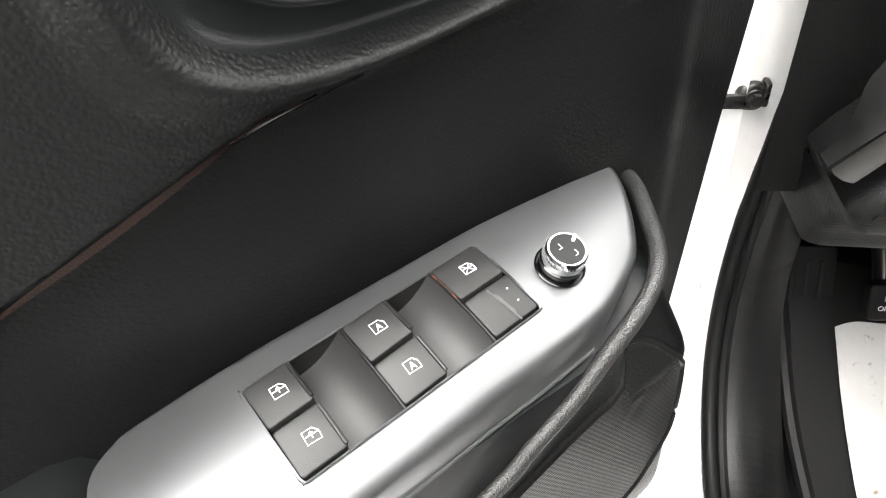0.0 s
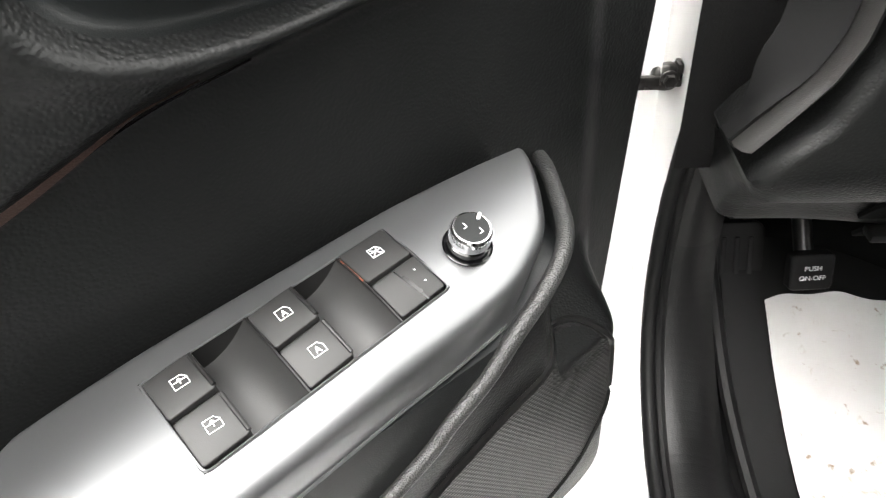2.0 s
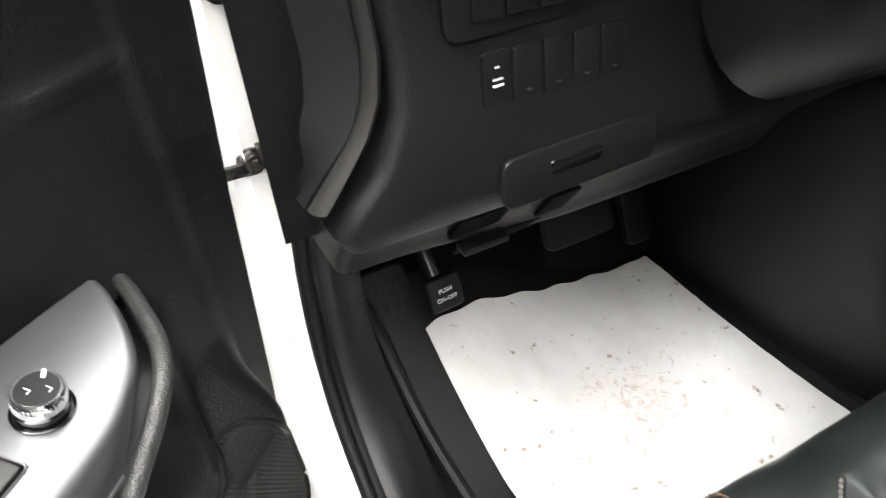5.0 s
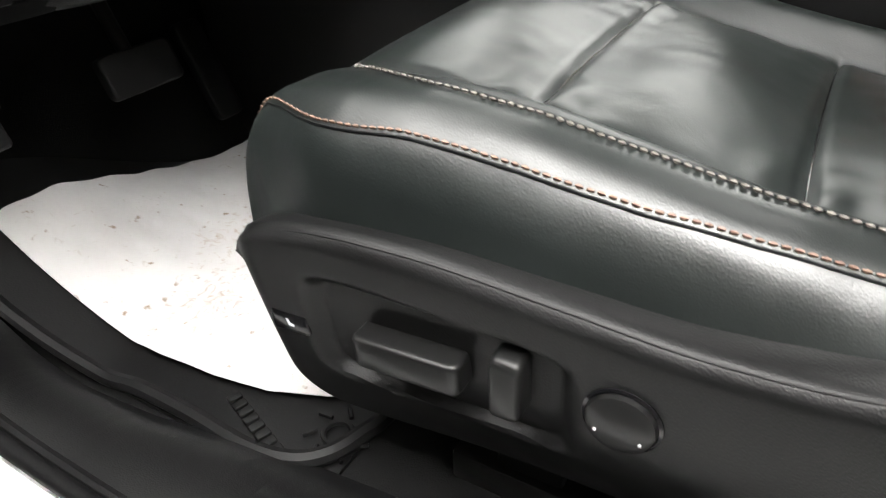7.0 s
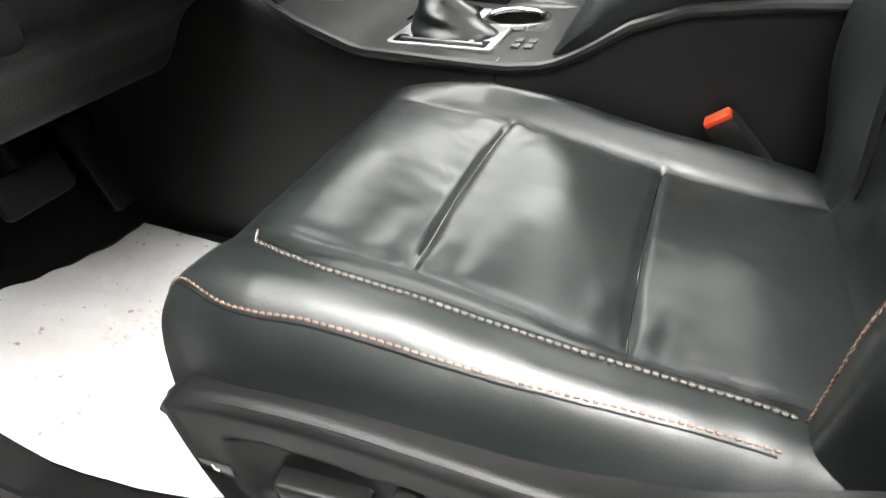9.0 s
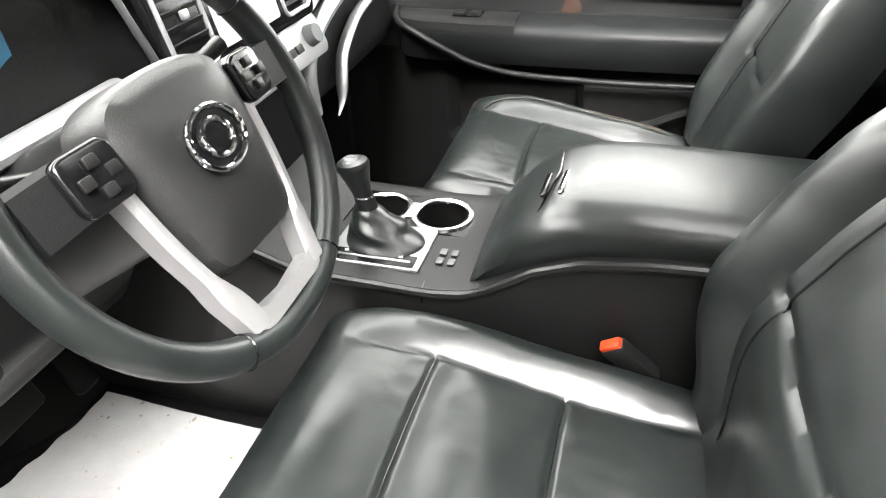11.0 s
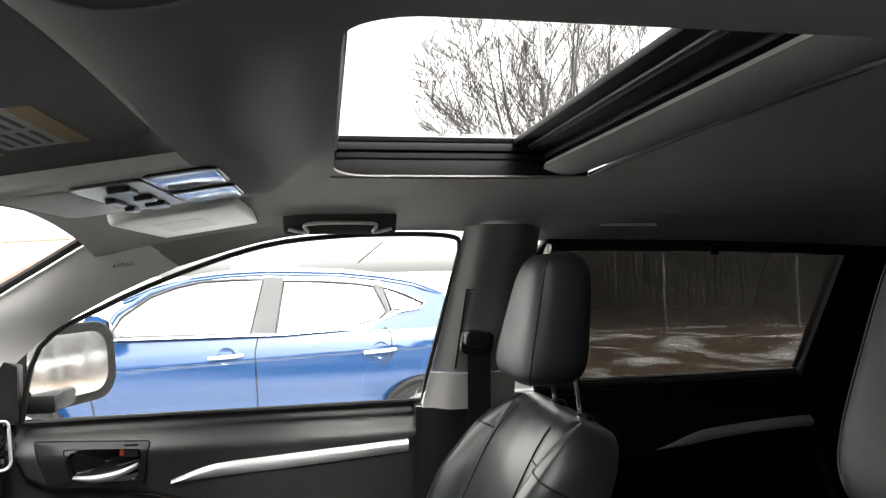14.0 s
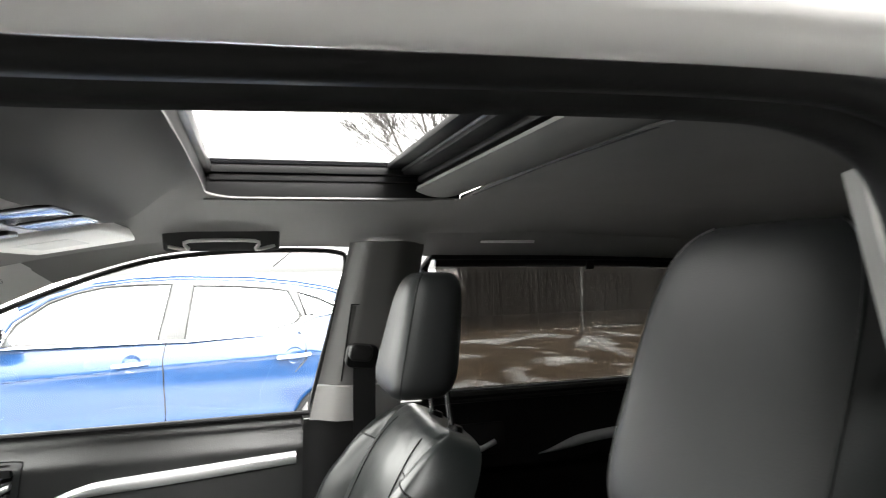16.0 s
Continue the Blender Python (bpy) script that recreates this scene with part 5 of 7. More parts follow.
# armrest box
rings = []
for i in range(44):
    q = i / 43
    y = 0.215 - 0.50 * q
    zt = table([(-0.3, 0.900), (-0.14, 0.905), (0.0, 0.908), (0.07, 0.904), (0.11, 0.892), (0.15, 0.862), (0.19, 0.815), (0.215, 0.772)], y)
    w = 0.118 + 0.012 * ease(0.2, 0.1, y)
    zb = con_top(y) - 0.004
    d = max(zt - zb, 0.002)
    rings.append([(-w, y, zb), (-w - 0.004, y, zb + d * 0.45), (-w + 0.004, y, zb + d * 0.75), (-w + 0.024, y, zt - d * 0.06), (-w + 0.05, y, zt), (0, y, zt + 0.004), (w - 0.05, y, zt), (w - 0.024, y, zt - d * 0.06), (w - 0.004, y, zb + d * 0.75), (w + 0.004, y, zb + d * 0.45), (w, y, zb)])
arm = part("armrest_lid", loft(rings), LEATHER, con, "black leather armrest lid")
part("lid_seam", tube([(-0.1, 0.131, 0.868), (-0.06, 0.118, 0.892), (-0.0, 0.108, 0.899), (0.08, 0.112, 0.893)], 0.0018, 6), GLOSS, arm)
for y, m in ((0.122, GLOSS), (0.098, CHROME)):
    part("latch", slab(rounded(0.060, 0.008, 0.003), frame_at((-0.030, y, 0.8945 if y < 0.11 else 0.887), (1, -0.05, 0.06), (0.05, 1, -0.45)), 0.006, 0.002), m, arm, "slim polished latch tab")
part("lid_stitch", stitches([(-0.122, 0.11 - 0.012 * i, 0.875 + 0.006 * math.sin(i * 0.2)) for i in range(30)], 0.006, 0.0009), LEATHER_SIDE, arm)
# shifter
pl = part("shifter_plate", slab(rounded(0.115, 0.15, 0.008), frame_at((-0.052, 0.37, 0.7645), (1, 0, 0), (0, 1, 0)), 0.005, 0.002), SILVER, con, "silver shifter surround")
gate = part("gate", slab(rounded(0.030, 0.132, 0.004), frame_at((-0.092, 0.37, 0.7690), (1, 0, 0), (0, 1, 0)), 0.0015), GLOSS, pl, "black gate with silver bars")
part("gate_bar", box(-0.0955, -0.0915, 0.312, 0.428, 0.7703, 0.7718, 0.0005), SILVER, gate)
for k in range(5):
    part("gate_mark", slab(rounded(0.005, 0.006, 0.001), frame_at((-0.083, 0.418 - 0.022 * k, 0.7706), (1, 0, 0), (0, 1, 0)), 0.0004), WHITEINK if k != 1 else ORANGE, gate)
def boot(a, b):
    t = 2 * math.pi * a
    rx, ry = 0.034 * (1 - b) ** 0.8 + 0.016, 0.046 * (1 - b) ** 0.8 + 0.017
    f = 1 + 0.10 * math.sin(3 * t + 9 * b) * b * (1 - b) * 3 + 0.03 * math.sin(b * 15)
    return (-0.045 + 0.011 * b + rx * f * math.cos(t), 0.366 + 0.032 * b + ry * f * math.sin(t), 0.767 + 0.055 * b)


bm = surf(boot, 40, 24)
bmesh.ops.remove_doubles(bm, verts=bm.verts[:], dist=1e-5)
part("boot", bm, LEATHER, pl, "creased black leather shifter boot")
kb = smooth_path([(-0.034, 0.396, 0.815), (-0.033, 0.403, 0.842), (-0.032, 0.409, 0.866), (-0.032, 0.414, 0.888), (-0.032, 0.416, 0.900)], 6)
part("knob", tube(kb, lambda s: table([(0, 0.017), (0.3, 0.015), (0.5, 0.019), (0.78, 0.026), (0.93, 0.023), (1, 0.012)], s), 20), LEATHER, pl, "black leather shift knob")
part("knob_cap", lathe([(0.0, 0.006), (0.012, 0.005), (0.017, 0.0)], 24, m=pose(-0.032, 0.416, 0.897, 5, 0, 0)), SATIN, pl, "satin knob cap")
part("knob_ring", lathe([(0.0145, 0), (0.0165, 0.003), (0.0145, 0.006)], 24, m=pose(-0.033, 0.402, 0.838, 5, 4, 0)), CHROME, pl)
# cup holders
for cx, cy, r in CUPS:
    c = part("cup_holder", lathe([(r, 0.766), (r - 0.001, 0.72), (r - 0.004, 0.69), (0.0, 0.689)], 40, m=pose(cx, cy, 0)), SMOOTH, con, "deep black cup well")
    part("cup_rim", lathe([(r - 0.002, 0.0), (r - 0.001, 0.004), (r + 0.003, 0.006), (r + 0.009, 0.005), (r + 0.011, 0.0)], 40, m=pose(cx, cy, 0.765)), CHROME, c, "chrome rim")
part("cup_bridge", box(0.03, 0.078, 0.347, 0.363, 0.762, 0.772, 0.003), SILVER, con, "silver bridge between the cup wells")
for i in range(2):
    for j in range(2):
        part("button", slab(rounded(0.016, 0.011, 0.002), frame_at((-0.075 + 0.024 * i, 0.253 + 0.018 * j, 0.7655), (1, 0, 0), (0, 1, 0)), 0.003, 0.001), SATIN, con)

# ---- dashboard ----
dash = thing("dashboard", (0.0, 0.8, 0.8), "black and grey dashboard with silver trim and screens", "dashboard")


def dash_sec(x):
    """Section of the dash at x: (y, z) from the windscreen down to the underside."""
    mid = math.exp(-((x - 0.02) / 0.22) ** 4)
    drv = ease(-0.05, -0.2, x)
    end = ease(0.55, 0.74, abs(x))
    f = 0.012 * (x / 0.75) ** 2
    low = 0.010 + 0.02 * ease(-0.5, -0.72, x) + 0.09 * ease(-0.25, -0.15, x)
    zt = 1.205 + 0.012 * drv + 0.01 * mid - 0.02 * end
    sec = [(1.12, 1.17), (0.95, zt), (0.80, zt + 0.008), (0.70 + f, zt + 0.004), (0.655 + f, zt - 0.012), (0.635 + f, zt - 0.04), (0.622 + f - 0.02 * mid, 1.10), (0.622 + f - 0.03 * mid, 1.06), (0.624 + f - 0.03 * mid, 1.02), (0.62 + f, 0.97), (0.614 + f, 0.92), (0.612 + f, 0.878), (0.630 + f, 0.848), (0.660 + f, 0.81 + low), (0.690 + f, 0.772 + low), (0.716 + f, 0.738 + low), (0.80, 0.74 + low), (1.0, 0.79)]
    return sec


def END(z):
    return table([(0.78, -0.757), (0.82, -0.757), (0.85, -0.762), (0.875, -0.775), (0.893, -0.763), (0.917, -0.737), (0.955, -0.7185), (0.99, -0.7155), (1.03, -0.7205), (1.073, -0.7275), (1.12, -0.735)], z)


def dash_pt(x, s):
    sec = dash_sec(x)
    k = s * (len(sec) - 1)
    i = min(int(k), len(sec) - 2)
    a, b, c, d = (Vector(sec[min(max(j, 0), len(sec) - 1)]) for j in (i - 1, i, i + 1, i + 2))
    t = k - i
    p = 0.5 * (2 * b + (c - a) * t + (2 * a - 5 * b + 4 * c - d) * t * t + (3 * b - a - 3 * c + d) * t ** 3)
    return Vector((x, p.x, p.y))


def pad_pt(a, b):
    p = dash_pt(-0.70, b)
    x0 = END(p.z) + 0.002 if p.y < 0.79 else -0.757
    return dash_pt(x0 + (0.742 - x0) * a ** 1.25, b)


part("pad", surf(pad_pt, 190, 90), DASHSKIN, dash, "grained soft dash pad")


def pad_curl(a, b):
    """The pad's edge rolls away from the face, into the gap beside the band."""
    p = pad_pt(0.0, 0.20 + 0.66 * b)
    t = min(1.0, a / 0.6) * math.pi / 2
    r = 0.013
    return p + Vector((-r * math.sin(t), r * (1 - math.cos(t)) + 0.09 * max(0.0, a - 0.6) / 0.4, 0))


part("pad_edge", surf(pad_curl, 14, 80), DASHSKIN, dash, "rolled edge of the dash pad")
# flat black sheet added to give the gap at the dash end its shade
part("end_recess", surf(lambda a, b: (-0.80 + 0.10 * a, 0.76, 0.80 + 0.32 * b), 4, 4), CARPET, dash, "dark sheet put in for the shade behind the dash end")
for x in (0.742,):
    bm = bmesh.new()
    bm.faces.new([bm.verts.new(dash_pt(x, i / 40)) for i in range(41)] + [bm.verts.new((x, 1.12, 0.8))])
    part("end_cap", bm, PLASTIC, dash)


def on_dash(x, z, out=0.0):
    """A point on the rear face of the dash."""
    best = min((abs(dash_pt(x, s / 200).z - z), s) for s in range(60, 190))[1]
    p = dash_pt(x, best / 200)
    return p + Vector((0, -out, 0))


# end cap towards the open door: a flat satin band with a smooth panel beside it
def end_band(z, w, y=0.636):
    """A point on the band's front; w from -1 to 1 across it."""
    return Vector((table([(0.895, -0.790), (0.91, -0.777), (0.945, -0.750), (0.97, -0.739), (1.0, -0.735), (1.04, -0.738), (1.078, -0.744), (1.11, -0.749)], z) + 0.0058 * w - 0.003 * abs(w) * ease(0.95, 0.90, z), y + 0.004 * w * w, z))


part("end_band", loft([[end_band(0.897 + 0.2 * i / 40, w, y) for w, y in ((-1, 0.648), (-1, 0.638), (-0.6, 0.634), (0, 0.633), (0.6, 0.634), (1, 0.638), (1, 0.665))] for i in range(41)]), BAND, dash, "satin dark grey band round the dash end")
part("end_panel", surf(lambda a, b: end_band(0.897 + 0.2 * b, -1, 0.645) + Vector((-min(0.034, max(0.001, end_band(0.897 + 0.2 * b, -1).x + 0.787)) * a, 0.016 * a, 0)), 10, 24, 0.003), RUBBER, dash, "smooth black panel on the dash end")


def dash_plate(x0, x1, z0, z1, out, r=0.004, depth=0.006):
    p, q, w = on_dash((x0 + x1) / 2, (z0 + z1) / 2, out), on_dash((x0 + x1) / 2, z1, out), on_dash(x1, (z0 + z1) / 2, out)
    fm = frame_at(p, Vector((1, 0.02, 0)), Vector((0, 0.06, 1)))
    return slab(rounded(x1 - x0, z1 - z0, r), fm, depth, min(0.002, depth * 0.4))


part("silver_brow", tube(smooth_path([(-0.752, 0.63, 1.100), (-0.715, 0.618, 1.088), (-0.6, 0.604, 1.080), (-0.45, 0.60, 1.074), (-0.24, 0.60, 1.076)], 8), 0.012, 10, flat=1.5, up=(0, 1, 0)), SPOKE, dash, "satin silver brow")
part("switch_recess", dash_plate(-0.690, -0.53, 0.998, 1.060, 0.0, 0.012, 0.003), PLASTIC, dash)
for i in range(5):
    part("blank_switch", dash_plate(-0.669 + i * 0.0265, -0.6465 + i * 0.0265, 1.009, 1.050, 0.002, 0.002, 0.006), PLASTIC, dash)
for i in range(5):
    b = part("lower_switch", dash_plate(-0.662 + i * 0.0256, -0.638 + i * 0.0256, 0.945, 0.984, 0.0, 0.003, 0.0025), PLASTIC, dash)
    if i == 0:
        for k in range(3):
            part("symbol_bar", dash_plate(-0.6545, -0.6455, 0.9605 + 0.003 * k, 0.9620 + 0.003 * k, 0.003, 0.0005, 0.0006), WHITEINK, b)
        part("symbol_mark", dash_plate(-0.652, -0.648, 0.973, 0.9745, 0.003, 0.0005, 0.0006), WHITEINK, b)
    else:
        part("switch_dash", dash_plate(-0.652 + i * 0.0256, -0.648 + i * 0.0256, 0.951, 0.9525, 0.003, 0.0005, 0.0006), SATIN, b)
part("knee_flap", dash_plate(-0.655, -0.50, 0.862, 0.904, 0.0, 0.010, 0.004), PLASTIC, dash)
part("flap_pull", dash_plate(-0.612, -0.558, 0.880, 0.893, 0.001, 0.006, 0.004), GLOSS, dash)
# no holes are cut: matt black plates paint the sockets' inner shade
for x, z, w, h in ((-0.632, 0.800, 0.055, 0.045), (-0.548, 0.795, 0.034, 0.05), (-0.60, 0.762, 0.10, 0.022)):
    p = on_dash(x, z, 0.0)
    part("socket", slab(rounded(w, h, 0.004), frame_at(p, (1, 0, 0), (0, -0.62, 0.78)) @ pose(0, 0, 0.0), 0.004, 0.001), CARPET, dash, "flat dark plate for the shade of a socket opening in the lower panel")
part("socket_lip", box(-0.655, -0.605, 0.683, 0.70, 0.772, 0.780, 0.002), PLASTIC, dash)
# instrument binnacle
part("binnacle", loft([[(-0.36 + w * math.cos(t), y, 1.13 + h * math.sin(t)) for t in [math.pi * i / 24 for i in range(25)]] for y, w, h in ((0.60, 0.19, 0.10), (0.70, 0.19, 0.105), (0.80, 0.17, 0.08))], closed=False), SOFT, dash)
part("column_trim", tube(smooth_path([(-0.215, 0.60, 1.19), (-0.20, 0.585, 1.12), (-0.18, 0.575, 1.06), (-0.13, 0.57, 1.015)], 8), 0.007, 10, flat=0.7), SATIN, dash, "satin grey trim beside the instruments")
part("instrument_face", surf(lambda a, b: (-0.53 + 0.34 * a, 0.70 - 0.02 * b, 1.08 + 0.11 * b), 6, 6, 0.002), GLOSS, dash)
for gx in (-0.44, -0.28):
    part("gauge", lathe([(0.036, 0.0), (0.039, 0.006), (0.042, 0.0)], 40, m=pose(gx, 0.69, 1.135, 98, 0, 0)), SILVER, dash)
part("display", dash_plate(-0.385, -0.335, 1.12, 1.17, 0.0, 0.003, 0.001), material("display_blue", (0.05, 0.16, 0.28), 0.2), dash)
# centre stack: screen between two vents, silver frame
def stack(x, z, out=0.0):
    return Vector((x, 0.585 + 0.22 * (z - 1.08) - out, z))
fm = frame_at(stack(0.02, 1.125), (1, 0, 0), (0, 0.22, 1))
part("stack_panel", slab(rounded(0.40, 0.165, 0.02), fm, 0.012, 0.004), GLOSS, dash)
# the screen's pale reflection is painted as a light grey base colour
part("screen", slab(rounded(0.165, 0.115, 0.006), fm @ pose(0, -0.004, 0.012), 0.001), material("reflection_grey", (0.42, 0.43, 0.44), 0.25), dash, "touch screen with its pale reflection put into the colour")
for sx in (-1, 1):
    v = part("air_vent", tube([fm @ Vector((x, y, 0.013)) for x, y in rounded(0.085, 0.13, 0.014, cx=sx * 0.142, cy=-0.002)], 0.0036, 8, closed=True), SILVER, dash, "silver-framed air vent")
    for k in range(6):
        part("vane", box(-0.038, 0.038, -0.004, 0.004, -0.001, 0.001, m=fm @ pose(sx * 0.142, -0.05 + 0.019 * k, 0.013, 35, 0, 0)), SMOOTH, v)
    part("vent_tab", box(-0.006, 0.006, -0.006, 0.006, 0, 0.008, 0.002, m=fm @ pose(sx * 0.142, 0.0, 0.014)), SILVER, v)
fc = frame_at((0.06, 0.575, 1.01), (1, 0, 0), (0, 0.45, 1))
part("climate_panel", slab(rounded(0.34, 0.075, 0.02), fc, 0.01, 0.004), SILVER, dash, "silver climate control panel")
for kx in (-0.12, 0.12):
    part("climate_knob", lathe([(0.0, 0.018), (0.016, 0.018), (0.019, 0.0)], 32, m=fc @ pose(kx, 0, 0.01)), SATIN, dash)
for k in range(6):
    part("climate_button", slab(rounded(0.022, 0.014, 0.002), fc @ pose(-0.07 + 0.028 * k, -0.008, 0.01), 0.004, 0.001), SMOOTH, dash)
part("stack_edge", tube(smooth_path([(0.672, 0.61, 1.050), (0.64, 0.605, 1.010), (0.55, 0.60, 0.990), (0.464, 0.598, 0.973), (0.40, 0.596, 0.945), (0.361, 0.594, 0.915), (0.340, 0.59, 0.875), (0.318, 0.585, 0.842), (0.285, 0.58, 0.825)], 8), lambda s: 0.009 * (1 - 0.85 * ease(0.75, 1.0, s)), 10, flat=1.4, up=(0, 1, 0)), SILVER, dash, "silver edge of the centre stack")
part("stack_frame", tube(smooth_path([(0.60, 0.60, 1.066), (0.45, 0.597, 1.05), (0.302, 0.592, 1.018), (0.22, 0.588, 0.985), (0.185, 0.584, 0.94), (0.18, 0.58, 0.87)], 8), 0.014, 10, flat=1.3, up=(0, 1, 0)), SILVER, dash, "silver frame of the centre stack")
part("stack_flank", loft([[(0.15 + dx, 0.585 + 0.0 * dx, 0.78), (0.15 + dx, 0.85, 0.78), (0.22 + dx, 0.85, 1.04), (0.22 + dx, 0.605, 1.04)] for dx in (-0.3, 0.0)]), PLASTIC, dash)
# passenger side trim
part("passenger_trim", tube(smooth_path([(0.24, 0.60, 1.045), (0.36, 0.618, 1.062), (0.52, 0.638, 1.072), (0.70, 0.66, 1.08)], 8), 0.016, 10, flat=1.1, up=(0, 1, 0)), SILVER, dash, "silver trim across the passenger side")
part("airbag_panel", surf(lambda a, b: dash_pt(0.22 + 0.34 * a, 0.20 + 0.185 * b) + Vector((0, -0.004, 0.002)) * min(1, 8 * a, 8 * b, 8 - 8 * a, 8 - 8 * b), 24, 16, 0.003), material("grey_dash_leather", (0.022, 0.0225, 0.0225), 0.55, grain=0.5, scale=420, spec=0.25), dash, "grey grained panel with stitched edge")
fv = frame_at((0.672, 0.634, 1.150), (0.84, -0.54, 0), (0, 0.12, 1))
v = part("air_vent", tube([fv @ Vector((x, z, 0)) for x, z in rounded(0.098, 0.092, 0.014)], 0.0034, 6, closed=True), SILVER, dash, "silver-framed side air vent")
part("vent_back", slab(rounded(0.092, 0.086, 0.012), fv @ pose(0, 0, -0.02), 0.012), GLOSS, v)
for k in range(5):
    part("vane", box(-0.036, 0.036, -0.005, 0.005, -0.0012, 0.0012, m=fv @ pose(0, -0.03 + 0.015 * k, -0.003, 35, 0, 0)), SMOOTH, v)

# ---- steering wheel ----
WM = frame_at((-0.394, 0.405, 1.091), (1, 0, 0), (0, 0.42, 0.906))
wheel = thing("steering_wheel", (-0.394, 0.405, 1.091), "black leather steering wheel with silver spokes", "steering wheel")
R = 0.190
rim = [WM @ Vector((R * math.cos(t) * 1.02, R * math.sin(t), 0.0)) for t in [2 * math.pi * i / 96 for i in range(96)]]
rm = part("rim", tube(rim, 0.0165, 16, closed=True, up=WM.to_3x3() @ Vector((0, 0, 1))), LEATHER, wheel, "black leather rim")
for t in (0.5, 2.64, 4.25, 5.17):
    c = WM @ Vector((R * math.cos(t) * 1.02, R * math.sin(t), 0))
    d = WM.to_3x3() @ Vector((math.cos(t), math.sin(t), 0))
    s = WM.to_3x3() @ Vector((0, 0, 1))
    part("rim_seam", tube([c + 0.0168 * (math.cos(k) * d + math.sin(k) * s) for k in [2 * math.pi * i / 20 for i in range(20)]], 0.0012, 5, closed=True), GLOSS, rm)
hub = smooth_path([(-0.085, 0.045, 0), (-0.06, 0.068, 0), (0, 0.074, 0), (0.06, 0.068, 0), (0.085, 0.045, 0), (0.084, 0.0, 0), (0.074, -0.062, 0), (0.058, -0.104, 0), (0.0, -0.110, 0), (-0.058, -0.104, 0), (-0.074, -0.062, 0), (-0.084, 0.0, 0)], 5, closed=True)
part("hub", loft([[WM @ Vector((p.x * s, p.y * s, z)) for p in hub] for s, z in ((1.0, -0.03), (1.0, 0.006), (0.95, 0.018), (0.75, 0.028), (0.4, 0.033), (0.02, 0.034))]), HUBSKIN, wheel, "black airbag hub")
em = part("emblem", cyl(0.037, 0.004, 40, m=WM @ pose(0, -0.002, 0.033) @ Matrix.Diagonal((1, 0.78, 1, 1)), bevel=0.001), GLOSS, wheel, "chrome oval emblem")
for rx, ry, oy in ((0.036, 0.0275, 0), (0.019, 0.0165, 0)):
    part("emblem_ring", tube([WM @ Vector((rx * math.cos(t), oy - 0.002 + ry * math.sin(t), 0.0385)) for t in [2 * math.pi * i / 40 for i in range(40)]], 0.0028, 8, closed=True), CHROME, em)
for s in (-1, 1):
    part("side_spoke", loft([[WM @ Vector((s * x, y + d, z)) for d, z in ((-0.026, -0.012), (0.026, -0.012), (0.022, 0.012), (-0.022, 0.012))] for x, y in ((0.07, 0.02), (0.12, 0.022), (0.176, 0.02))]), SOFT, wheel)
    pod = part("button_pod", slab(rounded(0.055, 0.05, 0.012), WM @ pose(s * 0.112, 0.024, 0.012, 0, s * 6, 0), 0.01, 0.004), GLOSS, wheel)
    for dx, dy in ((0, 0.012), (0, -0.012), (0.014, 0), (-0.014, 0)):
        part("button", slab(rounded(0.012, 0.010, 0.002), WM @ pose(s * 0.112 + dx, 0.024 + dy, 0.0225, 0, s * 6, 0), 0.003, 0.001), SMOOTH, pod)
    spk = smooth_path([(s * 0.094, 0.004, 0), (s * 0.086, -0.055, 0), (s * 0.074, -0.105, 0), (s * 0.064, -0.138, 0), (s * 0.057, -0.165, 0)], 6)
    part("lower_spoke", loft([[WM @ Vector((p.x + d * (0.0075 + 0.006 * ease(-0.09, -0.13, p.y)), p.y, z)) for d, z in ((-1, -0.01), (1, -0.01), (1, 0.010), (0.4, 0.015), (-0.4, 0.015), (-1, 0.010))] for p in spk]), SPOKE, wheel, "silver lower spoke")
part("spoke_bridge", slab([(-0.058, -0.174), (0.058, -0.174), (0.066, -0.142), (0.045, -0.153), (0.0, -0.158), (-0.045, -0.153), (-0.066, -0.142)], WM @ pose(0, 0, -0.006), 0.018, 0.003), SPOKE, wheel, "silver lower spoke bridge")
part("column_shroud", loft([[WM @ Vector((w * math.cos(t), h * math.sin(t) - o, z)) for t in [2 * math.pi * i / 24 for i in range(24)]] for z, w, h, o in ((-0.04, 0.07, 0.06, 0.0), (-0.10, 0.075, 0.07, 0.01), (-0.24, 0.075, 0.08, 0.02))]), PLASTIC, wheel)
for s in (-1, 1):
    part("stalk", tube([WM @ Vector((s * 0.06, 0.03, -0.07)), WM @ Vector((s * 0.13, 0.05, -0.06)), WM @ Vector((s * 0.185, 0.06, -0.05))], lambda q: 0.006 + 0.004 * q, 10), SMOOTH, wheel)

# pedals
pb = thing("parking_brake_pedal", (-0.60, 0.85, 0.5), "black foot brake pedal with white lettering", "pedal")
pm = frame_at((-0.628, 0.790, 0.640), (1, 0.05, 0), (0, 0.35, 1))
pd = part("pad", slab(rounded(0.046, 0.042, 0.006), pm @ pose(0, 0, -0.012), 0.014, 0.004), RUBBER, pb)
part("arm", tube([(-0.628, 0.815, 0.64), (-0.63, 0.87, 0.70), (-0.63, 0.93, 0.82)], 0.01, 10), SMOOTH, pb)


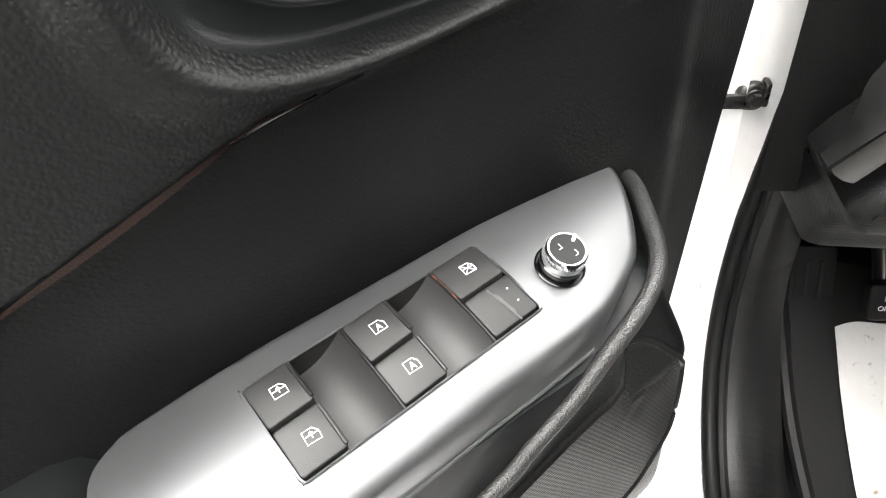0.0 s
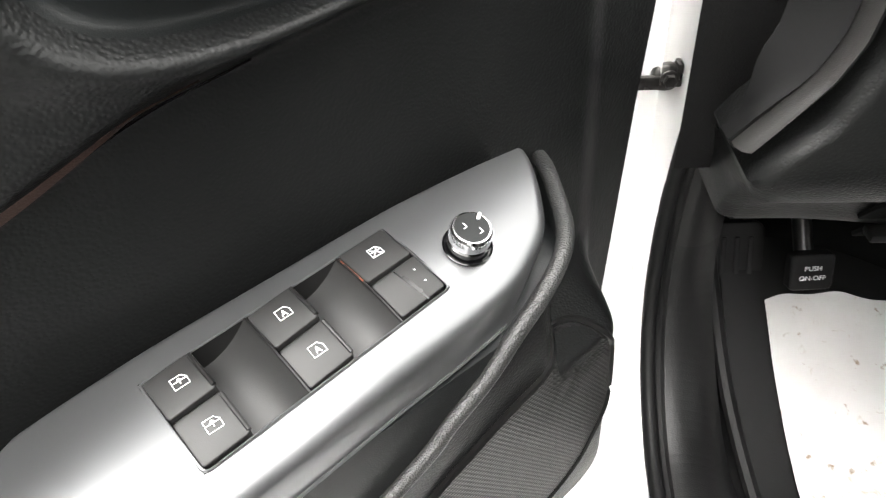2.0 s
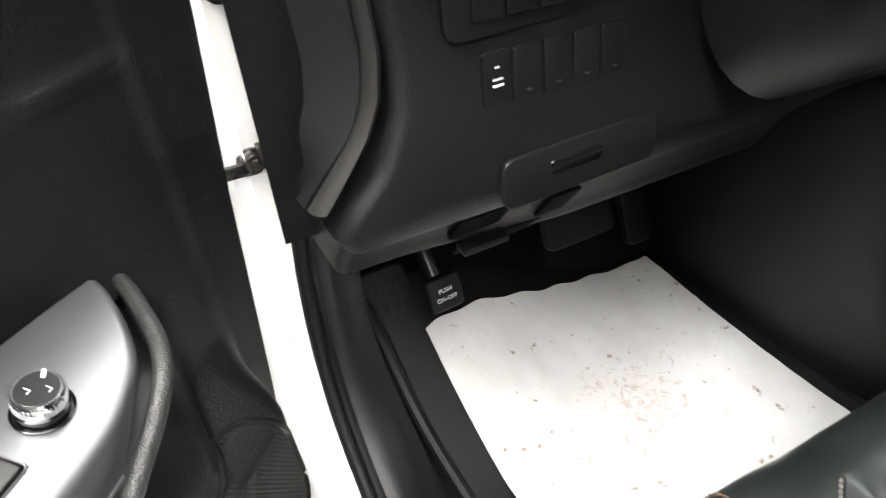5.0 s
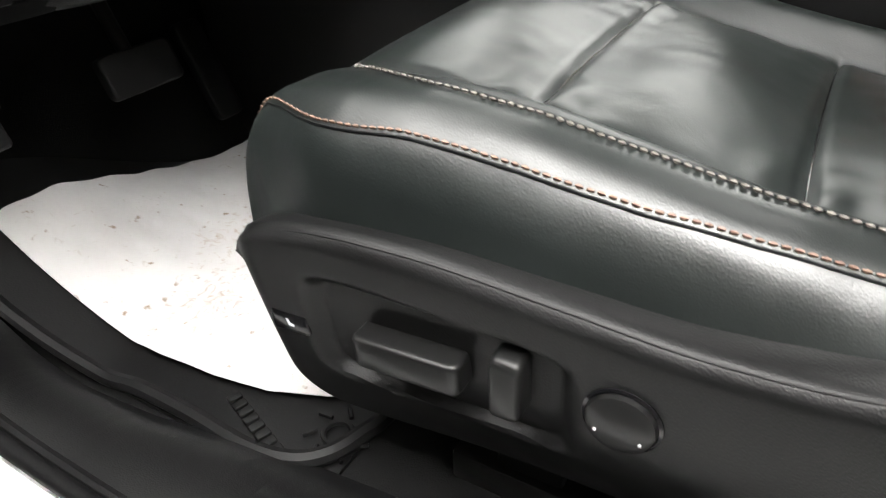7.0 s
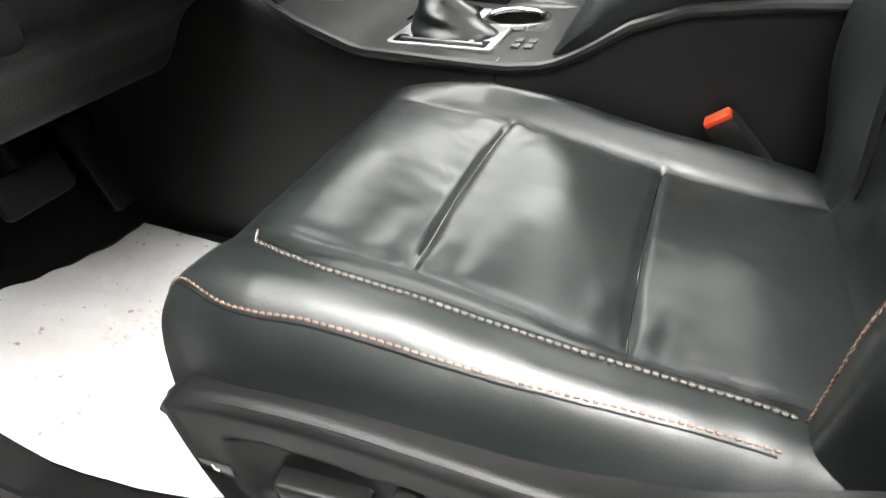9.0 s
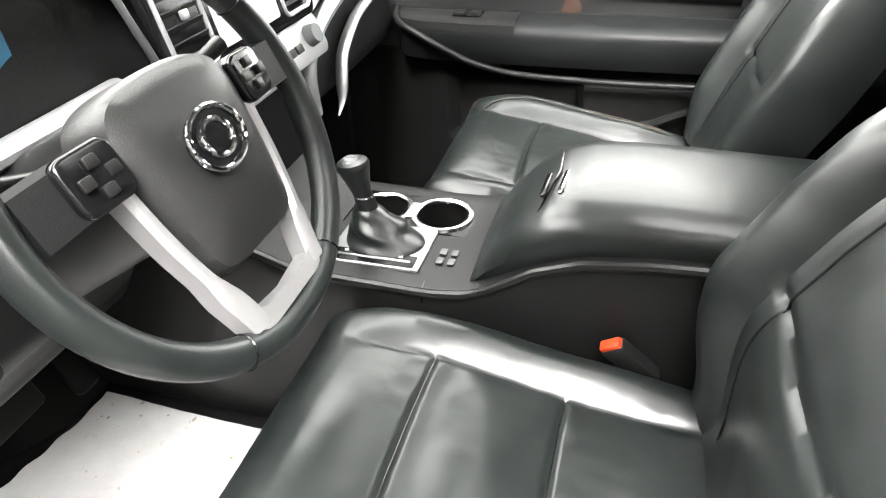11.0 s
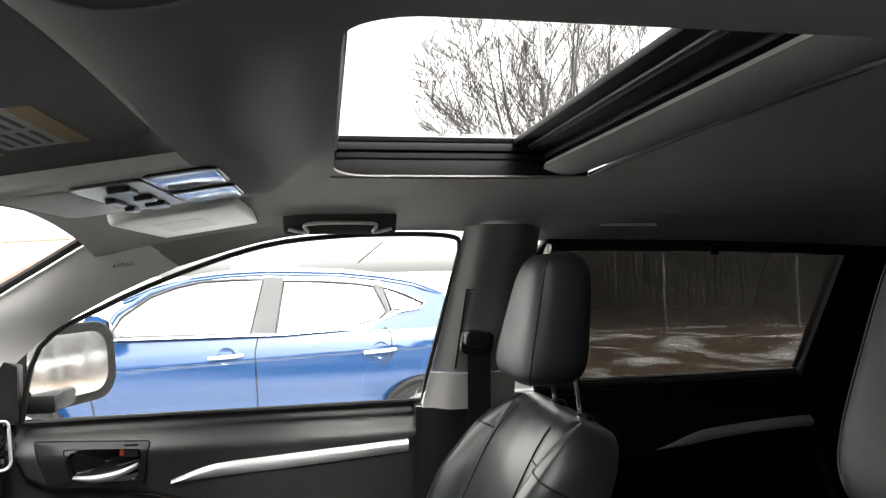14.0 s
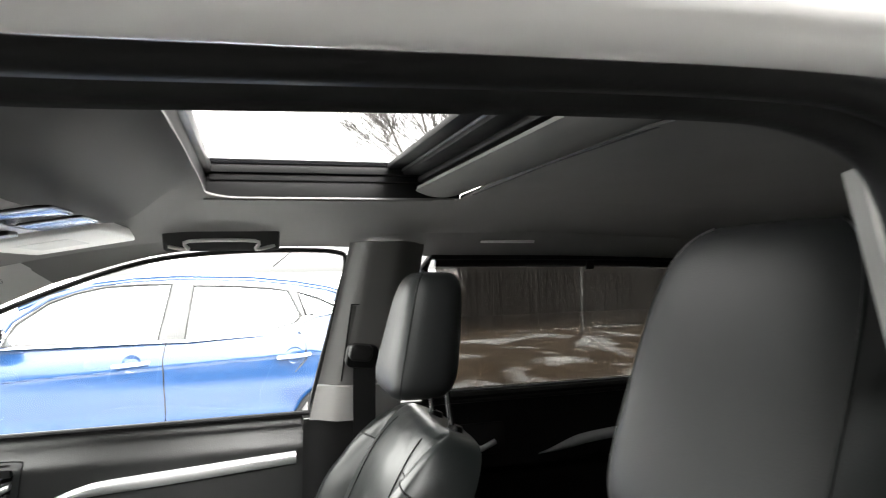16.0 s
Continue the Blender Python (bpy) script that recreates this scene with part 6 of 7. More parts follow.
def lettering(text, size, m, parent, mat=WHITEINK, extrude=0.0002, name="lettering"):
    cu = bpy.data.curves.new("words", "FONT")
    cu.body, cu.size, cu.align_x, cu.align_y, cu.extrude = text, size, "CENTER", "CENTER", extrude
    tmp = bpy.data.objects.new("words", cu)
    me = bpy.data.meshes.new_from_object(tmp)
    bpy.data.objects.remove(tmp)
    me.transform(m)
    me.materials.clear()
    me.materials.append(mat)
    ob = new(name, me)
    ob.parent = parent
    ob.matrix_parent_inverse = base_of(parent).inverted()
    return tagged(ob, "lettering that reads " + text)


lettering("PUSH", 0.0075, pm @ pose(0, 0.005, 0.0025), pd)
lettering("ON-OFF", 0.0075, pm @ pose(0, -0.006, 0.0025), pd)
bp = thing("brake_pedal", (-0.40, 0.85, 0.5), "wide black rubber brake pedal", "pedal")
part("pad", slab(rounded(0.11, 0.055, 0.01), frame_at((-0.40, 0.84, 0.63), (1, 0, 0), (0, 0.4, 1)), 0.015, 0.005), RUBBER, bp)
part("arm", tube([(-0.40, 0.85, 0.64), (-0.39, 0.90, 0.72), (-0.38, 0.95, 0.85)], 0.01, 10), SMOOTH, bp)
ac = thing("accelerator_pedal", (-0.24, 0.85, 0.42), "slim black rubber accelerator pedal", "pedal")
part("pad", slab(rounded(0.05, 0.16, 0.012), frame_at((-0.22, 0.93, 0.56), (1, 0, 0), (0, 0.45, 1)), 0.014, 0.005), RUBBER, ac)
fr = thing("foot_rest", (-0.64, 0.86, 0.45), "ribbed black foot rest", "foot rest")
part("plate", slab(rounded(0.085, 0.20, 0.012), frame_at((-0.665, 0.90, 0.50), (1, 0, 0), (0, 0.5, 1)), 0.012, 0.004), RUBBER, fr)
for k in range(4):
    part("rib", slab(rounded(0.006, 0.16, 0.002), frame_at((-0.69 + 0.017 * k, 0.893, 0.504), (1, 0, 0), (0, 0.5, 1)), 0.006, 0.001), RUBBER, fr)

# rubber floor mat and paper sheet
mat_ = thing("floor_mat", (-0.46, 0.6, 0.4), "black rubber floor mat with raised edge", "floor mat")
def matz(x, y):
    """The mat climbs towards the foot rest."""
    return 0.400 + (0.012 + 0.153 * ease(-0.2, -0.64, x)) * max(0.0, (y - 0.66) / 0.28) ** 1.4
part("sheet", surf(lambda a, b: (-0.675 + 0.535 * a, 0.36 + 0.58 * b, matz(-0.675 + 0.535 * a, 0.36 + 0.58 * b)), 20, 30, 0.004), RUBBER, mat_)
part("rim", tube(smooth_path([(-0.69, 0.93, matz(-0.69, 0.93) + 0.008), (-0.685, 0.78, matz(-0.7, 0.78) + 0.010), (-0.676, 0.66, 0.413), (-0.670, 0.60, 0.412), (-0.669, 0.526, 0.41), (-0.673, 0.449, 0.41), (-0.665, 0.403, 0.41), (-0.644, 0.376, 0.41), (-0.61, 0.362, 0.41), (-0.56, 0.352, 0.41), (-0.3, 0.33, 0.41)], 8), 0.009, 8), RUBBER, mat_)
for k in range(10):
    part("raised_bar", slab(rounded(0.009, 0.015, 0.002), frame_at((-0.650, 0.455, 0.4045), (-0.35, -0.93, 0), (0.93, -0.35, 0)) @ pose((k - 4.5) * 0.0125, 0, 0), 0.0032, 0.0012), RUBBER, mat_)
for k in range(7):
    a = 2 * math.pi * k / 7
    part("tread_rib", tube([(-0.618 + 0.022 * math.cos(a), 0.385 + 0.022 * math.sin(a), 0.4055), (-0.618 + 0.034 * math.cos(a + 0.3), 0.385 + 0.034 * math.sin(a + 0.3), 0.4055)], 0.0025, 6), RUBBER, mat_)
ring = [Vector((-0.618 + 0.014 * math.cos(2 * math.pi * i / 24), 0.385 + 0.014 * math.sin(2 * math.pi * i / 24), 0.406)) for i in range(24)]
part("tread_ring", tube(ring, 0.003, 6, closed=True), RUBBER, mat_)

paper = thing("paper_floor_sheet", (-0.42, 0.65, 0.41), "dirty white paper sheet lying on the driver's floor mat", "paper mat")


def sheet(a, b):
    y = 0.385 + 0.485 * b
    left = table([(0.38, -0.560), (0.418, -0.585), (0.481, -0.609), (0.547, -0.620), (0.62, -0.625), (0.72, -0.624), (0.87, -0.625)], y)
    x = left + (-0.172 - left) * a
    y += 0.055 * a * b + 0.003 * math.sin(a * 11) * b ** 6 + 0.002 * math.sin(a * 37) * b ** 8
    z = matz(x, y) + 0.010 + 0.005 * noise.noise(Vector((x * 7, y * 7, 0.4))) + 0.0012 * noise.noise(Vector((x * 40, y * 40, 0.4)))
    return (x, y, max(z, 0.408))


part("sheet", surf(sheet, 60, 60, 0.0008), PAPER, paper)


# ---- passenger side: frame, pillars, glass, rear door ----
def lean(x, z):
    return x - 0.27 * max(0.0, z - 1.16)


win = thing("passenger_window", (0.74, 0.2, 1.19), "clear passenger door window in a black seal", "window")
WIN = [(0.60, 1.182), (0.55, 1.335), (0.42, 1.415), (0.27, 1.478), (0.12, 1.525), (-0.02, 1.542), (-0.16, 1.545), (-0.255, 1.54), (-0.278, 1.52), (-0.262, 1.44), (-0.202, 1.184)]
wp = smooth_path([(lean(0.752, z), y, z) for y, z in WIN], 4)
part("seal", tube(wp + [wp[0]], 0.0055, 8), RUBBER, win)
bm = bmesh.new()
bm.faces.new([bm.verts.new(p + Vector((0.012, 0, 0))) for p in wp])
part("pane", bm, GLASS, win, smooth=0).visible_shadow = False
mt = part("mirror_triangle", loft([[(lean(x, z), y, z) for y, z in ((0.70, 1.19), (0.60, 1.19), (0.588, 1.30), (0.61, 1.31))] for x in (0.735, 0.76)]), PLASTIC, win)

# side mirror outside the pane
sm = thing("side_mirror", (0.86, 0.52, 1.25), "black side mirror housing with round-cornered glass", "side mirror")
fm = frame_at((0.895, 0.572, 1.275), (1, -0.45, 0), (0, 0.08, 1))
part("housing", slab(rounded(0.275, 0.182, 0.06), fm @ pose(0, 0, -0.07), 0.085, 0.006), material("black_mirror_housing", (0.004, 0.004, 0.004), 0.5, spec=0.1), sm)
part("mirror_glass", slab(rounded(0.222, 0.138, 0.046), fm @ pose(-0.006, 0, 0.016), 0.002), material("tinted_mirror", (0.75, 0.76, 0.77), 0.02, metal=1.0), sm, "mirror glass")
part("mirror_stalk", box(0.78, 0.90, 0.55, 0.62, 1.19, 1.23, 0.01), RUBBER, sm)

# upper frame and pillars as one swept inner trim
def strip_between(lo, hi, n, depth, mat, name, parent, label=""):
    a, b = smooth_path(lo, n), smooth_path(hi, n)
    k = min(len(a), len(b))
    return part(name, surf(lambda s, t: a[min(int(s * (k - 1) + 0.5), k - 1)].lerp(b[min(int(s * (k - 1) + 0.5), k - 1)], t) + Vector((-0.012, 0, 0.004)) * math.sin(math.pi * t), k - 1, 8, depth), mat, parent, label)


ap = thing("a_pillar", (0.66, 0.6, 1.2), "pale grey windscreen pillar trim", "pillar")
LO = [(0.735, 0.70, 1.20), (0.70, 0.55, 1.345), (0.675, 0.42, 1.425), (0.655, 0.275, 1.49)]
HI = [(0.665, 1.0, 1.20), (0.64, 0.78, 1.322), (0.61, 0.58, 1.437), (0.575, 0.375, 1.558)]
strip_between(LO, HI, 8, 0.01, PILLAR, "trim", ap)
part("edge_seal", tube(smooth_path([(x - 0.004, y + 0.010, z + 0.006) for x, y, z in HI], 8), 0.008, 8), RUBBER, ap, "black windscreen seal along the pillar")
lettering("AIRBAG", 0.011, frame_at((0.606, 0.369, 1.491), (0.10, -1, 0.12), (-0.42, 0.0, 1)), ap, SATIN, 0.0003)
ro = thing("roof_side_trim", (0.62, -0.1, 1.56), "grey headliner edge above the passenger window", "headliner edge")
LO = [(0.652, 0.28, 1.487), (0.645, 0.12, 1.533), (0.642, -0.03, 1.55), (0.642, -0.27, 1.55), (0.648, -0.45, 1.528), (0.650, -0.8, 1.520), (0.655, -1.25, 1.502), (0.66, -2.0, 1.47)]
HI = [(0.578, 0.38, 1.565), (0.56, 0.15, 1.583), (0.555, -0.03, 1.586), (0.555, -0.27, 1.586), (0.555, -0.45, 1.586), (0.555, -0.8, 1.584), (0.555, -1.25, 1.57), (0.56, -2.0, 1.53)]
strip_between(LO, HI, 8, 0.01, HEADLINER, "trim", ro)
bpi = thing("b_pillar", (0.68, -0.36, 1.2), "grey upper pillar trim over a black lower cover", "pillar")
def pillar(z0, z1, mat, name, w0, w1, x0=0.735, lab=""):
    def at(a, b):
        z = z0 + (z1 - z0) * a
        return (lean(x0, z) - 0.034 * ease(0.0, 0.30, b) + 0.02 * ease(0.6, 1.0, b), (w0[0] + (w1[0] - w0[0]) * a) * (1 - b) + (w0[1] + (w1[1] - w0[1]) * a) * b, z)
    return part(name, surf(at, 10, 24, 0.01), mat, bpi, lab)


# darker copy of the windscreen pillar's plastic: the belt pillar's shade is in the colour
SHADEDGREY = material("shaded_pillar_grey", (0.15, 0.149, 0.144), 0.6, grain=0.3, scale=1200, vary=0.05)
pillar(1.255, 1.56, SHADEDGREY, "upper_trim", (-0.222, -0.405), (-0.285, -0.44))
# lighter copy again: the light on the pillar's foot is put into its grey
pillar(1.175, 1.252, material("lit_pillar_grey", (0.34, 0.335, 0.325), 0.6, grain=0.3, scale=1200, vary=0.05), "foot_cover", (-0.203, -0.40), (-0.219, -0.403), 0.731, "cover at the pillar's foot, its lit tone put into a paler grey")
pillar(0.42, 1.172, PLASTIC, "lower_trim", (-0.17, -0.42), (-0.192, -0.40), 0.75)
slot = part("guide_slot", loft([[(lean(0.698, z) - d, y, z) for y, z in ((-0.268, 1.262), (-0.285, 1.425), (-0.372, 1.425), (-0.362, 1.262))] for d in (0.0, 0.004)]), material("grey_slot_cover", (0.12, 0.12, 0.116), 0.6), bpi, "darker belt guide panel")
part("slot_edge", tube([(lean(0.694, z), y, z) for y, z in ((-0.266, 1.262), (-0.284, 1.428), (-0.375, 1.428))], 0.002, 6), RUBBER, slot)

sb = thing("seat_belt", (0.66, -0.36, 1.3), "black seat belt hanging from its shoulder loop", "seat belt")
part("loop", slab(rounded(0.07, 0.05, 0.014), frame_at((0.644, -0.306, 1.318), (0.15, -1, -0.12), (-0.2, 0, 1)), 0.014, 0.004), PLASTIC, sb)
part("loop_cover", slab(rounded(0.05, 0.035, 0.012), frame_at((0.631, -0.301, 1.328), (0.15, -1, -0.12), (-0.2, 0, 1)), 0.018, 0.006), SMOOTH, sb)
part("webbing", loft([[(0.638 + 0.05 * t, -0.288, 1.32 - 0.55 * t), (0.638 + 0.05 * t, -0.336, 1.31 - 0.55 * t), (0.641 + 0.05 * t, -0.336, 1.31 - 0.55 * t), (0.641 + 0.05 * t, -0.288, 1.32 - 0.55 * t)] for t in (0, 0.5, 1)]), RUBBER, sb)

rd = thing("rear_door", (0.74, -0.9, 0.4), "closed rear door, black panel with silver strip", "car door")
def rear_panel(a, b):
    y, z = -0.40 - 1.0 * a, 0.34 + 0.85 * b
    zr = 1.0 + 0.02 * a
    n = 0.03 + 0.03 * ease(-0.015, 0.015, z - zr) + 0.04 * ease(0.86, 0.80, z)
    return (0.80 - n, y, z)
part("inner_panel", surf(rear_panel, 40, 60), SOFT, rd)
part("outer_skin", surf(lambda a, b: (0.87 + 0.05 * math.sin(math.pi * b), -0.40 - 1.0 * a, 0.33 + 0.86 * b), 8, 12, 0.003), PAINT, rd)
def rstrip(a, b):
    y = -0.755 - 0.56 * a
    zc = 1.052 + 0.03 * a + 0.012 * math.sin(a * 3)
    h = 0.032 * ease(-0.02, 0.2, a) + 0.003
    return (0.742 - 0.006 * math.sin(math.pi * b), y, zc + h * (b - 0.5) - 0.012 * (1 - ease(0, 0.25, a)))
part("trim_strip", surf(rstrip, 30, 8, 0.003), material("satin_silver_strip", (0.50, 0.50, 0.51), 0.45, metal=0.25, vary=0.04), rd, "satin silver trim strip")
fm = frame_at((0.742, -0.605, 1.09), (0, -1, 0), (0, 0, 1))
part("handle_bezel", slab(rounded(0.12, 0.075, 0.012), fm, 0.006, 0.002), SMOOTH, rd)
part("handle_lever", tube([fm @ Vector((-0.04, -0.018, 0.012)), fm @ Vector((0.0, -0.02, 0.016)), fm @ Vector((0.035, -0.008, 0.01))], 0.007, 10), SILVER, rd)
rw = thing("rear_window", (0.72, -0.85, 1.2), "tinted rear door window behind a black sun blind", "window")
RW = [(-0.47, 1.195), (-0.452, 1.50), (-0.468, 1.53), (-0.9, 1.522), (-1.255, 1.505), (-1.13, 1.197)]
rp = [Vector((lean(0.752, z), y, z)) for y, z in RW]
part("seal", tube(rp + [rp[0]], 0.011, 8), RUBBER, rw)
bm = bmesh.new()
bm.faces.new([bm.verts.new(p + Vector((0.014, 0, 0))) for p in rp])
part("pane", bm, GLASS, rw, smooth=0).visible_shadow = False
bm = bmesh.new()
blind = [Vector((lean(0.752, z), y, z)) for y, z in [(-0.494, 1.197), (-0.482, 1.50), (-0.49, 1.53)] + RW[3:]]
bm.faces.new([bm.verts.new(p + Vector((0.008, 0, 0))) for p in blind])
part("blind", bm, TINT, rw, "dark see-through sun blind", smooth=0).visible_shadow = False
part("blind_hem", tube([(lean(0.755, 1.207), -0.494, 1.207), (lean(0.755, 1.209), -1.132, 1.209)], 0.003, 6), SATIN, rw, "grey hem bar of the blind")
part("blind_rail", tube([(0.648, -0.475, 1.512), (0.648, -0.9, 1.505), (0.652, -1.24, 1.49)], 0.009, 8), SMOOTH, rw, "black sun blind rail")
part("blind_clip", box(0.636, 0.646, -0.865, -0.845, 1.49, 1.512, 0.002), SMOOTH, rw)
part("rear_frame", loft([[(lean(x, z), y, z) for y, z in ((-1.13, 1.19), (-1.208, 1.515), (-2.1, 1.50), (-2.1, 0.4), (-1.38, 0.4))] for x in (0.745, 0.78)]), PLASTIC, rw, "black rear pillar trim")
part("belt_trim", box(0.735, 0.775, -1.4, -0.41, 1.178, 1.192, 0.004), SMOOTH, rw)

# ---- overhead ----
gh = thing("grab_handle", (0.57, -0.03, 1.56), "dark folding grab handle over the door", "grab handle")
fm = frame_at((0.575, -0.03, 1.567), (0, -1, 0.0), (-0.62, 0, 0.78))
part("base", slab(rounded(0.215, 0.05, 0.008), fm, 0.008, 0.003), material("dark_grey_handle", (0.035, 0.035, 0.035), 0.6, grain=0.2, scale=900), gh)
part("grip", tube(smooth_path([fm @ Vector(p) for p in ((-0.098, -0.012, 0.008), (-0.062, -0.015, 0.016), (-0.06, 0.008, 0.02), (0.06, 0.008, 0.02), (0.062, -0.015, 0.016), (0.098, -0.012, 0.008))], 5), 0.0035, 8), PILLAR, gh, "pale edge of the folded grip")

rg = thing("rear_grab_handle", (0.6, -0.72, 1.57), "grey folding grab handle over the rear door", "grab handle")
fm = frame_at((0.598, -0.72, 1.566), (0, -1, 0.0), (-0.62, 0, 0.78))
part("base", slab(rounded(0.32, 0.024, 0.006), fm, 0.006, 0.002), SHADEDGREY, rg)
part("grip", tube([fm @ Vector((-0.155, -0.004, 0.008)), fm @ Vector((-0.03, -0.003, 0.012))], 0.004, 8), PILLAR, rg, "pale end of the grip")
part("slot", slab(rounded(0.15, 0.010, 0.003), fm @ pose(0.065, 0.002, 0.006), 0.001), RUBBER, rg, "dark slot behind the grip")

oc = thing("overhead_console", (0.1, 0.3, 1.56), "grey overhead console with map lamps and switches", "overhead console")
fm = frame_at((0.0, 0.185, 1.566), (1, 0, 0), (0, -1, 0.16))
part("body", slab(rounded(0.225, 0.205, 0.022), fm, 0.014, 0.006), PILLAR, oc, "pale grey console shell")
LENS = material("lamp_lens", (0.42, 0.50, 0.66), 0.12, metal=0.4, vary=0.05)
for x in (-0.058, 0.058):
    lamp = part("map_lamp", slab(rounded(0.088, 0.058, 0.010), fm @ pose(x, 0.060, 0.014), 0.0035, 0.0015), LENS, oc, "bluish clear map lamp lens")
    part("lamp_rim", tube([fm @ pose(x, 0.060, 0.0155) @ Vector((px, py, 0)) for px, py in rounded(0.092, 0.062, 0.011)], 0.0014, 6, closed=True), SMOOTH, lamp)
panel = part("switch_panel", slab(rounded(0.190, 0.060, 0.008), fm @ pose(0, -0.004, 0.014), 0.003, 0.001), SATIN, oc, "silver-grey switch panel")
for x, y, w, h in ((-0.062, 0.006, 0.034, 0.020), (0.0, 0.010, 0.026, 0.018), (0.058, 0.008, 0.036, 0.020), (0.0, -0.018, 0.044, 0.010), (0.064, -0.020, 0.030, 0.010)):
    part("switch", slab(rounded(w, h, 0.004), fm @ pose(x, y - 0.004, 0.017), 0.005, 0.002), SMOOTH, panel)
part("glasses_hatch", slab(rounded(0.170, 0.056, 0.012), fm @ pose(0, -0.066, 0.014), 0.002, 0.001), PILLAR, oc)


LABELPAPER = material("label_paper", (0.46, 0.46, 0.46), 0.6)


def visor(name, label, xc, s):
    v = thing(name, (xc, 0.33, 1.58), label, "sun visor")
    if s > 0:
        fm = frame_at((xc, 0.235, 1.592), (1, 0, 0), (0, -1, 0.16))
        part("panel", slab(rounded(0.40, 0.205, 0.05, 8), fm, 0.018, 0.008), HEADLINER, v)
        lab = part("warning_label", slab(rounded(0.112, 0.062, 0.002), fm @ pose(0.112, 0.018, 0.0180), 0.0004), LABELPAPER, v, "white and yellow warning label")
        part("label_band", slab(rounded(0.112, 0.016, 0.002), fm @ pose(0.112, 0.041, 0.0185), 0.0003), material("label_yellow", (0.36, 0.26, 0.13), 0.6), lab)
        ink = material("label_ink", (0.10, 0.10, 0.12), 0.6)
        for k in range(4):
            for w, o in ((0.046, -0.028), (0.040, 0.026)):
                part("text_bar", slab(rounded(w, 0.0035, 0.001), fm @ pose(0.112 + o, 0.024 - 0.0095 * k, 0.0185), 0.0003), ink, lab)
        part("plain_label", slab(rounded(0.104, 0.050, 0.002), fm @ pose(0.130, -0.046, 0.0180), 0.0004), material("beige_label", (0.42, 0.38, 0.31), 0.55), v, "plain beige label")
    else:
        fm = frame_at((xc, 0.21, 1.57), (1, 0, 0), (0, -1, 0.16))
        part("panel", slab(rounded(0.40, 0.17, 0.03), fm, 0.018, 0.008), PILLAR, v, "pale visor panel")
        part("plain_label", slab(rounded(0.15, 0.075, 0.002), fm @ pose(-0.03, -0.01, 0.0180), 0.0004), LABELPAPER, v, "white label")
    return v


visor("sun_visor", "grey driver's sun visor folded up, with warning label", -0.30, 1)
visor("sun_visor", "grey passenger sun visor folded up, with label", 0.44, -1)

rv = thing("rearview_mirror", (0.03, 0.55, 1.5), "black rear-view mirror on a windscreen stalk", "mirror")
fm = frame_at((0.012, 0.430, 1.490), (0.83, -0.55, 0.0), (0, 0.06, 1))
part("housing", slab(rounded(0.218, 0.084, 0.025), fm @ pose(0, 0, -0.03), 0.04, 0.014), SMOOTH, rv)
part("mirror_glass", slab(rounded(0.204, 0.072, 0.02), fm @ pose(0, 0, 0.010), 0.001), material("dim_mirror", (0.05, 0.05, 0.055), 0.08, metal=1.0), rv)
part("stalk", tube([(0.01, 0.46, 1.50), (0.02, 0.50, 1.53), (0.02, 0.53, 1.55)], 0.009, 10), SMOOTH, rv)

ws = thing("windscreen", (0, 0.8, 1.35), "clear raked windscreen over the dashboard", "windscreen")
part("pane", surf(lambda a, b: ((a - 0.5) * (1.36 - 0.2 * b), 1.10 - 0.66 * b - 0.06 * (2 * a - 1) ** 2, 1.17 + 0.41 * b), 12, 8), GLASS, ws).visible_shadow = False
part("lower_band", tube([((a / 12 - 0.5) * 1.36, 1.105 - 0.06 * (a / 6 - 1) ** 2, 1.172) for a in range(13)], 0.016, 8), SMOOTH, ws, "black band along the lower edge")
part("upper_band", tube([((a / 12 - 0.5) * 1.16, 0.436 - 0.06 * (a / 6 - 1) ** 2, 1.583) for a in range(13)], 0.012, 8), SMOOTH, ws, "black band along the upper edge")


vl = thing("vanity_lamp", (-0.42, 0.072, 1.57), "dark vanity lamp with a pale edge in the headliner", "lamp")
vx, vy = -0.436, 0.072
ex = Vector((0, -0.02, roof_z(vx, vy - 0.01) - roof_z(vx, vy + 0.01)))
ey = Vector((-0.02, 0, roof_z(vx - 0.01, vy) - roof_z(vx + 0.01, vy)))
fm = frame_at((vx, vy, roof_z(vx, vy) + 0.0005), ex, ey)
EYE = [(0.029 * math.copysign(abs(math.cos(t)) ** 0.7, math.cos(t)), 0.021 * math.sin(t) * (1.0 if math.sin(t) < 0 else 0.8) * (1 - 0.25 * math.cos(t) ** 2)) for t in [2 * math.pi * k / 40 for k in range(40)]]
part("rim", tube([fm @ Vector((x, y, 0.0005)) for x, y in EYE], 0.0018, 8, closed=True), SHADEDGREY, vl, "grey lamp rim")
part("lens", slab(EYE, fm, 0.0012), material("dark_grey_lamp_lens", (0.07, 0.068, 0.068), 0.6, vary=0.05, spec=0.15), vl, "dark smooth lens")

# ---- outside ----
BLUE = material("blue_car_paint", (0.006, 0.026, 0.078), 0.20, metal=0.2, coat=0.35, vary=0.04)
GREYPAINT = material("grey_car_paint", (0.07, 0.072, 0.075), 0.25, metal=0.4, coat=0.7, vary=0.04)
TYRE = material("tyre_rubber", (0.010, 0.010, 0.010), 0.8, vary=0.2, spec=0.12)
CLADDING = material("dark_cladding", (0.007, 0.007, 0.007), 0.6, vary=0.1, spec=0.12)
CARGLASS = material("reflecting_car_glass", (0.13, 0.137, 0.14), 0.05, metal=0.6, vary=0.05, vscale=2)
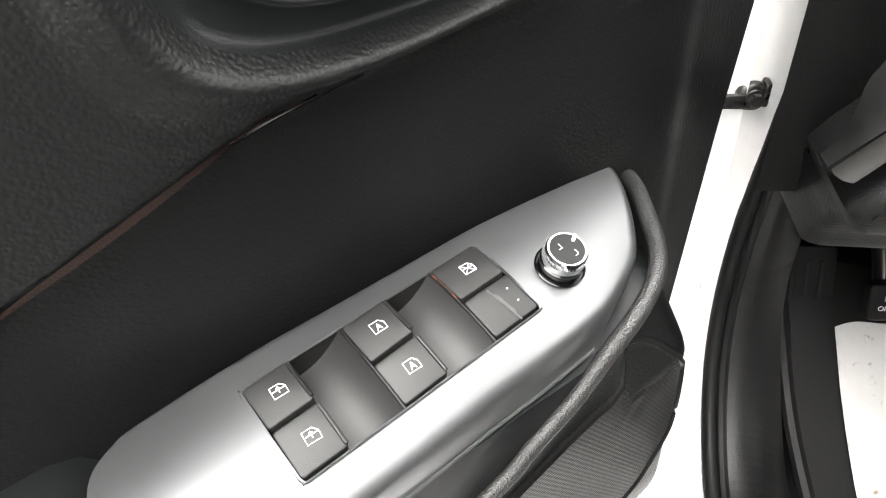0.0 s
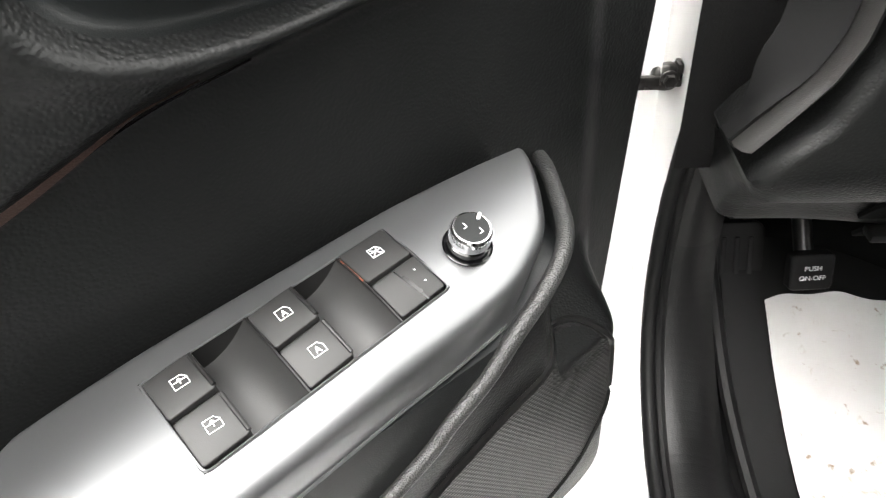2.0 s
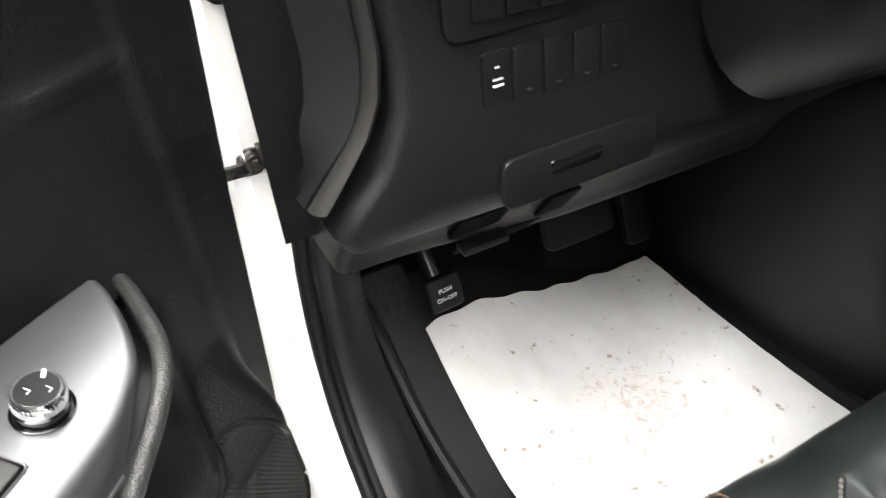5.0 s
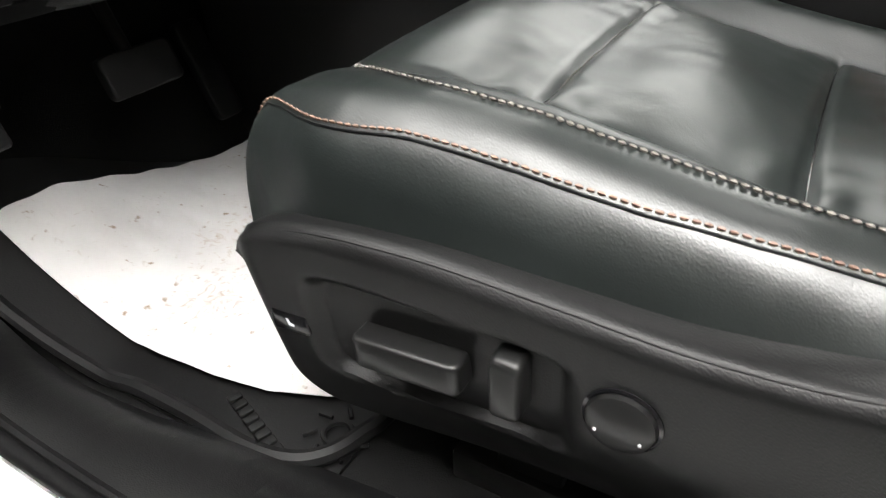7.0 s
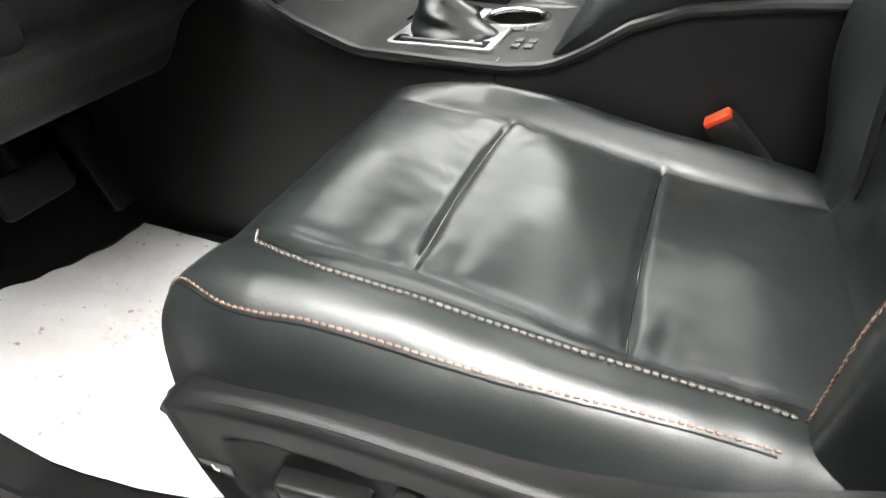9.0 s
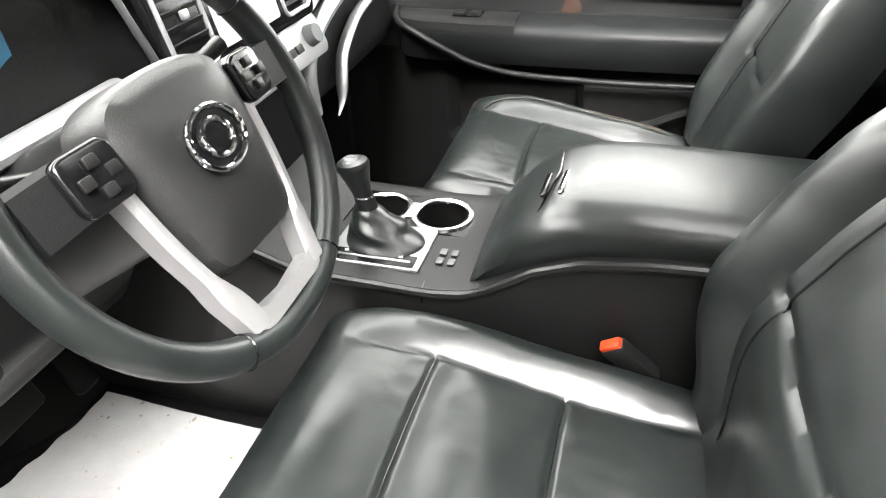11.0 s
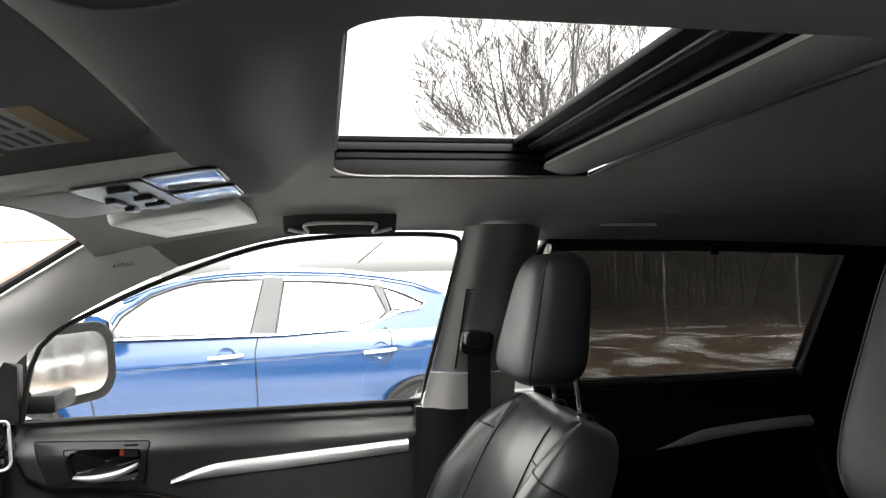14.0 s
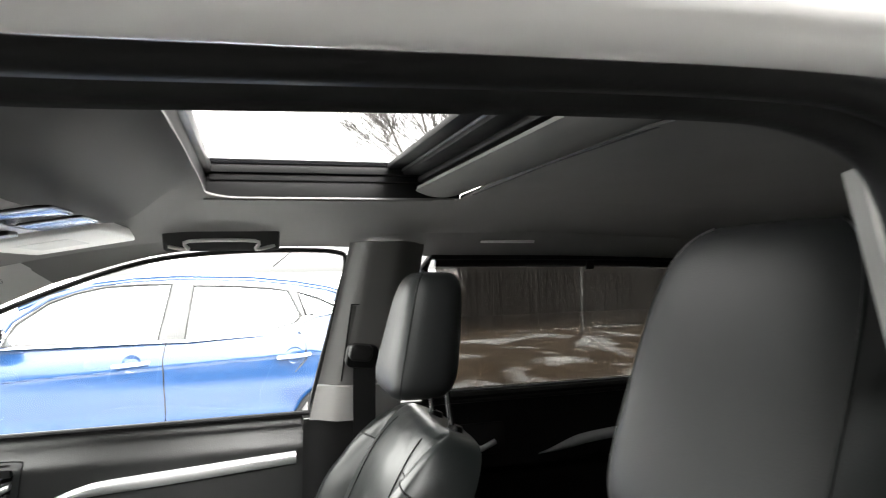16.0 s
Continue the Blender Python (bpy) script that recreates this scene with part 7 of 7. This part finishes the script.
HANDLEBLUE = material("bluish_chrome", (0.30, 0.36, 0.48), 0.2, metal=0.8, vary=0.05)
RIMGREY = material("grey_wheel_rim", (0.10, 0.10, 0.105), 0.4, metal=0.5, vary=0.05)
PILLARGREY = material("grey_window_pillar", (0.012, 0.012, 0.013), 0.6, vary=0.03)


def crossover(name, label, paint, m):
    """A parked five-door crossover: y runs to its front, x to its far side, near flank at x = 0."""
    root = thing(name, m.translation, label, "car")
    W, Y0, Y1 = 1.78, -1.62, 3.32

    def P(x, y, z):
        return m @ Vector((x, y, z))

    def flank(y, z):
        """How far the near side is drawn in."""
        zc = 0.848 - 0.04 * (y - 0.5)
        t = 0.05 * ((z - 0.8) / 0.55) ** 2 + 0.24 * max(0.0, z - zc) - 0.016 * ease(zc - 0.012, zc + 0.004, z) * ease(zc + 0.20, zc + 0.08, z)
        t += 0.03 * ease(0.70, 0.50, z) - 0.03 * ease(0.5, 0.35, z)
        return t + 0.35 * ease(Y0 + 0.45, Y0, y) ** 2 + 0.45 * ease(Y1 - 0.8, Y1, y) ** 2

    zs = [0.28, 0.36, 0.43, 0.5, 0.56, 0.62, 0.68, 0.74, 0.78] + [0.80 + 0.008 * i for i in range(13)] + [0.92, 0.95, 0.98, 1.01, 1.03]
    rings = []
    for i in range(61):
        y = Y0 + (Y1 - Y0) * i / 60
        hood = table([(-1.0, 1.05), (1.9, 1.05), (2.3, 1.0), (3.0, 0.9), (3.32, 0.72)], y)
        near = [(flank(y, z), min(z, hood)) for z in zs]
        rings.append([P(x, y, z) for x, z in near] + [P(W - x, y, z) for x, z in reversed(near)])
    part("body", loft(rings), paint, root)
    # greenhouse: roof, pillars, panes
    ROOF = [(-1.3, 1.10), (-0.92, 1.28), (-0.69, 1.365), (-0.45, 1.412), (-0.12, 1.452), (0.4, 1.472), (0.7, 1.462), (0.95, 1.435), (1.2, 1.375), (1.5, 1.24), (2.0, 1.10), (2.2, 1.05)]

    def rz(y):
        return table(ROOF, y)

    def wall(y, z):
        return 0.038 + 0.42 * (z - 1.05) + 0.2 * ease(-0.7, -1.12, y)

    def roof(a, b):
        y = -0.95 + 2.35 * a
        z = rz(y)
        x0 = wall(y, z)
        return P(x0 + (W - 2 * x0) * b, y, z + 0.035 * math.sin(math.pi * b) ** 0.6)

    part("roof", surf(roof, 40, 20, 0.01), paint, root)
    part("gutter", tube([P(wall(-0.9 + 2.3 * i / 40, rz(-0.9 + 2.3 * i / 40)) - 0.004, -0.9 + 2.3 * i / 40, rz(-0.9 + 2.3 * i / 40) - 0.012) for i in range(41)], 0.012, 8), paint, root)

    def pane(pts, nm, mat, off=0.0):
        bm = bmesh.new()
        bm.faces.new([bm.verts.new(P(wall(y, z) + off, y, z)) for y, z in pts])
        return part(nm, bm, mat, root, smooth=0)

    w1 = [(1.47, 1.04), (1.40, 1.18), (1.218, 1.315), (1.05, 1.378), (0.875, 1.415), (0.65, 1.425), (0.433, 1.422), (0.515, 1.035)]
    w2 = [(0.335, 1.033), (0.285, 1.408), (0.0, 1.398), (-0.25, 1.376), (-0.385, 1.352), (-0.47, 1.165), (-0.42, 1.112), (-0.2, 1.058), (0.1, 1.038)]
    w3 = [(-0.51, 1.172), (-0.458, 1.338), (-0.60, 1.295), (-0.765, 1.215), (-0.735, 1.193), (-0.585, 1.174)]
    for w in (w1, w2, w3):
        pane(w, "window", CARGLASS, 0.004)
        part("window_seal", tube([P(wall(y, z) - 0.003, y, z) for y, z in w], 0.009, 6, closed=True), PILLARGREY, root)
    for nm, q in (("b_pillar", [(0.515, 1.03), (0.433, 1.44), (0.285, 1.43), (0.335, 1.03)]), ("c_pillar", [(-0.42, 1.105), (-0.47, 1.16), (-0.385, 1.37), (-0.458, 1.352), (-0.51, 1.165)])):
        part(nm, loft([[P(wall(y, z) - 0.002 + d, y, z) for y, z in q] for d in (0, 0.03)]), PILLARGREY, root)
    part("rear_quarter", loft([[P(wall(y, z) + d, y, z) for y, z in ((-0.30, 1.00), (-0.51, 1.160), (-0.585, 1.168), (-0.78, 1.21), (-0.60, 1.305), (-0.44, 1.36), (-0.44, 1.41), (-0.69, 1.36), (-0.92, 1.28), (-1.35, 1.02))] for d in (0, 0.05)]), paint, root)
    part("a_pillar", tube([P(wall(1.52, 1.04), 1.52, 1.04), P(wall(1.43, 1.19), 1.43, 1.20), P(wall(1.22, 1.34), 1.22, 1.345), P(wall(0.95, 1.42), 0.95, 1.425)], 0.02, 8), paint, root)
    part("chrome_belt", tube([P(wall(y, z) - 0.006, y, z) for y, z in ((1.55, 1.028), (0.5, 1.024), (0.3, 1.022), (-0.2, 1.046), (-0.42, 1.098), (-0.585, 1.163), (-0.74, 1.183), (-0.78, 1.215), (-0.60, 1.305), (-0.45, 1.352))], 0.010, 6), CHROME, root, "chrome belt moulding")
    for y in (0.677, -0.417):
        h = part("door_handle", tube([P(flank(y, 0.93) - 0.012, y + 0.12, 0.872), P(flank(y, 0.93) - 0.035, y + 0.06, 0.877), P(flank(y, 0.93) - 0.035, y - 0.06, 0.884), P(flank(y, 0.93) - 0.012, y - 0.11, 0.888)], 0.017, 10), HANDLEBLUE, root, "bluish chrome door handle")
        part("handle_cup", lathe([(0.0, -0.012), (0.04, -0.008), (0.058, 0.002), (0.062, 0.004)], 28, m=frame_at(P(flank(y, 0.88) + 0.001, y + 0.0, 0.885), m.to_3x3() @ Vector((0, -1, 0)), (0, 0, 1))), paint, h)
    for line in ([(0.46, 1.04), (0.48, 0.9), (0.47, 0.6), (0.47, 0.36)], [(-0.38, 1.13), (-0.50, 1.0), (-0.50, 0.85), (-0.42, 0.76)], [(1.62, 1.03), (1.60, 0.8), (1.55, 0.4)]):
        fine = [(p[0] + (q[0] - p[0]) * i / 8, p[1] + (q[1] - p[1]) * i / 8) for p, q in zip(line, line[1:]) for i in range(9)]
        part("door_gap", tube([P(flank(y, z) - 0.001, y, z) for y, z in fine if z < 1.05], 0.005, 6), GLOSS, root)
    mi = part("side_mirror", tube([P(0.02, 1.48, 1.10), P(-0.08, 1.50, 1.12), P(-0.17, 1.50, 1.13)], lambda s: 0.03 + 0.05 * ease(0.2, 0.6, s), 14), paint, root)
    part("mirror_cap", tube([P(-0.10, 1.46, 1.12), P(-0.16, 1.46, 1.13)], 0.06, 12), GLOSS, mi)
    for y in (-0.76, 2.07):
        wh = part("wheel", cyl(0.315, 0.22, 40, m=frame_at(P(-0.014, y, 0.315), m.to_3x3() @ Vector((0, 1, 0)), (0, 0, 1)) , bevel=0.03), TYRE, root)
        part("rim", lathe([(0.0, 0.02), (0.06, 0.03), (0.08, 0.0), (0.2, 0.015), (0.235, 0.02), (0.25, 0.0)], 30, m=frame_at(P(-0.018, y, 0.315), m.to_3x3() @ Vector((0, -1, 0)), (0, 0, 1))), RIMGREY, wh)
        part("arch", tube([P(flank(y, 0.7) - 0.002, y + 0.355 * math.cos(t), 0.31 + 0.355 * math.sin(t)) for t in [math.pi * i / 20 for i in range(21)]], 0.028, 8), CLADDING, root, "black wheel arch cladding")
        part("arch_well", cyl(0.345, 0.02, 36, m=frame_at(P(flank(y, 0.62) - 0.006, y, 0.31), m.to_3x3() @ Vector((0, -1, 0)), (0, 0, 1))), TYRE, root)
    part("sill", tube([P(0.01, -0.1, 0.33), P(0.005, 1.6, 0.33)], 0.05, 8), CLADDING, root)
    part("antenna", tube([P(0.85, -0.3, 1.54), P(0.85, -0.52, 1.72)], 0.006, 6), SMOOTH, root)
    return root


crossover("blue_car", "blue crossover parked beside the car, chrome handles", BLUE, pose(4.2, 0.03, 0.0))
for k, (x, y, a) in enumerate(((21, 13.5, 20), (26, 15.5, 25), (17, 19, 15), (33, 15, 30))):
    c = copy_thing(bpy.data.objects["blue_car"], pose(x, y, -0.15, 0, 0, a - 90))
    c.name = "parked_car"
    tagged(c, "pale grey car parked across the snowy lot", "car", "parked cars")
    for o in c.children_recursive:
        if o.data.materials[0] == BLUE:
            o.data = o.data.copy()
            o.data.materials[0] = GREYPAINT

# bare tree seen through the roof
BARK = material("grey_brown_bark", (0.04, 0.036, 0.033), 0.85, grain=1.0, scale=40, cells=False, vary=0.3, vscale=4)


def branch(bm, p, d, length, r, depth, rnd):
    """A tapering limb with side limbs."""
    n = 5 if depth > 0 else 4
    pts, q, e = [p.copy()], p.copy(), d.copy()
    for i in range(n):
        e = (e + Vector((rnd.uniform(-1, 1), rnd.uniform(-1, 1), rnd.uniform(-0.3, 0.7))) * 0.11).normalized()
        q = q + e * length / n
        pts.append(q.copy())
    tube(pts, lambda s: max(r * (1 - 0.72 * s), 0.0055), 6 if depth > 2 else 3, bm=bm)
    if depth > 0:
        for i in range(3 if depth > 2 else 4):
            t = rnd.uniform(0.25, 0.98)
            k = min(int(t * n), n - 1)
            s = pts[k].lerp(pts[k + 1], t * n - k)
            a = rnd.uniform(0, 2 * math.pi)
            side = Vector((math.cos(a), math.sin(a), 0)) - e * 0.2
            branch(bm, s, (e * 0.95 + side * rnd.uniform(0.45, 0.8) + Vector((0, 0, 0.15))).normalized(), length * rnd.uniform(0.42, 0.62), r * (1 - 0.72 * t) * 0.62, depth - 1, rnd)
    if depth == 0:
        return


def bare_tree(name, label, at, height, stems, seed, depth=4):
    rnd = random.Random(seed)
    root = thing(name, at, label, "tree", "bare trees")
    bm = bmesh.new()
    at = Vector(at)
    fork = at + Vector((0, 0, height * 0.16))
    tube([at, at + Vector((0.02, 0.03, height * 0.08)), fork], lambda s: height * 0.016 * (1.25 - 0.3 * s), 10, bm=bm)
    part("trunk", bm, BARK, root)
    bm = bmesh.new()
    for k in range(stems):
        a = 2 * math.pi * k / stems + rnd.uniform(-0.3, 0.3)
        d = Vector((math.cos(a) * 0.3, math.sin(a) * 0.3, 1)).normalized()
        branch(bm, fork, d, height * 0.72, height * 0.0065, depth, rnd)
    part("crown", bm, BARK, root, "bare leafless branches")
    return root


def leaning_tree(name, label, at, leans, seed):
    """A clump of stems, each leaning its own way and forking into fine twigs."""
    rnd = random.Random(seed)
    root = thing(name, at, label, "tree", "bare trees")
    at = Vector(at)
    for k, (lean_y, start, length, r) in enumerate(leans):
        bm = bmesh.new()
        p = at + Vector((rnd.uniform(-0.2, 0.2), 0.25 * lean_y, 0))
        foot = [p, p + Vector((0, lean_y * 0.12, start * 0.5)), p + Vector((0, lean_y * 0.3, start))]
        tube(foot, lambda s: r * (1.3 - 0.3 * s), 8, bm=bm)
        q, e = foot[-1], Vector((rnd.uniform(-0.15, 0.15), lean_y, 1)).normalized()
        pts = [q.copy()]
        for i in range(9):
            e = (e + Vector((rnd.uniform(-0.05, 0.05), -0.05 * lean_y + rnd.uniform(-0.05, 0.05), 0.04))).normalized()
            q = q + e * length / 9
            pts.append(q.copy())
        tube(pts, lambda s: r * (1 - 0.8 * s), 7, bm=bm)
        part("stem", bm, BARK, root)
        bm = bmesh.new()
        for j in range(18):
            t = 0.04 + 0.92 * j / 17 + rnd.uniform(-0.02, 0.02)
            i = min(int(t * 9), 8)
            s = pts[i].lerp(pts[i + 1], t * 9 - i)
            d = (pts[i + 1] - pts[i]).normalized()
            a = rnd.choice((-1, 1)) * rnd.uniform(0.45, 0.85)
            side = Vector((rnd.uniform(-0.5, 0.5), a, 0.0))
            branch(bm, s, (d + side).normalized(), length * (0.50 - 0.30 * t), r * (1 - 0.8 * t) * 0.45, 3, rnd)
        part("crown", bm, BARK, root, "fine leafless twigs")
    return root


leaning_tree("bare_tree", "wide leafless tree with fanned stems behind the fence", (14.0, -5.3, 0), [(0.12, 2.6, 5.0, 0.08), (0.38, 2.4, 4.8, 0.055), (0.68, 2.4, 4.6, 0.05), (1.05, 2.5, 4.0, 0.045)], 3)
leaning_tree("bare_tree", "slender upright leafless tree behind the fence", (14.6, -6.9, 0), [(-0.05, 2.8, 5.2, 0.065), (0.22, 2.8, 4.4, 0.04), (-0.3, 2.9, 3.6, 0.035)], 8)

# woods, brush and fence beyond the rear window
rnd = random.Random(5)
bm = bmesh.new()
for k in range(900):
    x = rnd.uniform(13.5, 34)
    y = rnd.uniform(-46, -0.34 * x)
    h = rnd.uniform(2.5, 9)
    r = rnd.uniform(0.015, 0.028) + 0.055 * rnd.random() ** 3
    tube([(x, y, -0.2), (x + rnd.uniform(-0.4, 0.4), y + rnd.uniform(-0.3, 0.3), h * 0.5), (x + rnd.uniform(-0.9, 0.9), y + rnd.uniform(-0.8, 0.8), h)], lambda s: r * (1 - 0.7 * s), 5, bm=bm)
    for j in range(9):
        z = h * rnd.uniform(0.06, 0.9)
        a = rnd.uniform(0, 6.28)
        l = rnd.uniform(0.5, 1.6)
        tube([(x, y, z), (x + l * math.cos(a), y + l * math.sin(a), z + l * 0.7)], 0.010, 3, bm=bm)
for k in range(9000):
    x = rnd.uniform(12.4, 22)
    y = rnd.uniform(-36, -0.34 * x)
    h, a, w = rnd.uniform(0.3, 1.7), rnd.uniform(0, 6.28), rnd.uniform(0.005, 0.012)
    bm.faces.new([bm.verts.new(p) for p in ((x, y - w, 0), (x, y + w, 0), (x + 0.35 * h * math.cos(a), y + 0.35 * h * math.sin(a), h))])
woods = part("woods", bm, BARK)
tagged(woods, "brown leafless woods behind the fence", "woods", "", "stuff")
bm = bmesh.new()
BRUSH = material("dry_brown_brush", (0.20, 0.14, 0.085), 0.9, vary=0.4, vscale=1.5)
for k in range(14000):
    y = rnd.uniform(-34, -1.5)
    x = rnd.uniform(7.0, 16)
    if noise.noise(Vector((x * 0.6, y * 0.6, 3.3))) < -0.12:
        continue
    h = rnd.uniform(0.06, 0.24)
    if y > -0.25 * x:
        continue
    a, l = rnd.uniform(0, 6.28), rnd.uniform(0.05, 0.25)
    w = rnd.uniform(0.003, 0.008)
    vs = [bm.verts.new(p) for p in ((x - w, y - w, 0), (x + w, y + w, 0), (x + l * math.cos(a), y + l * math.sin(a), h))]
    bm.faces.new(vs)
    vs = [bm.verts.new(p) for p in ((x - w, y + w, 0), (x + w, y - w, 0), (x - l * math.cos(a), y + l * math.sin(a), h * 0.8))]
    bm.faces.new(vs)
brush = part("dry_grass", bm, BRUSH, smooth=0)
tagged(brush, "dry brown grass and brush poking through snow", "dry grass", "", "stuff")

fence = thing("chain_link_fence", (12.0, -8, 0), "grey chain-link fence with steel posts", "fence")
GALV = material("galvanised_steel", (0.20, 0.205, 0.205), 0.5, metal=0.6, vary=0.2)
for k in range(9):
    part("post", cyl(0.035, 2.2, 10, m=pose(12.0, -3.8 - 3.1 * k, 0)), GALV, fence)
part("top_rail", tube([(12.0, -3.8, 2.15), (12.0, -29, 2.15)], 0.022, 8), GALV, fence)
bm = bmesh.new()
for k in range(150):
    y = -27.5 + 0.14 * k
    for s in (-1, 1):
        vs = [bm.verts.new(p) for p in ((12.0, y, 0.05), (12.0, y + 0.005, 0.05), (12.0, y + s * 2.1 + 0.005, 2.15), (12.0, y + s * 2.1, 2.15))]
        bm.faces.new(vs)
tagged(part("wire_mesh", bm, GALV, fence, "diamond wire mesh", smooth=0), kind="stuff")

bank = structure("snow_bank", surf(lambda a, b: (6.4 + 7.4 * b, -40 + 38 * a, (0.10 + 0.12 * noise.noise(Vector((a * 22, b * 3, 0)))) * math.sin(math.pi * b) - 0.02), 60, 12), material("snow_and_dead_grass", (0.45, 0.45, 0.45), 0.85, grain=0.6, scale=8, cells=False, vary=0.15, vscale=0.8, stain=((0.075, 0.053, 0.033), 0.9, 0.39)), "low bank of dead grass and snow along the fence", "snow bank")

structure("forest_floor", surf(lambda a, b: (13.6 + 30 * a, -80 + 76 * b - 10 * a, 0.03 + 0.05 * noise.noise(Vector((a * 20, b * 30, 0)))), 20, 40), material("leaf_litter", (0.075, 0.058, 0.042), 0.95, grain=0.8, scale=6, cells=False, vary=0.3, vscale=1.5, stain=((0.4, 0.4, 0.4), 0.7, 0.66)), "brown leaf litter under the woods", "ground")

# building and yard across the lot
bld = thing("sales_building", (34, 34, 0), "pale building with red-edged tan panels and dark windows", "building")
TANWALL = material("tan_panel", (0.17, 0.125, 0.09), 0.8, vary=0.08, vscale=0.8)
REDEDGE = material("red_edge", (0.25, 0.05, 0.03), 0.6, vary=0.05)
WHITEWALL = material("white_panel", (0.80, 0.80, 0.80), 0.7, vary=0.05, vscale=0.5)
part("wall", box(22, 60, 36, 44, -0.2, 4.6, 0.05), WHITEWALL, bld)
part("roof", box(21.5, 60.5, 35.5, 44.5, 4.6, 4.9, 0.05), material("blue_fascia", (0.10, 0.30, 0.55), 0.5), bld, "blue fascia")
for k in range(5):
    w = part("window", box(24 + 6 * k, 27.5 + 6 * k, 35.9, 36.05, 1.0, 3.2, 0.02), GLOSS, bld)
    part("frame", box(23.9 + 6 * k, 27.6 + 6 * k, 35.92, 35.99, 0.9, 3.3, 0.02), GALV, w)
tent = thing("red_edged_shed", (39, 18.6, 0), "tan shed roof with red edges across the lot", "shed")
EAVE, RIDGETOP = [Vector((35.3, 21.6, 1.0)), Vector((37.4, 17.5, 0.85))], [Vector((42.9, 14.9, 3.8)), Vector((40.5, 20.6, 3.4))]
part("roof", loft([EAVE + RIDGETOP, [p - Vector((0, 0, 0.12)) for p in EAVE + RIDGETOP]]), TANWALL, tent)
for p, q in ((EAVE[0], EAVE[1]), (EAVE[1], RIDGETOP[0]), (RIDGETOP[0], RIDGETOP[1]), (RIDGETOP[1], EAVE[0])):
    part("edge", tube([p, q], 0.10, 6), REDEDGE, tent)
part("wall", loft([[Vector((p.x + 0.1 * (39.0 - p.x), p.y + 0.1 * (18.6 - p.y), -0.2)) for p in EAVE + RIDGETOP], [p.lerp(Vector((39.0, 18.6, 2.2)), 0.1) - Vector((0, 0, 0.2)) for p in EAVE + RIDGETOP]]), WHITEWALL, tent)
hut = thing("box_trailer", (60, 5, 0), "white box trailer far behind the parked car", "trailer")
part("body", box(58, 62, 2.5, 8.0, 0.5, 2.9, 0.05), WHITEWALL, hut)
part("wheel", cyl(0.4, 0.25, 24, m=pose(58.0, 5.0, 0.4, 0, 90, 0), bevel=0.03), TYRE, hut)

structure("backdrop", surf(lambda a, b: (40 - 6 * math.sin(math.pi * a), -75 + 61 * a, -0.5 + (5.5 + 2.5 * noise.noise(Vector((a * 40, 0, 1)))) * b), 120, 4),
          material("far_woods", (0.085, 0.072, 0.062), 0.95, vary=0.3, vscale=1.2), "far brown winter woods", "backdrop")
